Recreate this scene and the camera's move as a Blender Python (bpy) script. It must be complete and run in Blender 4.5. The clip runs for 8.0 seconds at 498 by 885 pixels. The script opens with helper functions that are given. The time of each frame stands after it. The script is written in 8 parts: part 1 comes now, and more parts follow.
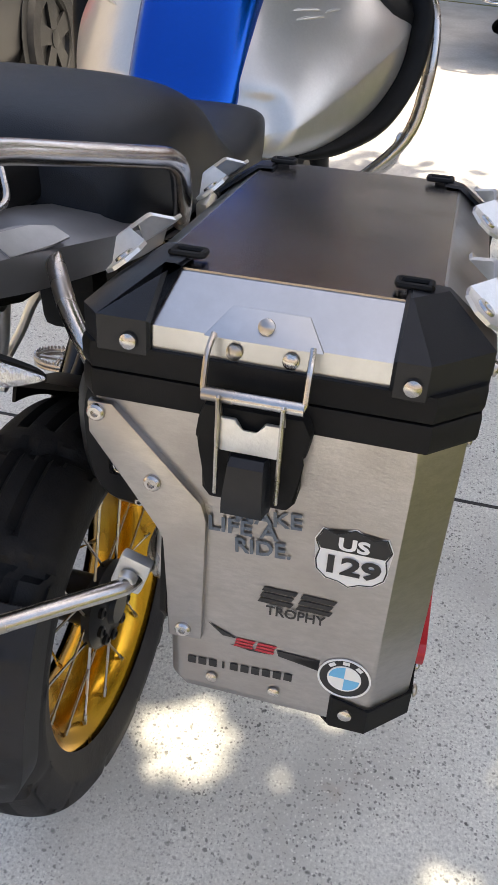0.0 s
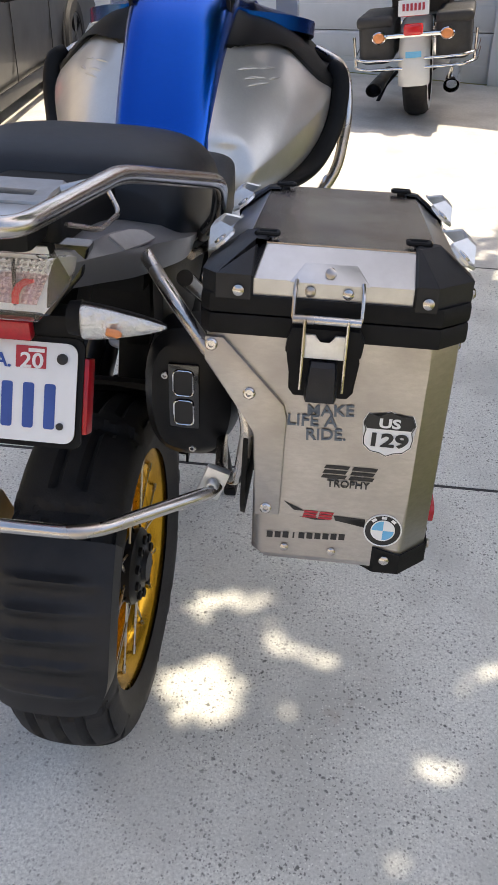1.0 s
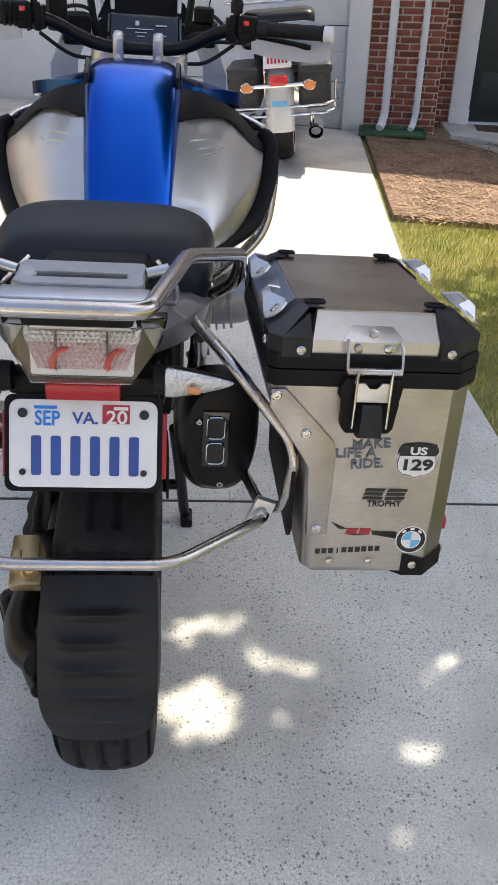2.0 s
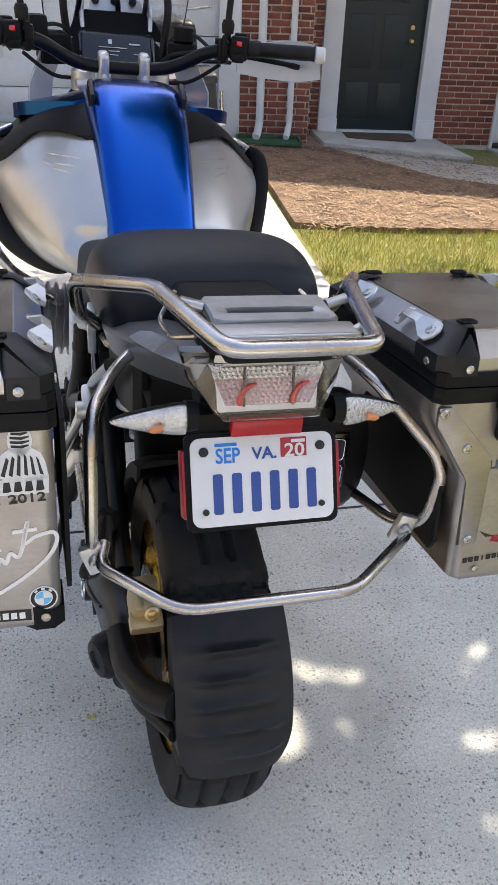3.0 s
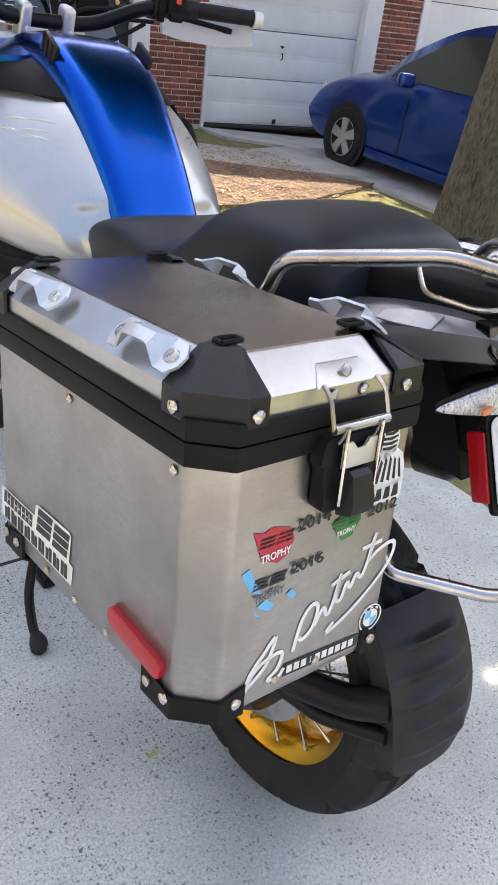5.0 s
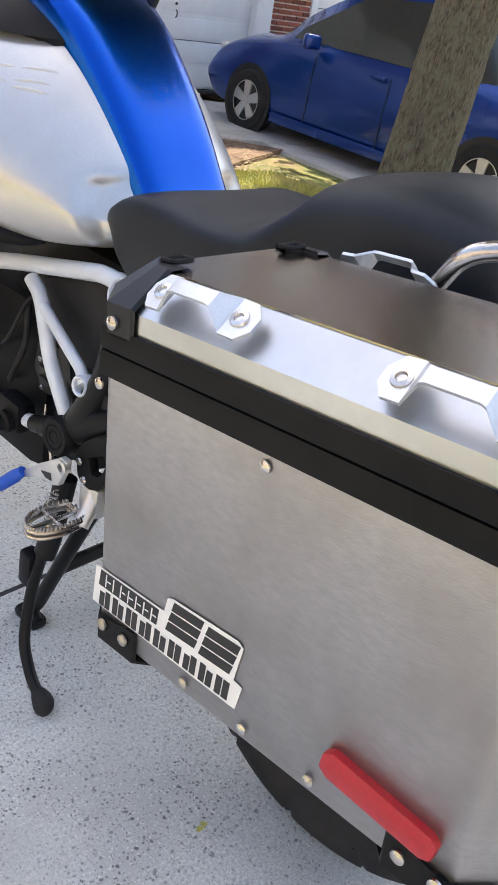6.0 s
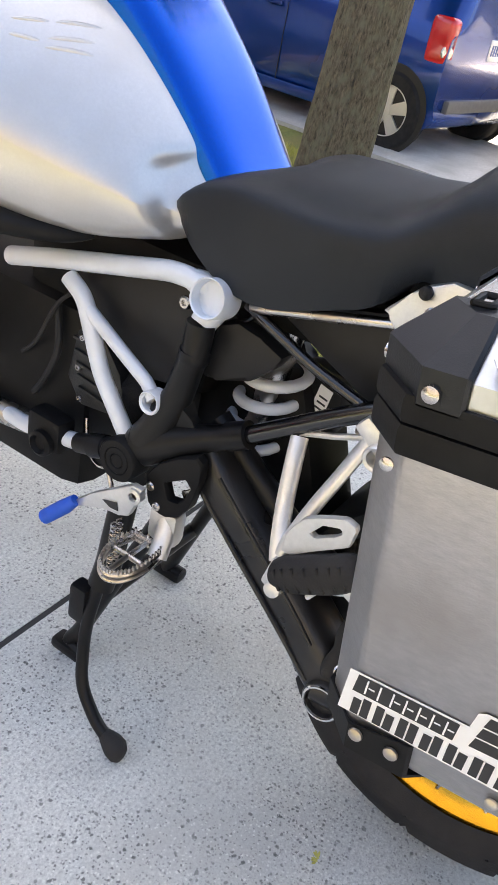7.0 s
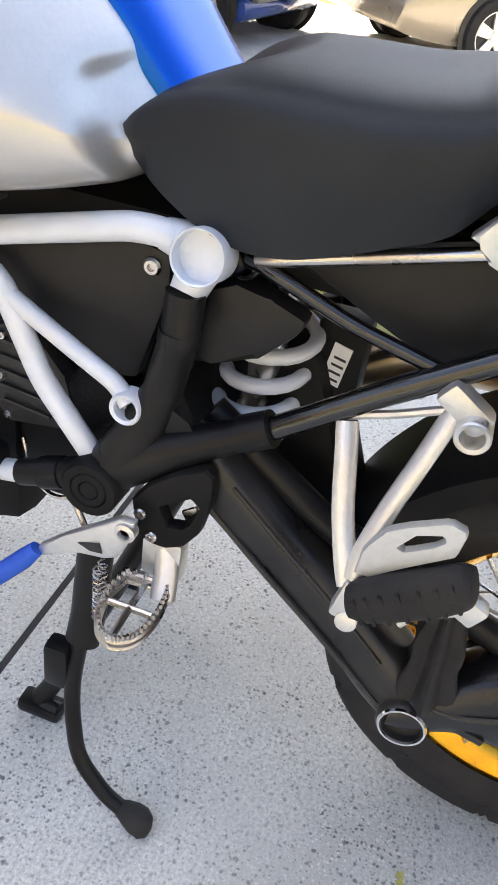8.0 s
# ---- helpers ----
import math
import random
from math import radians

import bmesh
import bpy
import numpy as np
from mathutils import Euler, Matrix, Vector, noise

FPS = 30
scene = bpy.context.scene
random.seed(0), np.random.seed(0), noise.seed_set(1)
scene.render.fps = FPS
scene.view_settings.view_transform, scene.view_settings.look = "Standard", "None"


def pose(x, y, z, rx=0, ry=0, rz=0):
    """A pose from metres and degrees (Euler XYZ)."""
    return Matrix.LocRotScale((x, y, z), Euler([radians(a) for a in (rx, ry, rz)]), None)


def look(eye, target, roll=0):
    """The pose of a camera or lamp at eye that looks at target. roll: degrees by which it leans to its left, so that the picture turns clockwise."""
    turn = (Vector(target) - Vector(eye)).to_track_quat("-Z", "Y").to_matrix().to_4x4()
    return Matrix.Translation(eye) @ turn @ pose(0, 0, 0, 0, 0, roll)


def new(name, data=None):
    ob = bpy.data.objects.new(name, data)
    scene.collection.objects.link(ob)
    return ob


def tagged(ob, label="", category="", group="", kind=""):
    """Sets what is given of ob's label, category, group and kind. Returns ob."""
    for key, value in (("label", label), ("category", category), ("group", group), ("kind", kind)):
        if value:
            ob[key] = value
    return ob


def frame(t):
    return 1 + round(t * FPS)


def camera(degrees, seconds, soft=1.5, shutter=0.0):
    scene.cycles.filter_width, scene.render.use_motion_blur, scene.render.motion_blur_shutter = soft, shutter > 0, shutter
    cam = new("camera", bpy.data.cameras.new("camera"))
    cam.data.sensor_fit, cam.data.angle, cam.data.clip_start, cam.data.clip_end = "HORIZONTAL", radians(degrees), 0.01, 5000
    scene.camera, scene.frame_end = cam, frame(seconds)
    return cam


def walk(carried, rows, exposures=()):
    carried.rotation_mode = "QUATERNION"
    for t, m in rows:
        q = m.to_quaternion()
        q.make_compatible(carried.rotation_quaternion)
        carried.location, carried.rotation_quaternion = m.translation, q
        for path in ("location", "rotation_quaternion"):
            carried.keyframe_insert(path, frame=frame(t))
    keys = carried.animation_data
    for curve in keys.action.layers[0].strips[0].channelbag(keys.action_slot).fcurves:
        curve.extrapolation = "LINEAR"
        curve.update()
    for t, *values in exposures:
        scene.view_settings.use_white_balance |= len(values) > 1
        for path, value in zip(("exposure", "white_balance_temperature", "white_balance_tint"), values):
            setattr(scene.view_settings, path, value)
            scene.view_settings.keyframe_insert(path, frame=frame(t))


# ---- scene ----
cam = camera(34.9, 8.0)
PATH = [
    (0, (0.453, -0.787, 1.296), (0.078, 0.721, 0.038), 1.7),
    (0.2, (0.406, -0.866, 1.312), (0.086, 0.678, 0.083), 1.6),
    (0.5, (0.35, -0.961, 1.321), (0.093, 0.623, 0.127), 1.5),
    (0.8, (0.34, -1.05, 1.329), (0.135, 0.568, 0.171), 1.8),
    (1, (0.348, -1.104, 1.341), (0.198, 0.534, 0.203), 2.2),
    (1.2, (0.34, -1.147, 1.356), (0.257, 0.511, 0.24), 2.7),
    (2.3, (-0.007, -1.246, 1.435), (0.275, 0.437, 0.393), 4.8),
    (2.5, (-0.085, -1.232, 1.433), (0.264, 0.444, 0.4), 5.0),
    (3, (-0.273, -1.166, 1.423), (0.25, 0.474, 0.404), 5.5),
    (3.3, (-0.409, -1.143, 1.417), (0.225, 0.46, 0.404), 5.9),
    (3.5, (-0.498, -1.136, 1.42), (0.198, 0.441, 0.406), 6.2),
    (3.8, (-0.614, -1.102, 1.404), (0.193, 0.426, 0.397), 7.0),
    (4, (-0.665, -1.064, 1.384), (0.213, 0.428, 0.383), 7.4),
    (4.2, (-0.701, -1.006, 1.367), (0.247, 0.445, 0.37), 8.1),
    (4.5, (-0.744, -0.916, 1.347), (0.302, 0.474, 0.358), 8.9),
    (4.8, (-0.803, -0.836, 1.322), (0.335, 0.489, 0.349), 9.9),
    (5, (-0.851, -0.785, 1.3), (0.346, 0.496, 0.337), 10.5),
    (5.2, (-0.889, -0.728, 1.28), (0.358, 0.509, 0.321), 11.0),
    (6.3, (-0.898, -0.299, 1.192), (0.529, 0.681, 0.191), 13.0),
    (6.5, (-0.915, -0.223, 1.185), (0.535, 0.704, 0.166), 12.9),
    (6.8, (-0.935, -0.132, 1.179), (0.546, 0.712, 0.133), 12.6),
    (7, (-0.94, -0.085, 1.173), (0.565, 0.695, 0.11), 12.5),
    (7.2, (-0.925, -0.041, 1.158), (0.599, 0.678, 0.081), 12.1),
    (7.5, (-0.872, 0.049, 1.121), (0.668, 0.684, 0.014), 11.3),
    (7.7, (-0.837, 0.134, 1.114), (0.724, 0.654, -0.023), 10.9),
    (8, (-0.792, 0.188, 1.073), (0.789, 0.573, -0.09), 9.0),
]
walk(cam, [(t, look(eye, target, roll)) for t, eye, target, roll in PATH], [(0.0, 1.20, 7000, 11), (1.0, 1.02, 6850, 11), (2.5, 1.11, 6700, 10), (4.0, 1.30, 6650, 10), (4.5, 1.43, 6650, 10), (6.5, 1.72, 6750, 10), (8.0, 1.98, 6850, 10)])

# ---------------------------------------------------------------- world and sun
SUN_EL, SUN_AZ = radians(58), radians(52)          # azimuth from +y towards +x
sun_from = Vector((math.sin(SUN_AZ) * math.cos(SUN_EL), math.cos(SUN_AZ) * math.cos(SUN_EL), math.sin(SUN_EL)))
world = bpy.data.worlds.new("world")
scene.world = world
world.use_nodes = True
sky = world.node_tree.nodes.new("ShaderNodeTexSky")
sky.sky_type, sky.sun_disc = "NISHITA", False
sky.sun_elevation, sky.sun_rotation = SUN_EL, SUN_AZ
sky.dust_density, sky.ozone_density = 4.0, 0.6
world.node_tree.links.new(sky.outputs[0], world.node_tree.nodes["Background"].inputs[0])
world.node_tree.nodes["Background"].inputs[1].default_value = 0.15
sun = new("sun", bpy.data.lights.new("sun", "SUN"))
sun.data.energy, sun.data.angle, sun.data.color = 3.8, radians(0.35), (1.0, 0.90, 0.74)
sun.matrix_world = look(sun_from * 30, (0, 0, 0))


# ---------------------------------------------------------------- materials
def socket(node, name, value):
    node.inputs[name].default_value = value


def material(name, colour, rough=0.5, metal=0.0, vary=0.12, size=0.05, bump=0.0, bump_size=0.004, coat=0.0, stretch=None, rough_vary=0.1, dirt=None, dirt_size=0.3, emit=0.0, by_object=0.0, spec=0.5):
    """Principled surface with a fine and a coarse variation of colour and gloss, and fine relief."""
    m = bpy.data.materials.new(name)
    m.use_nodes = True
    nt = m.node_tree
    b = nt.nodes["Principled BSDF"]
    socket(b, "Roughness", rough), socket(b, "Metallic", metal), socket(b, "Coat Weight", coat), socket(b, "Coat Roughness", 0.04), socket(b, "Specular IOR Level", spec)
    tc = nt.nodes.new("ShaderNodeTexCoord")
    mp = nt.nodes.new("ShaderNodeMapping")
    nt.links.new(tc.outputs["Object"], mp.inputs[0])
    if stretch:
        mp.inputs["Scale"].default_value = stretch
    fine = nt.nodes.new("ShaderNodeTexNoise")
    socket(fine, "Scale", 1 / size), socket(fine, "Detail", 5.0), socket(fine, "Roughness", 0.65)
    nt.links.new(mp.outputs[0], fine.inputs["Vector"])
    ramp = nt.nodes.new("ShaderNodeValToRGB")
    lo, hi = [max(0.0, c * (1 - vary)) for c in colour], [min(1.0, c * (1 + vary)) for c in colour]
    ramp.color_ramp.elements[0].color, ramp.color_ramp.elements[1].color = (*lo, 1), (*hi, 1)
    ramp.color_ramp.elements[0].position, ramp.color_ramp.elements[1].position = 0.3, 0.7
    nt.links.new(fine.outputs["Fac"], ramp.inputs[0])
    out = ramp.outputs[0]
    coarse = nt.nodes.new("ShaderNodeTexNoise")
    socket(coarse, "Scale", 1 / dirt_size), socket(coarse, "Detail", 3.0)
    nt.links.new(tc.outputs["Object"], coarse.inputs["Vector"])
    if dirt:
        r2 = nt.nodes.new("ShaderNodeValToRGB")
        r2.color_ramp.elements[0].position, r2.color_ramp.elements[1].position = 0.42, 0.72
        nt.links.new(coarse.outputs["Fac"], r2.inputs[0])
        mix = nt.nodes.new("ShaderNodeMix")
        mix.data_type = "RGBA"
        nt.links.new(r2.outputs[0], mix.inputs[0])
        nt.links.new(out, mix.inputs[6])
        mix.inputs[7].default_value = (*dirt, 1)
        out = mix.outputs[2]
    if by_object:
        info = nt.nodes.new("ShaderNodeObjectInfo")
        hsv = nt.nodes.new("ShaderNodeHueSaturation")
        rng = nt.nodes.new("ShaderNodeMapRange")
        nt.links.new(info.outputs["Random"], rng.inputs[0])
        rng.inputs[3].default_value, rng.inputs[4].default_value = 1 - by_object, 1 + by_object
        nt.links.new(rng.outputs[0], hsv.inputs["Value"])
        nt.links.new(out, hsv.inputs["Color"])
        out = hsv.outputs[0]
    nt.links.new(out, b.inputs["Base Color"])
    rr = nt.nodes.new("ShaderNodeMapRange")
    nt.links.new(coarse.outputs["Fac"], rr.inputs[0])
    rr.inputs[3].default_value, rr.inputs[4].default_value = max(0.02, rough - rough_vary), min(1.0, rough + rough_vary)
    nt.links.new(rr.outputs[0], b.inputs["Roughness"])
    if bump:
        bn = nt.nodes.new("ShaderNodeTexNoise")
        socket(bn, "Scale", 1 / bump_size), socket(bn, "Detail", 4.0)
        nt.links.new(mp.outputs[0], bn.inputs["Vector"])
        bp = nt.nodes.new("ShaderNodeBump")
        socket(bp, "Strength", bump), socket(bp, "Distance", bump_size)
        nt.links.new(bn.outputs["Fac"], bp.inputs["Height"])
        nt.links.new(bp.outputs[0], b.inputs["Normal"])
    if emit:
        b.inputs["Emission Color"].default_value, b.inputs["Emission Strength"].default_value = (*colour, 1), emit
    return m


def glass(name, colour, rough=0.02):
    m = bpy.data.materials.new(name)
    m.use_nodes = True
    b = m.node_tree.nodes["Principled BSDF"]
    socket(b, "Base Color", (*colour, 1)), socket(b, "Roughness", rough), socket(b, "Transmission Weight", 1.0), socket(b, "IOR", 1.45)
    return m


def concrete_material(name, base, chips, chip_size=0.008):
    """Worn concrete with exposed dark and pale stone chips."""
    m = material(name, base, 0.85, vary=0.30, size=0.006, bump=0.45, bump_size=0.004, dirt=tuple(c * 0.76 for c in base), dirt_size=0.30)
    nt = m.node_tree
    b = nt.nodes["Principled BSDF"]
    out = b.inputs["Base Color"].links[0].from_socket
    tc = nt.nodes.new("ShaderNodeTexCoord")
    drift = nt.nodes.new("ShaderNodeTexNoise")
    socket(drift, "Scale", 6.0), socket(drift, "Detail", 3.0)
    nt.links.new(tc.outputs["Object"], drift.inputs["Vector"])
    thin = nt.nodes.new("ShaderNodeMapRange")
    thin.inputs[1].default_value, thin.inputs[2].default_value, thin.inputs[3].default_value, thin.inputs[4].default_value = 0.35, 0.62, 0.28, 0.84
    nt.links.new(drift.outputs["Fac"], thin.inputs[0])
    for scale, share, high, tone in ((chip_size * 0.65, 0.56, 0.21, tuple(c * 1.9 for c in chips)), (chip_size * 1.05, 0.64, 0.20, chips), (chip_size * 1.8, 0.72, 0.16, tuple(c * 0.6 for c in chips)), (chip_size * 4.0, 0.76, 0.08, tuple(c * 0.4 for c in chips)), (chip_size * 0.8, 0.55, 0.20, tuple(min(1, c * 1.22) for c in base))):
        v = nt.nodes.new("ShaderNodeTexVoronoi")
        socket(v, "Scale", 1 / scale), socket(v, "Randomness", 1.0)
        warp = nt.nodes.new("ShaderNodeTexNoise")
        socket(warp, "Scale", 0.9 / scale), socket(warp, "Detail", 2.0)
        add = nt.nodes.new("ShaderNodeVectorMath")
        add.operation = "MULTIPLY_ADD"
        add.inputs[1].default_value = (scale * 0.9,) * 3
        nt.links.new(tc.outputs["Object"], warp.inputs["Vector"])
        nt.links.new(warp.outputs["Color"], add.inputs[0])
        nt.links.new(tc.outputs["Object"], add.inputs[2])
        nt.links.new(add.outputs[0], v.inputs["Vector"])
        r = nt.nodes.new("ShaderNodeMapRange")
        r.inputs[1].default_value, r.inputs[2].default_value, r.inputs[3].default_value, r.inputs[4].default_value = high, high * 1.9, 1.0, 0.0
        nt.links.new(v.outputs["Distance"], r.inputs[0])
        pick = nt.nodes.new("ShaderNodeMath")
        pick.operation = "GREATER_THAN"
        pick.inputs[1].default_value = share
        sep = nt.nodes.new("ShaderNodeSeparateColor")
        nt.links.new(v.outputs["Color"], sep.inputs[0])
        nt.links.new(sep.outputs[0], pick.inputs[0])
        mul = nt.nodes.new("ShaderNodeMath")
        mul.operation = "MULTIPLY"
        nt.links.new(r.outputs[0], mul.inputs[0])
        nt.links.new(pick.outputs[0], mul.inputs[1])
        mix = nt.nodes.new("ShaderNodeMix")
        mix.data_type = "RGBA"
        weak = nt.nodes.new("ShaderNodeMath")
        weak.operation = "MULTIPLY"
        nt.links.new(mul.outputs[0], weak.inputs[0])
        nt.links.new(thin.outputs[0], weak.inputs[1])
        nt.links.new(weak.outputs[0], mix.inputs[0])
        nt.links.new(out, mix.inputs[6])
        mix.inputs[7].default_value = (*tone, 1)
        out = mix.outputs[2]
    # rusty and grey blotches of their own shape
    for scale, low, high, tone in ((3.1, 0.70, 0.78, (0.36, 0.29, 0.23)), (7.5, 0.72, 0.80, (0.33, 0.32, 0.30)), (0.9, 0.56, 0.76, tuple(c * 0.76 for c in base))):
        n = nt.nodes.new("ShaderNodeTexNoise")
        socket(n, "Scale", scale), socket(n, "Detail", 4.0), socket(n, "Roughness", 0.6)
        nt.links.new(tc.outputs["Object"], n.inputs["Vector"])
        r = nt.nodes.new("ShaderNodeMapRange")
        r.inputs[1].default_value, r.inputs[2].default_value, r.inputs[3].default_value, r.inputs[4].default_value = low, high, 0.0, 0.7
        nt.links.new(n.outputs["Fac"], r.inputs[0])
        mix = nt.nodes.new("ShaderNodeMix")
        mix.data_type = "RGBA"
        nt.links.new(r.outputs[0], mix.inputs[0])
        nt.links.new(out, mix.inputs[6])
        mix.inputs[7].default_value = (*tone, 1)
        out = mix.outputs[2]
    nt.links.new(out, b.inputs["Base Color"])
    return m


CONCRETE = concrete_material("exposed_aggregate_concrete", (0.645, 0.648, 0.60), (0.13, 0.132, 0.125))
WALKWAY = material("smooth_concrete", (0.54, 0.53, 0.50), 0.85, vary=0.14, size=0.02, bump=0.25, dirt=(0.41, 0.40, 0.37))
ASPHALT = material("street_asphalt", (0.085, 0.082, 0.08), 0.85, vary=0.3, size=0.02, bump=0.5, bump_size=0.008, dirt=(0.11, 0.105, 0.10), dirt_size=1.2)
JOINT = material("joint_filler", (0.04, 0.04, 0.04), 0.9)
SOIL = material("lawn_soil", (0.17, 0.19, 0.05), 0.95, vary=0.4, size=0.04, bump=0.8, bump_size=0.02, dirt=(0.27, 0.22, 0.09), dirt_size=0.4)
MULCH = material("pine_straw_mulch", (0.26, 0.17, 0.112), 0.95, vary=0.5, size=0.02, bump=1.0, bump_size=0.02, dirt=(0.115, 0.068, 0.046), dirt_size=0.25)
GRASS = material("grass_blades", (0.45, 0.44, 0.085), 0.6, vary=0.4, size=0.2, dirt=(0.60, 0.52, 0.20), dirt_size=0.35)
ALU = material("brushed_aluminium", (0.445, 0.425, 0.41), 0.36, 1.0, vary=0.09, size=0.012, bump=0.10, bump_size=0.004, stretch=(1, 1, 2.5), dirt=(0.36, 0.338, 0.322), dirt_size=0.09, rough_vary=0.14)
LID = material("brushed_aluminium_sheet", (0.40, 0.38, 0.365), 0.21, 1.0, vary=0.06, size=0.006, bump=0.05, bump_size=0.002, stretch=(14, 1, 1), dirt=(0.31, 0.29, 0.28), dirt_size=0.12, rough_vary=0.12)
STRIP = material("satin_aluminium", (0.52, 0.53, 0.545), 0.33, 1.0, vary=0.05, size=0.01, bump=0.03, bump_size=0.002, dirt=(0.45, 0.455, 0.46), dirt_size=0.1)
CAST = material("cast_aluminium", (0.72, 0.72, 0.71), 0.42, 0.85, vary=0.06, size=0.01, bump=0.12, bump_size=0.003)
STEEL = material("stainless_tube", (0.60, 0.58, 0.56), 0.26, 1.0, vary=0.08, size=0.03, dirt=(0.42, 0.37, 0.32), dirt_size=0.06, rough_vary=0.10, bump=0.06, bump_size=0.004)
CHROME = material("chrome", (0.80, 0.80, 0.80), 0.07, 1.0, vary=0.03, rough_vary=0.03)
PLASTIC = material("black_plastic", (0.006, 0.006, 0.0065), 0.52, spec=0.16, vary=0.25, size=0.02, bump=0.12, bump_size=0.0015, dirt=(0.014, 0.014, 0.014), dirt_size=0.15)
CAP = material("graphite_plastic", (0.008, 0.0095, 0.013), 0.38, spec=0.34, vary=0.2, size=0.015, bump=0.15, bump_size=0.0012, dirt=(0.017, 0.018, 0.021), dirt_size=0.1)
RUBBER = material("tyre_rubber", (0.016, 0.016, 0.0175), 0.68, spec=0.28, vary=0.3, size=0.03, bump=0.3, bump_size=0.003, dirt=(0.032, 0.031, 0.030), dirt_size=0.10)
SEAT = material("seat_vinyl", (0.0085, 0.0115, 0.0165), 0.46, spec=0.31, vary=0.15, size=0.01, bump=0.35, bump_size=0.0012, dirt=(0.016, 0.020, 0.026), dirt_size=0.2)
BLUE = material("blue_metallic_paint", (0.0, 0.078, 0.44), 0.25, 1.0, vary=0.08, size=0.003, coat=0.25, rough_vary=0.03)
BLUE_DEEP = material("deep_blue_paint", (0.004, 0.03, 0.26), 0.3, 0.4, vary=0.05, coat=1.0)
SILVER = material("silver_tank_paint", (0.60, 0.59, 0.57), 0.33, 0.70, vary=0.04, size=0.004, coat=0.3, dirt=(0.54, 0.525, 0.50), dirt_size=0.12, bump=0.03, bump_size=0.05)
FRAMEW = material("pale_grey_frame_paint", (0.70, 0.75, 0.82), 0.38, 0.1, vary=0.05, size=0.03, dirt=(0.68, 0.70, 0.74), dirt_size=0.1)
BLACKMET = material("black_coated_metal", (0.007, 0.007, 0.008), 0.36, 0.0, spec=0.22, vary=0.2, size=0.02, bump=0.1, bump_size=0.002, dirt=(0.014, 0.014, 0.014), dirt_size=0.1)
COVER = material("matt_side_cover_plastic", (0.011, 0.011, 0.0125), 0.48, spec=0.32, vary=0.2, size=0.02, bump=0.15, bump_size=0.0015, dirt=(0.017, 0.017, 0.018), dirt_size=0.12)
SATINBLACK = material("satin_black_casting", (0.010, 0.010, 0.0115), 0.30, 0.0, spec=0.45, vary=0.25, size=0.03, bump=0.08, bump_size=0.002, dirt=(0.022, 0.021, 0.020), dirt_size=0.08)
GLOSSBLACK = material("gloss_black_paint", (0.006, 0.006, 0.007), 0.18, 0.0, vary=0.2, coat=0.6)
RACKGREY = material("dull_grey_anodised_plate", (0.44, 0.45, 0.46), 0.36, 0.9, vary=0.08, size=0.01, dirt=(0.36, 0.365, 0.37), dirt_size=0.05)
CANSTEEL = material("heat_tinted_steel", (0.42, 0.36, 0.29), 0.30, 1.0, vary=0.08, size=0.02, dirt=(0.30, 0.23, 0.17), dirt_size=0.12, bump=0.04, bump_size=0.003)
DARKALU = material("graphite_plastic_panel", (0.27, 0.272, 0.285), 0.30, 0.60, vary=0.08, size=0.02, dirt=(0.21, 0.21, 0.22))
GOLD = material("gold_anodised_rim", (0.74, 0.41, 0.03), 0.24, 0.9, vary=0.08, size=0.02, dirt=(0.52, 0.28, 0.03), dirt_size=0.08)
RED = material("red_reflector", (0.40, 0.006, 0.014), 0.30, 0.0, vary=0.15, size=0.004, coat=0.15)
REDLENS = material("red_lens", (0.66, 0.015, 0.02), 0.15, 0.0, vary=0.2, size=0.004, coat=1.0)
AMBER = material("amber_bulb", (0.72, 0.25, 0.08), 0.3, coat=0.5)
LENSIN = material("lamp_reflector", (0.80, 0.79, 0.78), 0.16, 0.85, vary=0.12, size=0.003, bump=0.55, bump_size=0.004)
PINKLENS = material("pink_prism_lens", (0.86, 0.60, 0.60), 0.2, 0.7, vary=0.35, size=0.003, bump=0.5, bump_size=0.003)
GUARD = material("dusty_guard_plastic", (0.013, 0.0135, 0.015), 0.48, spec=0.32, vary=0.2, size=0.02, bump=0.12, bump_size=0.002, dirt=(0.024, 0.024, 0.026), dirt_size=0.1)
LENS = glass("clear_lens", (0.96, 0.97, 0.98), 0.05)
SMOKED = material("clear_deflector_plastic", (0.62, 0.66, 0.70), 0.18, vary=0.05, coat=0.5)
SMOKED.node_tree.nodes["Principled BSDF"].inputs["Alpha"].default_value = 0.55
UPPER = material("upper_brick_wall", (0.22, 0.10, 0.075), 0.85, vary=0.3, size=0.06, bump=0.3, dirt=(0.16, 0.075, 0.06), dirt_size=0.6)
SCREEN = material("instrument_screen", (0.008, 0.010, 0.014), 0.12, coat=0.5)
PLATEW = material("number_plate_white", (0.78, 0.79, 0.80), 0.35, vary=0.04, coat=0.3)
INKB = material("blue_ink", (0.03, 0.08, 0.32), 0.4)
INKK = material("black_ink", (0.015, 0.015, 0.016), 0.45)
INKG = material("grey_ink", (0.10, 0.125, 0.16), 0.45)
WHITE = material("white_vinyl", (0.80, 0.80, 0.79), 0.35, vary=0.04)
MONTHBLUE = material("month_blue_ink", (0.02, 0.22, 0.70), 0.4)
LIGHTBLUE = material("light_blue_vinyl", (0.15, 0.47, 0.75), 0.4, vary=0.1)
REDINK = material("red_vinyl", (0.45, 0.03, 0.045), 0.45, vary=0.15)
GREENINK = material("green_vinyl", (0.05, 0.20, 0.05), 0.45, vary=0.2)
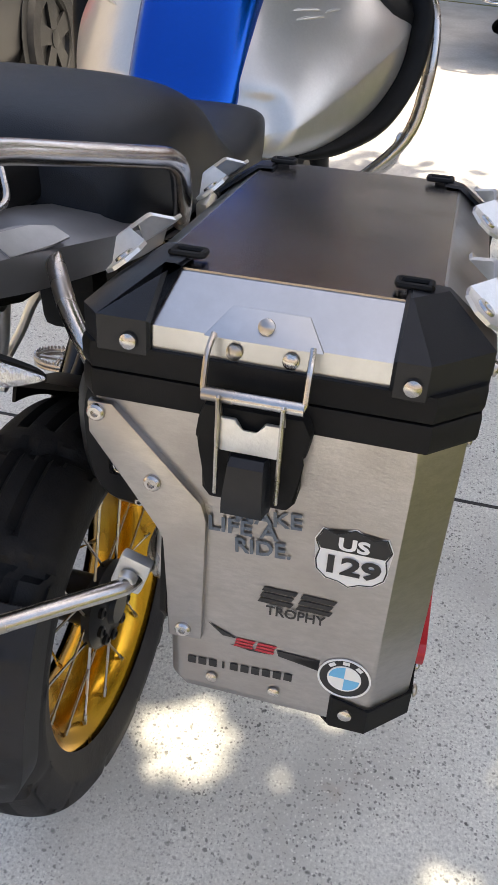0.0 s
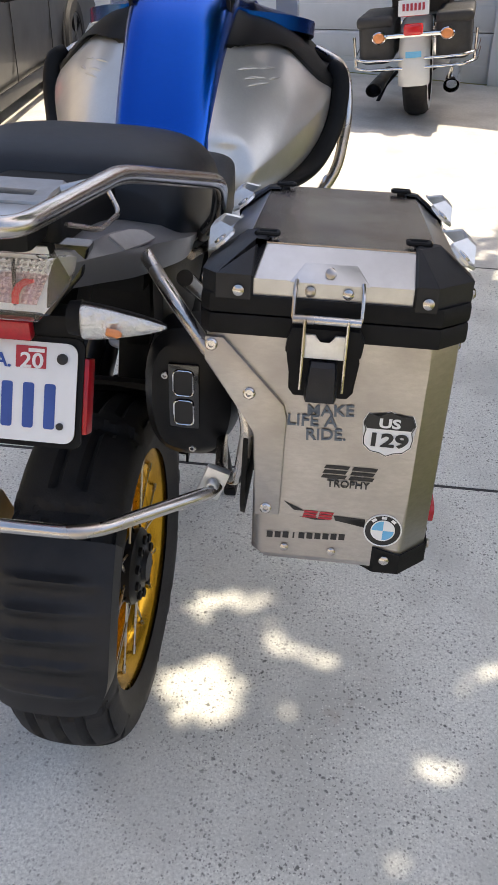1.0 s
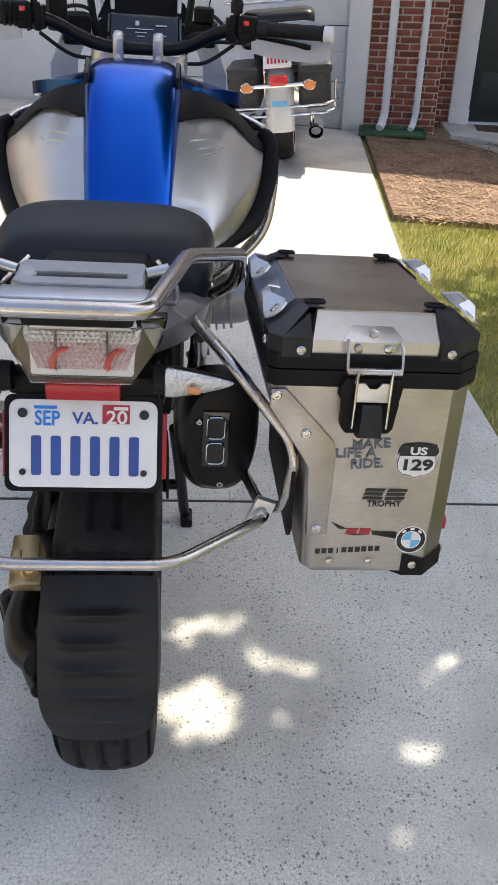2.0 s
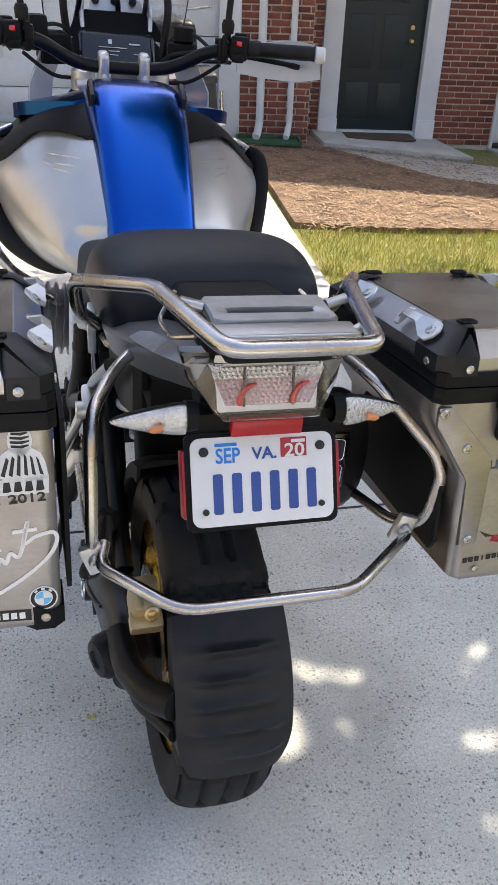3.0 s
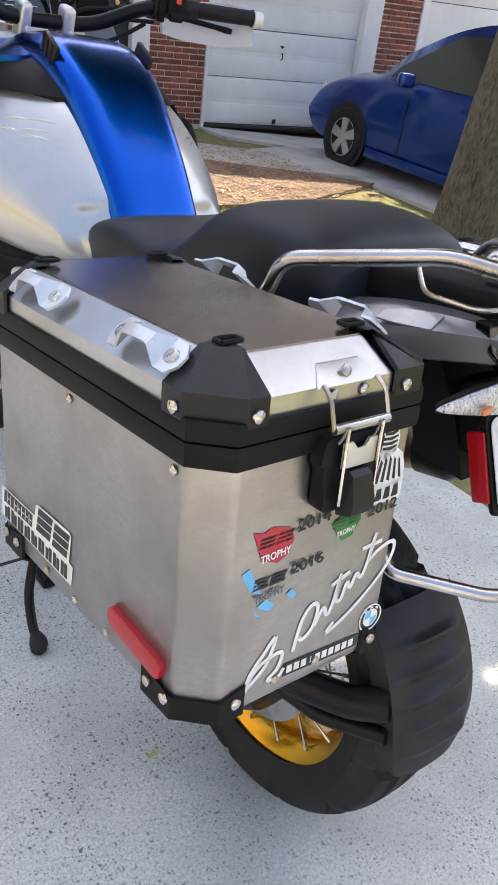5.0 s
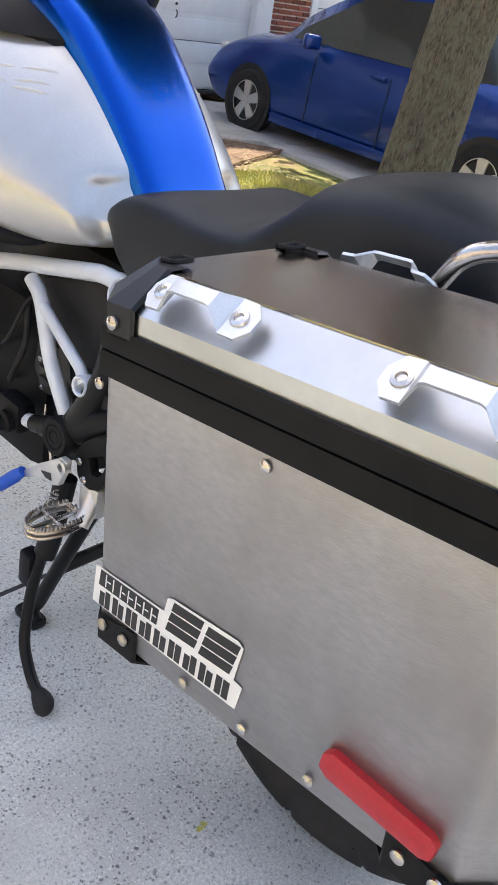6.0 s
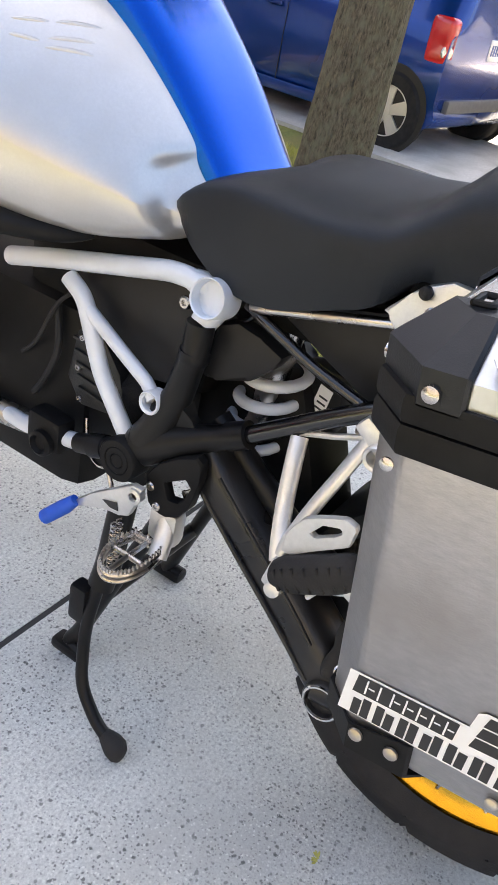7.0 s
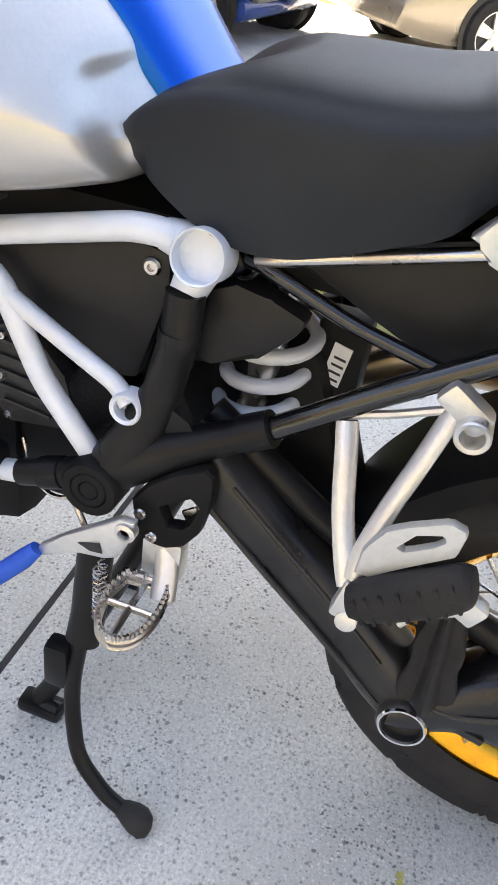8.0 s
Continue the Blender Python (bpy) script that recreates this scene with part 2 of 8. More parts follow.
BLUEGRIP = material("blue_rubber", (0.01, 0.09, 0.55), 0.5)
BRICK = material("red_brick", (0.285, 0.088, 0.055), 0.85, vary=0.28, size=0.03, bump=0.5, bump_size=0.006, dirt=(0.17, 0.055, 0.042), dirt_size=0.2, by_object=0.36)
MORTAR = material("mortar", (0.72, 0.67, 0.60), 0.9, vary=0.15, size=0.02, bump=0.4)
PAINT = material("white_house_paint", (0.81, 0.83, 0.85), 0.5, vary=0.04, size=0.1, bump=0.08, bump_size=0.01, dirt=(0.75, 0.77, 0.79), dirt_size=0.5)
DOORP = material("dark_green_door_paint", (0.014, 0.027, 0.029), 0.42, vary=0.1, bump=0.05)
PALEGOLD = material("dull_gold_metal", (0.58, 0.45, 0.24), 0.35, 0.8, vary=0.1)
DARKCAST = material("dark_cast_metal", (0.035, 0.036, 0.038), 0.42, 0.5, vary=0.2, size=0.02, bump=0.2, bump_size=0.003)
BRASS = material("aged_brass", (0.55, 0.42, 0.20), 0.3, 0.9)
GREENPL = material("green_splash_block", (0.035, 0.11, 0.055), 0.6, vary=0.2)
BARK = material("furrowed_bark", (0.105, 0.088, 0.060), 0.95, vary=0.85, size=0.010, bump=1.0, bump_size=0.012, stretch=(1, 1, 0.30), dirt=(0.145, 0.140, 0.095), dirt_size=0.05)
LEAF = material("leaf_green", (0.065, 0.12, 0.03), 0.5, vary=0.35, size=0.3)
CARBLUE = material("car_blue_paint", (0.002, 0.045, 0.27), 0.25, 0.5, vary=0.05, coat=0.7, dirt=(0.002, 0.04, 0.23), dirt_size=0.6)
CARTAN = material("tan_car_paint", (0.50, 0.42, 0.30), 0.3, 0.3, vary=0.04, coat=0.8)
CARGREY = material("charcoal_car_paint", (0.010, 0.010, 0.012), 0.4, 0.0, vary=0.05, coat=0.15, spec=0.3)
CARGLASS = material("car_glass", (0.035, 0.045, 0.045), 0.05, 0.0, vary=0.1, coat=0.6)
CREAM = material("cream_white_paint", (0.72, 0.71, 0.68), 0.25, vary=0.03, coat=0.8)
LEATHER = material("black_leather", (0.03, 0.03, 0.032), 0.5, vary=0.2, bump=0.3)
TRIM = material("grey_bumper_trim", (0.16, 0.15, 0.14), 0.6)


# ---------------------------------------------------------------- mesh helpers
def part(name, bm, mat, parent=None, label="", smooth=40, m=None):
    """Links a bmesh as one mesh object, under parent if given."""
    bmesh.ops.recalc_face_normals(bm, faces=bm.faces)
    me = bpy.data.meshes.new(name)
    bm.to_mesh(me)
    bm.free()
    me.materials.append(mat)
    if smooth:
        me.shade_smooth()
        me.set_sharp_from_angle(angle=radians(smooth))
    ob = new(name, me)
    if m is not None:
        ob.matrix_world = m
    if parent:
        ob.parent = parent
    if label:
        tagged(ob, label)
    return ob


def thing(name, label, category, m=None, group="", kind=""):
    ob = new(name)
    ob.empty_display_size = 0.1
    if m is not None:
        ob.matrix_world = m
    return tagged(ob, label, category, group, kind)


def box(bm, c, size, bevel=0.003, rot=(0, 0, 0), seg=2):
    m = Matrix.LocRotScale(Vector(c), Euler([radians(a) for a in rot]), None)
    r = bmesh.ops.create_cube(bm, size=1.0)
    vs = r["verts"]
    bmesh.ops.scale(bm, vec=size, verts=vs)
    bmesh.ops.transform(bm, matrix=m, verts=vs)
    if bevel:
        es = list({e for v in vs for e in v.link_edges})
        bmesh.ops.bevel(bm, geom=es, offset=min(bevel, min(size) * 0.45), segments=seg, affect="EDGES", profile=0.6)


def rounded(pts, fillet, n=5):
    pts = [Vector(p) for p in pts]
    if fillet <= 0 or len(pts) < 3:
        return pts
    out = [pts[0]]
    for a, b, c in zip(pts, pts[1:], pts[2:]):
        d1, d2 = (a - b), (c - b)
        f = min(fillet, d1.length * 0.45, d2.length * 0.45)
        p, q = b + d1.normalized() * f, b + d2.normalized() * f
        for k in range(n + 1):
            t = k / n
            out.append(p * (1 - t) ** 2 + b * 2 * t * (1 - t) + q * t * t)
    out.append(pts[-1])
    return out


def tube(bm, pts, r, seg=12, fillet=0.03, flat=1.0, up=None, caps=True):
    """A swept round (or flattened) bar; r is a number or one number a point."""
    rs = None if isinstance(r, (int, float)) else list(r)
    path = [Vector(p) for p in pts] if rs else rounded(pts, fillet)
    rings = []
    side = None
    for i, p in enumerate(path):
        d = (path[min(i + 1, len(path) - 1)] - path[max(i - 1, 0)]).normalized()
        if side is None:
            ref = Vector(up) if up else (Vector((0, 0, 1)) if abs(d.z) < 0.9 else Vector((1, 0, 0)))
            side = d.cross(ref).normalized()
        side = (side - d * side.dot(d)).normalized()
        other = side.cross(d)
        rad = rs[i] if rs else r
        rings.append([bm.verts.new(p + (side * math.cos(a) + other * math.sin(a) * flat) * rad) for a in (2 * math.pi * k / seg for k in range(seg))])
    for a, b in zip(rings, rings[1:]):
        for k in range(seg):
            bm.faces.new((a[k], a[(k + 1) % seg], b[(k + 1) % seg], b[k]))
    if caps:
        bm.faces.new(rings[0])
        bm.faces.new(rings[-1][::-1])


def lathe(bm, prof, centre, axis=(1, 0, 0), seg=48, closed=False):
    """A turned form: prof is a row of (height along the axis, radius)."""
    q = Vector((0, 0, 1)).rotation_difference(Vector(axis)).to_matrix()
    c = Vector(centre)
    rings = []
    for h, r in prof:
        if r < 1e-6:
            rings.append([bm.verts.new(c + q @ Vector((0, 0, h)))])
        else:
            rings.append([bm.verts.new(c + q @ Vector((r * math.cos(2 * math.pi * k / seg), r * math.sin(2 * math.pi * k / seg), h))) for k in range(seg)])
    pairs = list(zip(rings, rings[1:])) + ([(rings[-1], rings[0])] if closed else [])
    for a, b in pairs:
        for k in range(seg):
            j = (k + 1) % seg
            if len(a) == 1 and len(b) == 1:
                continue
            if len(a) == 1:
                bm.faces.new((a[0], b[j], b[k]))
            elif len(b) == 1:
                bm.faces.new((a[k], a[j], b[0]))
            else:
                bm.faces.new((a[k], a[j], b[j], b[k]))


def prism(bm, poly, place, depth, bevel=0.002):
    """A plate: poly in two numbers, place(u, v, d) gives the point at depth d."""
    n = len(poly)
    lo = [bm.verts.new(place(u, v, 0.0)) for u, v in poly]
    hi = [bm.verts.new(place(u, v, depth)) for u, v in poly]
    fs = [bm.faces.new(lo[::-1]), bm.faces.new(hi)]
    for i in range(n):
        fs.append(bm.faces.new((lo[i], lo[(i + 1) % n], hi[(i + 1) % n], hi[i])))
    if bevel:
        es = list(fs[1].edges) + [e for f in fs[2:] for e in f.edges if e not in fs[0].edges[:]]
        bmesh.ops.bevel(bm, geom=list(set(es)), offset=bevel, segments=2, affect="EDGES", profile=0.6)
    bmesh.ops.triangulate(bm, faces=[f for f in bm.faces if len(f.verts) > 4])


def loft(bm, sections, caps=True, closed=True):
    rings = [[bm.verts.new(p) for p in s] for s in sections]
    n = len(rings[0])
    for a, b in zip(rings, rings[1:]):
        for k in range(n if closed else n - 1):
            j = (k + 1) % n
            bm.faces.new((a[k], a[j], b[j], b[k]))
    if caps:
        bm.faces.new(rings[0][::-1])
        bm.faces.new(rings[-1])


def smooth_rows(rows, n):
    """Rows of numbers, run through smoothly with n steps between neighbours."""
    out = []
    R = [np.array(r, float) for r in rows]
    for i in range(len(R) - 1):
        p0, p1, p2, p3 = R[max(i - 1, 0)], R[i], R[i + 1], R[min(i + 2, len(R) - 1)]
        for k in range(n):
            t = k / n
            out.append(0.5 * (2 * p1 + (p2 - p0) * t + (2 * p0 - 5 * p1 + 4 * p2 - p3) * t * t + (3 * p1 - p0 - 3 * p2 + p3) * t ** 3))
    return out + [R[-1]]


def text_mesh(bm, text, size, m, depth=0.0004, width=None, bold=0.018):
    """Raised letters in the built-in font; the text's box centre lies at m's origin, in its xy plane."""
    cu = bpy.data.curves.new("t", "FONT")
    cu.body, cu.size, cu.align_x, cu.align_y, cu.extrude, cu.resolution_u = text, size, "CENTER", "CENTER", depth, 3
    cu.offset = size * bold
    ob = bpy.data.objects.new("t", cu)
    scene.collection.objects.link(ob)
    bpy.context.view_layer.update()
    me = bpy.data.meshes.new_from_object(ob.evaluated_get(bpy.context.evaluated_depsgraph_get()))
    k = (width / max(1e-6, ob.dimensions.x)) if width else 1.0
    tmp = bmesh.new()
    tmp.from_mesh(me)
    bmesh.ops.transform(tmp, matrix=m @ Matrix.Diagonal((k, 1, 1, 1)), verts=tmp.verts)
    tmp.to_mesh(me)
    tmp.free()
    bm.from_mesh(me)
    bpy.data.objects.remove(ob)
    bpy.data.curves.remove(cu)
    bpy.data.meshes.remove(me)


def B():
    return bmesh.new()


def outline(poly, centre, n):
    """The points of a closed outline that lie at n even angles round a centre."""
    out = []
    for k in range(n):
        a = 2 * math.pi * k / n
        dx, dy = math.cos(a), math.sin(a)
        best = 0.0
        for (x0, y0), (x1, y1) in zip(poly, poly[1:] + poly[:1]):
            ex, ey = x1 - x0, y1 - y0
            det = ex * dy - ey * dx
            if abs(det) < 1e-12:
                continue
            px, py = x0 - centre[0], y0 - centre[1]
            r, q = (ex * py - ey * px) / det, (dx * py - dy * px) / det
            if r > 0 and -1e-9 <= q <= 1 + 1e-9:
                best = max(best, r)
        out.append((centre[0] + best * dx, centre[1] + best * dy))
    return out


def holed_plate(bm, outer, hole, place, depth, edge=0.002, n=44):
    """A plate with one opening cut through it; both outlines are seen whole from the opening's centre."""
    c = (sum(p[0] for p in hole) / len(hole), sum(p[1] for p in hole) / len(hole))
    o, h = outline(outer, c, n), outline(hole, c, n)
    shrink = lambda pts, k: [(u + (c[0] - u) * k, v + (c[1] - v) * k) for u, v in pts]
    k = edge / max(1e-6, max(math.dist(p, c) for p in o))
    loops = [[place(u, v, 0.0) for u, v in o], [place(u, v, depth - edge) for u, v in o], [place(u, v, depth) for u, v in shrink(o, k)], [place(u, v, depth) for u, v in shrink(h, -2 * k)], [place(u, v, depth - edge) for u, v in h], [place(u, v, 0.0) for u, v in h]]
    rings = [[bm.verts.new(p) for p in loop] for loop in loops]
    for a, b in zip(rings, rings[1:] + rings[:1]):
        for i in range(n):
            bm.faces.new((a[i], a[(i + 1) % n], b[(i + 1) % n], b[i]))


# ---------------------------------------------------------------- ground
def sheet(name, poly, z, mat, label, category, thick=0.06):
    bm = B()
    prism(bm, poly, lambda u, v, d: (u, v, z - thick + d), thick, 0.004)
    return tagged(part(name, bm, mat, None, smooth=30), label, category, kind="structure")


bm = B()
for a, b in (((-400, -400), (400, 400)),):
    vs = [bm.verts.new((x, y, -0.03)) for x, y in ((a[0], a[1]), (b[0], a[1]), (b[0], b[1]), (a[0], b[1]))]
    bm.faces.new(vs)
tagged(part("ground", bm, SOIL, None), "dry lawn and soil spreading between the paved areas", "ground", kind="structure")
# Unseen street, added so the cases reflect grey instead of green ground.
sheet("road", [(-10.5, -15.5), (18.0, -15.5), (18.0, -6.02), (-10.5, -6.02)], -0.004, ASPHALT, "worn grey asphalt street added out of view for its reflection", "road")
JY = 0.70
sheet("driveway", [(-3.2, -6.0), (1.26, -6.0), (1.26, JY - 0.006), (-3.2, JY - 0.006)], 0.0, CONCRETE, "grey exposed-aggregate concrete driveway slab with dark stone chips", "driveway")
sheet("driveway", [(-3.2, JY + 0.006), (1.26, JY + 0.006), (1.27, 2.35), (-3.2, 2.35)], 0.0, CONCRETE, "grey exposed-aggregate concrete driveway slab in front of the house", "driveway")
sheet("driveway", [(-3.2, 2.362), (1.30, 2.362), (1.36, 3.0), (1.45, 3.8), (1.80, 6.7), (-3.2, 7.8)], 0.0, WALKWAY, "pale smooth concrete apron running up to the garage", "driveway")
bm = B()
box(bm, (-0.96, JY, -0.012), (4.46, 0.012, 0.02), 0)
box(bm, (-0.96, 2.356, -0.012), (4.46, 0.012, 0.02), 0)
tagged(part("joint", bm, JOINT, None), "dark filled expansion joints between the slabs", "joint", kind="structure")


# ---------------------------------------------------------------- house
HOUSE = pose(4.657, 6.849, 0, 0, 0, -11.8) @ pose(0, 0, 0, 0, -2.8, 0)
COURSE, STRETCH = 0.0582, 0.183


def wall(name, a0, a1, front, z0, z1, mat, label, thick=0.2):
    bm = B()
    box(bm, ((a0 + a1) / 2, -front + thick / 2, (z0 + z1) / 2), (a1 - a0, thick, z1 - z0), 0)
    return tagged(part(name, bm, mat, None, m=HOUSE), label, "wall", kind="structure")


def half_brick_mesh(w):
    bm = B()
    box(bm, (0, 0, 0), (w - 0.014, 0.03, COURSE - 0.014), 0.003, seg=1)
    me = bpy.data.meshes.new("brick")
    bm.to_mesh(me)
    bm.free()
    me.materials.append(BRICK)
    return me


def lay_bricks(owner, a0, a1, front, z0, rows):
    """Running bond, brick by brick, on a mortar wall."""
    cut = {}
    for r in range(rows):
        x = a0 - (STRETCH / 2 if r % 2 else 0)
        while x < a1 - 0.02:
            l, h = max(x, a0), min(x + STRETCH, a1)
            w = round(h - l, 3)
            if w > 0.035:
                if w not in cut:
                    cut[w] = half_brick_mesh(w)
                o = new("brick", cut[w])
                o.parent = owner
                o.location = ((l + h) / 2, -front - 0.004 + random.uniform(-0.0015, 0.0015), z0 + (r + 0.5) * COURSE)
                o.rotation_euler = (0, random.uniform(-0.004, 0.004), random.uniform(-0.006, 0.006))
            x += STRETCH


def plank_door(name, a0, a1, front, z0, z1, label):
    """Sectional garage door: each panel raised, with grooves between."""
    t = thing(name, label, "garage door", HOUSE, kind="structure")
    sec = (z1 - z0) / 4
    for i in range(4):
        bm = B()
        zc = z0 + sec * (i + 0.5)
        box(bm, ((a0 + a1) / 2, -front + 0.03, zc), (a1 - a0, 0.04, sec - 0.008), 0.006)
        for k in range(2):
            zz = zc + (k - 0.5) * sec * 0.5
            box(bm, ((a0 + a1) / 2, -front + 0.010, zz), (a1 - a0 - 0.05, 0.012, sec * 0.5 - 0.05), 0.006)
        part("panel", bm, PAINT, t)
    return t


def build_house():
    w1 = wall("wall_1", -0.63, 0.0, 0.0, -0.1, 3.0, MORTAR, "red brick pier in running bond between door and garage")
    w2 = wall("wall_2", 2.15, 2.72, 0.0, -0.1, 3.0, MORTAR, "red brick pier in running bond between two garages")
    w3 = wall("wall_3", -2.73, -2.05, 0.62, -0.1, 3.0, MORTAR, "red brick pier in running bond behind the downspouts")
    w4 = wall("wall_4", -2.05, -1.87, 0.0, -0.1, 3.0, MORTAR, "red brick return wall beside the front door")
    w5 = wall("wall_5", -2.25, -2.05, 0.42, -0.1, 3.0, MORTAR, "red brick side of the projecting garage", 0.6)
    wall("wall_6", -1.87, -0.63, -0.02, 1.95, 3.0, MORTAR, "red brick wall over the front door")
    wall("wall_7", -0.0, 2.15, -0.02, 2.0, 3.0, MORTAR, "red brick wall over the garage door")
    wall("wall_8", 2.72, 12.0, -0.02, 2.0, 3.0, MORTAR, "red brick wall over the second garage door")
    wall("wall_9", -8.5, -2.73, 0.60, 2.0, 3.0, MORTAR, "red brick wall over the projecting garage door")
    wall("wall_10", 5.0, 12.0, 0.0, -0.1, 2.0, PAINT, "plain wall of the next house in the row")
    wall("wall_11", -12.0, -5.3, 0.62, -0.1, 3.0, PAINT, "plain wall of the next house in the row")
    # Unseen upper storey and roof; height set by their shadow and dark reflection.
    wall("wall_13", -12.0, 12.0, 0.0, 3.0, 4.9, UPPER, "plain brick upper storey, unseen, added for its shadow and dark reflection", 0.3)
    bm = B()
    box(bm, (0, 2.40, 4.98), (26, 4.9, 0.16), 0.02)
    tagged(part("roof", bm, TRIM, None, m=HOUSE), "plain dark roof edge, unseen, over the row of houses", "roof", kind="structure")
    # Unseen backing wall, added so no daylight leaks through the door seams.
    bm = B()
    box(bm, (0, 0.42, 1.45), (24, 0.2, 3.1), 0)
    tagged(part("wall_12", bm, TRIM, None, m=HOUSE), "plain backing wall added behind the garage doors to block light", "wall", kind="structure")
    # front door, framed in white
    d = thing("door_1", "dark green-black front door in a white frame", "door", HOUSE, kind="structure")
    bm = B()
    box(bm, (-1.255, 0.10, 1.02), (0.90, 0.045, 1.80), 0.003)
    for cx in (-1.47, -1.13):
        for cz, hz in ((0.42, 0.36), (0.98, 0.50), (1.55, 0.42)):
            box(bm, (cx, 0.078, cz), (0.24, 0.014, hz), 0.008)
    part("door_leaf", bm, DOORP, d)
    bm = B()
    for cx in (-1.775, -0.735):
        box(bm, (cx, 0.03, 0.93), (0.19, 0.16, 1.98), 0.006)
        box(bm, (cx, -0.06, 0.14), (0.20, 0.03, 0.26), 0.006)
    box(bm, (-1.255, 0.03, 1.98), (1.24, 0.16, 0.16), 0.006)
    box(bm, (-1.255, 0.05, 0.075), (0.86, 0.12, 0.13), 0.004)
    part("door_frame", bm, PAINT, d, "white painted wooden frame")
    bm = B()
    lathe(bm, [(0, 0.0), (0, 0.022), (0.02, 0.022), (0.03, 0.012), (0.05, 0.024), (0.065, 0.016), (0.067, 0)], (-0.96, 0.075, 1.0), (0, -1, 0), 16)
    lathe(bm, [(0, 0.0), (0, 0.024), (0.02, 0.022), (0.022, 0)], (-0.96, 0.075, 1.12), (0, -1, 0), 16)
    part("door_handle", bm, BRASS, d, "aged brass knob and lock")
    lay_bricks(w1, -0.63, 0.0, 0.0, 0.02, 27)
    plank_door("door_2", 0.03, 1.93, -0.06, 0.03, 1.98, "white sectional garage door with raised panels")
    plank_door("door_3", 2.78, 4.95, -0.06, 0.03, 1.98, "white sectional garage door of the neighbouring house")
    plank_door("door_4", -5.2, -2.93, 0.50, 0.05, 1.98, "white sectional garage door beside the downspouts")
    for k, (a0, a1, f) in enumerate(((-0.0, 0.035, 0.0), (1.93, 2.15, 0.0), (2.70, 2.79, 0.0), (-2.93, -2.73, 0.62))):
        bm = B()
        box(bm, ((a0 + a1) / 2, -f + 0.02, 0.98), (a1 - a0, 0.12, 2.06), 0.004)
        tagged(part("trim_%d" % (k + 1), bm, PAINT, None, m=HOUSE), "white painted jamb beside a garage door", "trim", kind="structure")
    bm = B()
    box(bm, (0.96, 0.03, 0.015), (1.95, 0.05, 0.03), 0.002)
    tagged(part("door_seal", bm, JOINT, None, m=HOUSE), "black rubber seal under the garage door", "seal", kind="structure")
    h = thing("lock_handle", "small dark lock and pull of the garage door", "handle", HOUSE)
    bm = B()
    lathe(bm, [(0, 0), (0, 0.014), (0.012, 0.014), (0.013, 0)], (0.95, 0.05, 0.86), (0, -1, 0), 12)
    part("lock", bm, INKK, h)
    bm = B()
    tube(bm, [(0.95, 0.045, 0.80), (0.95, 0.015, 0.79), (0.95, 0.015, 0.74), (0.95, 0.045, 0.73)], 0.006, 8, 0.01)
    part("pull", bm, INKK, h)
    bm = B()
    box(bm, (0.95, 0.035, 0.08), (0.04, 0.02, 0.05), 0.004)
    part("foot_pull", bm, INKK, h)
    for a, f, w in ((-2.53, 0.64, 0.07), (-2.24, 0.64, 0.055)):
        t = thing("downspout", "white painted metal downspout with a kicked-out foot", "downspout", HOUSE, group="downspouts on the pier")
        bm = B()
        tube(bm, [(a, -f - 0.03, 2.95), (a, -f - 0.03, 0.29), (a - 0.02, -f - 0.10, 0.215), (a - 0.04, -f - 0.18, 0.19)], w * 0.55, 10, 0.05, flat=0.75, up=(0, 1, 0))
        part("pipe", bm, PAINT, t)
        bm = B()
        box(bm, (a, -f - 0.028, 0.72), (w * 1.25, 0.05, 0.02), 0.004)
        part("strap", bm, PAINT, t)
    t = thing("splash_block", "green plastic splash tray under the downspouts", "tray", HOUSE)
    bm = B()
    box(bm, (-2.45, -0.84, 0.150), (0.62, 0.26, 0.03), 0.008)
    for cx in (-2.75, -2.15):
        box(bm, (cx, -0.84, 0.175), (0.02, 0.26, 0.04), 0.005)
    box(bm, (-2.45, -0.715, 0.175), (0.62, 0.02, 0.04), 0.005)
    part("tray", bm, GREENPL, t)
    return w1, w2, w3, w4


brick_walls = build_house()
SIDING = material("beige_siding", (0.50, 0.43, 0.36), 0.7, vary=0.06, size=0.1, dirt=(0.44, 0.38, 0.32), dirt_size=1.5)
# Unseen walls added around the place, mainly for their warm reflected light.
for k, (c, size) in enumerate((((-11.0, 0.0, 3.0), (0.3, 34.0, 6.2)), ((2.0, -17.0, 3.0), (40.0, 0.3, 6.2)), ((19.0, 0.0, 2.0), (0.3, 34.0, 4.2)))):
    bm = B()
    box(bm, c, size, 0)
    for j in range(18):
        if size[0] < 1:
            box(bm, (c[0] + (0.16 if c[0] < 0 else -0.16), c[1], 0.3 + 0.32 * j if 0.3 + 0.32 * j < size[2] else 0.3), (0.02, size[1], 0.28), 0)
    tagged(part("wall_%d" % (20 + k), bm, SIDING, None), "plain beige siding wall added out of view for warm reflections", "wall", kind="structure")
DOORMAT = material("coir_mat", (0.10, 0.065, 0.045), 0.95, vary=0.4, size=0.02, bump=0.8, bump_size=0.006)
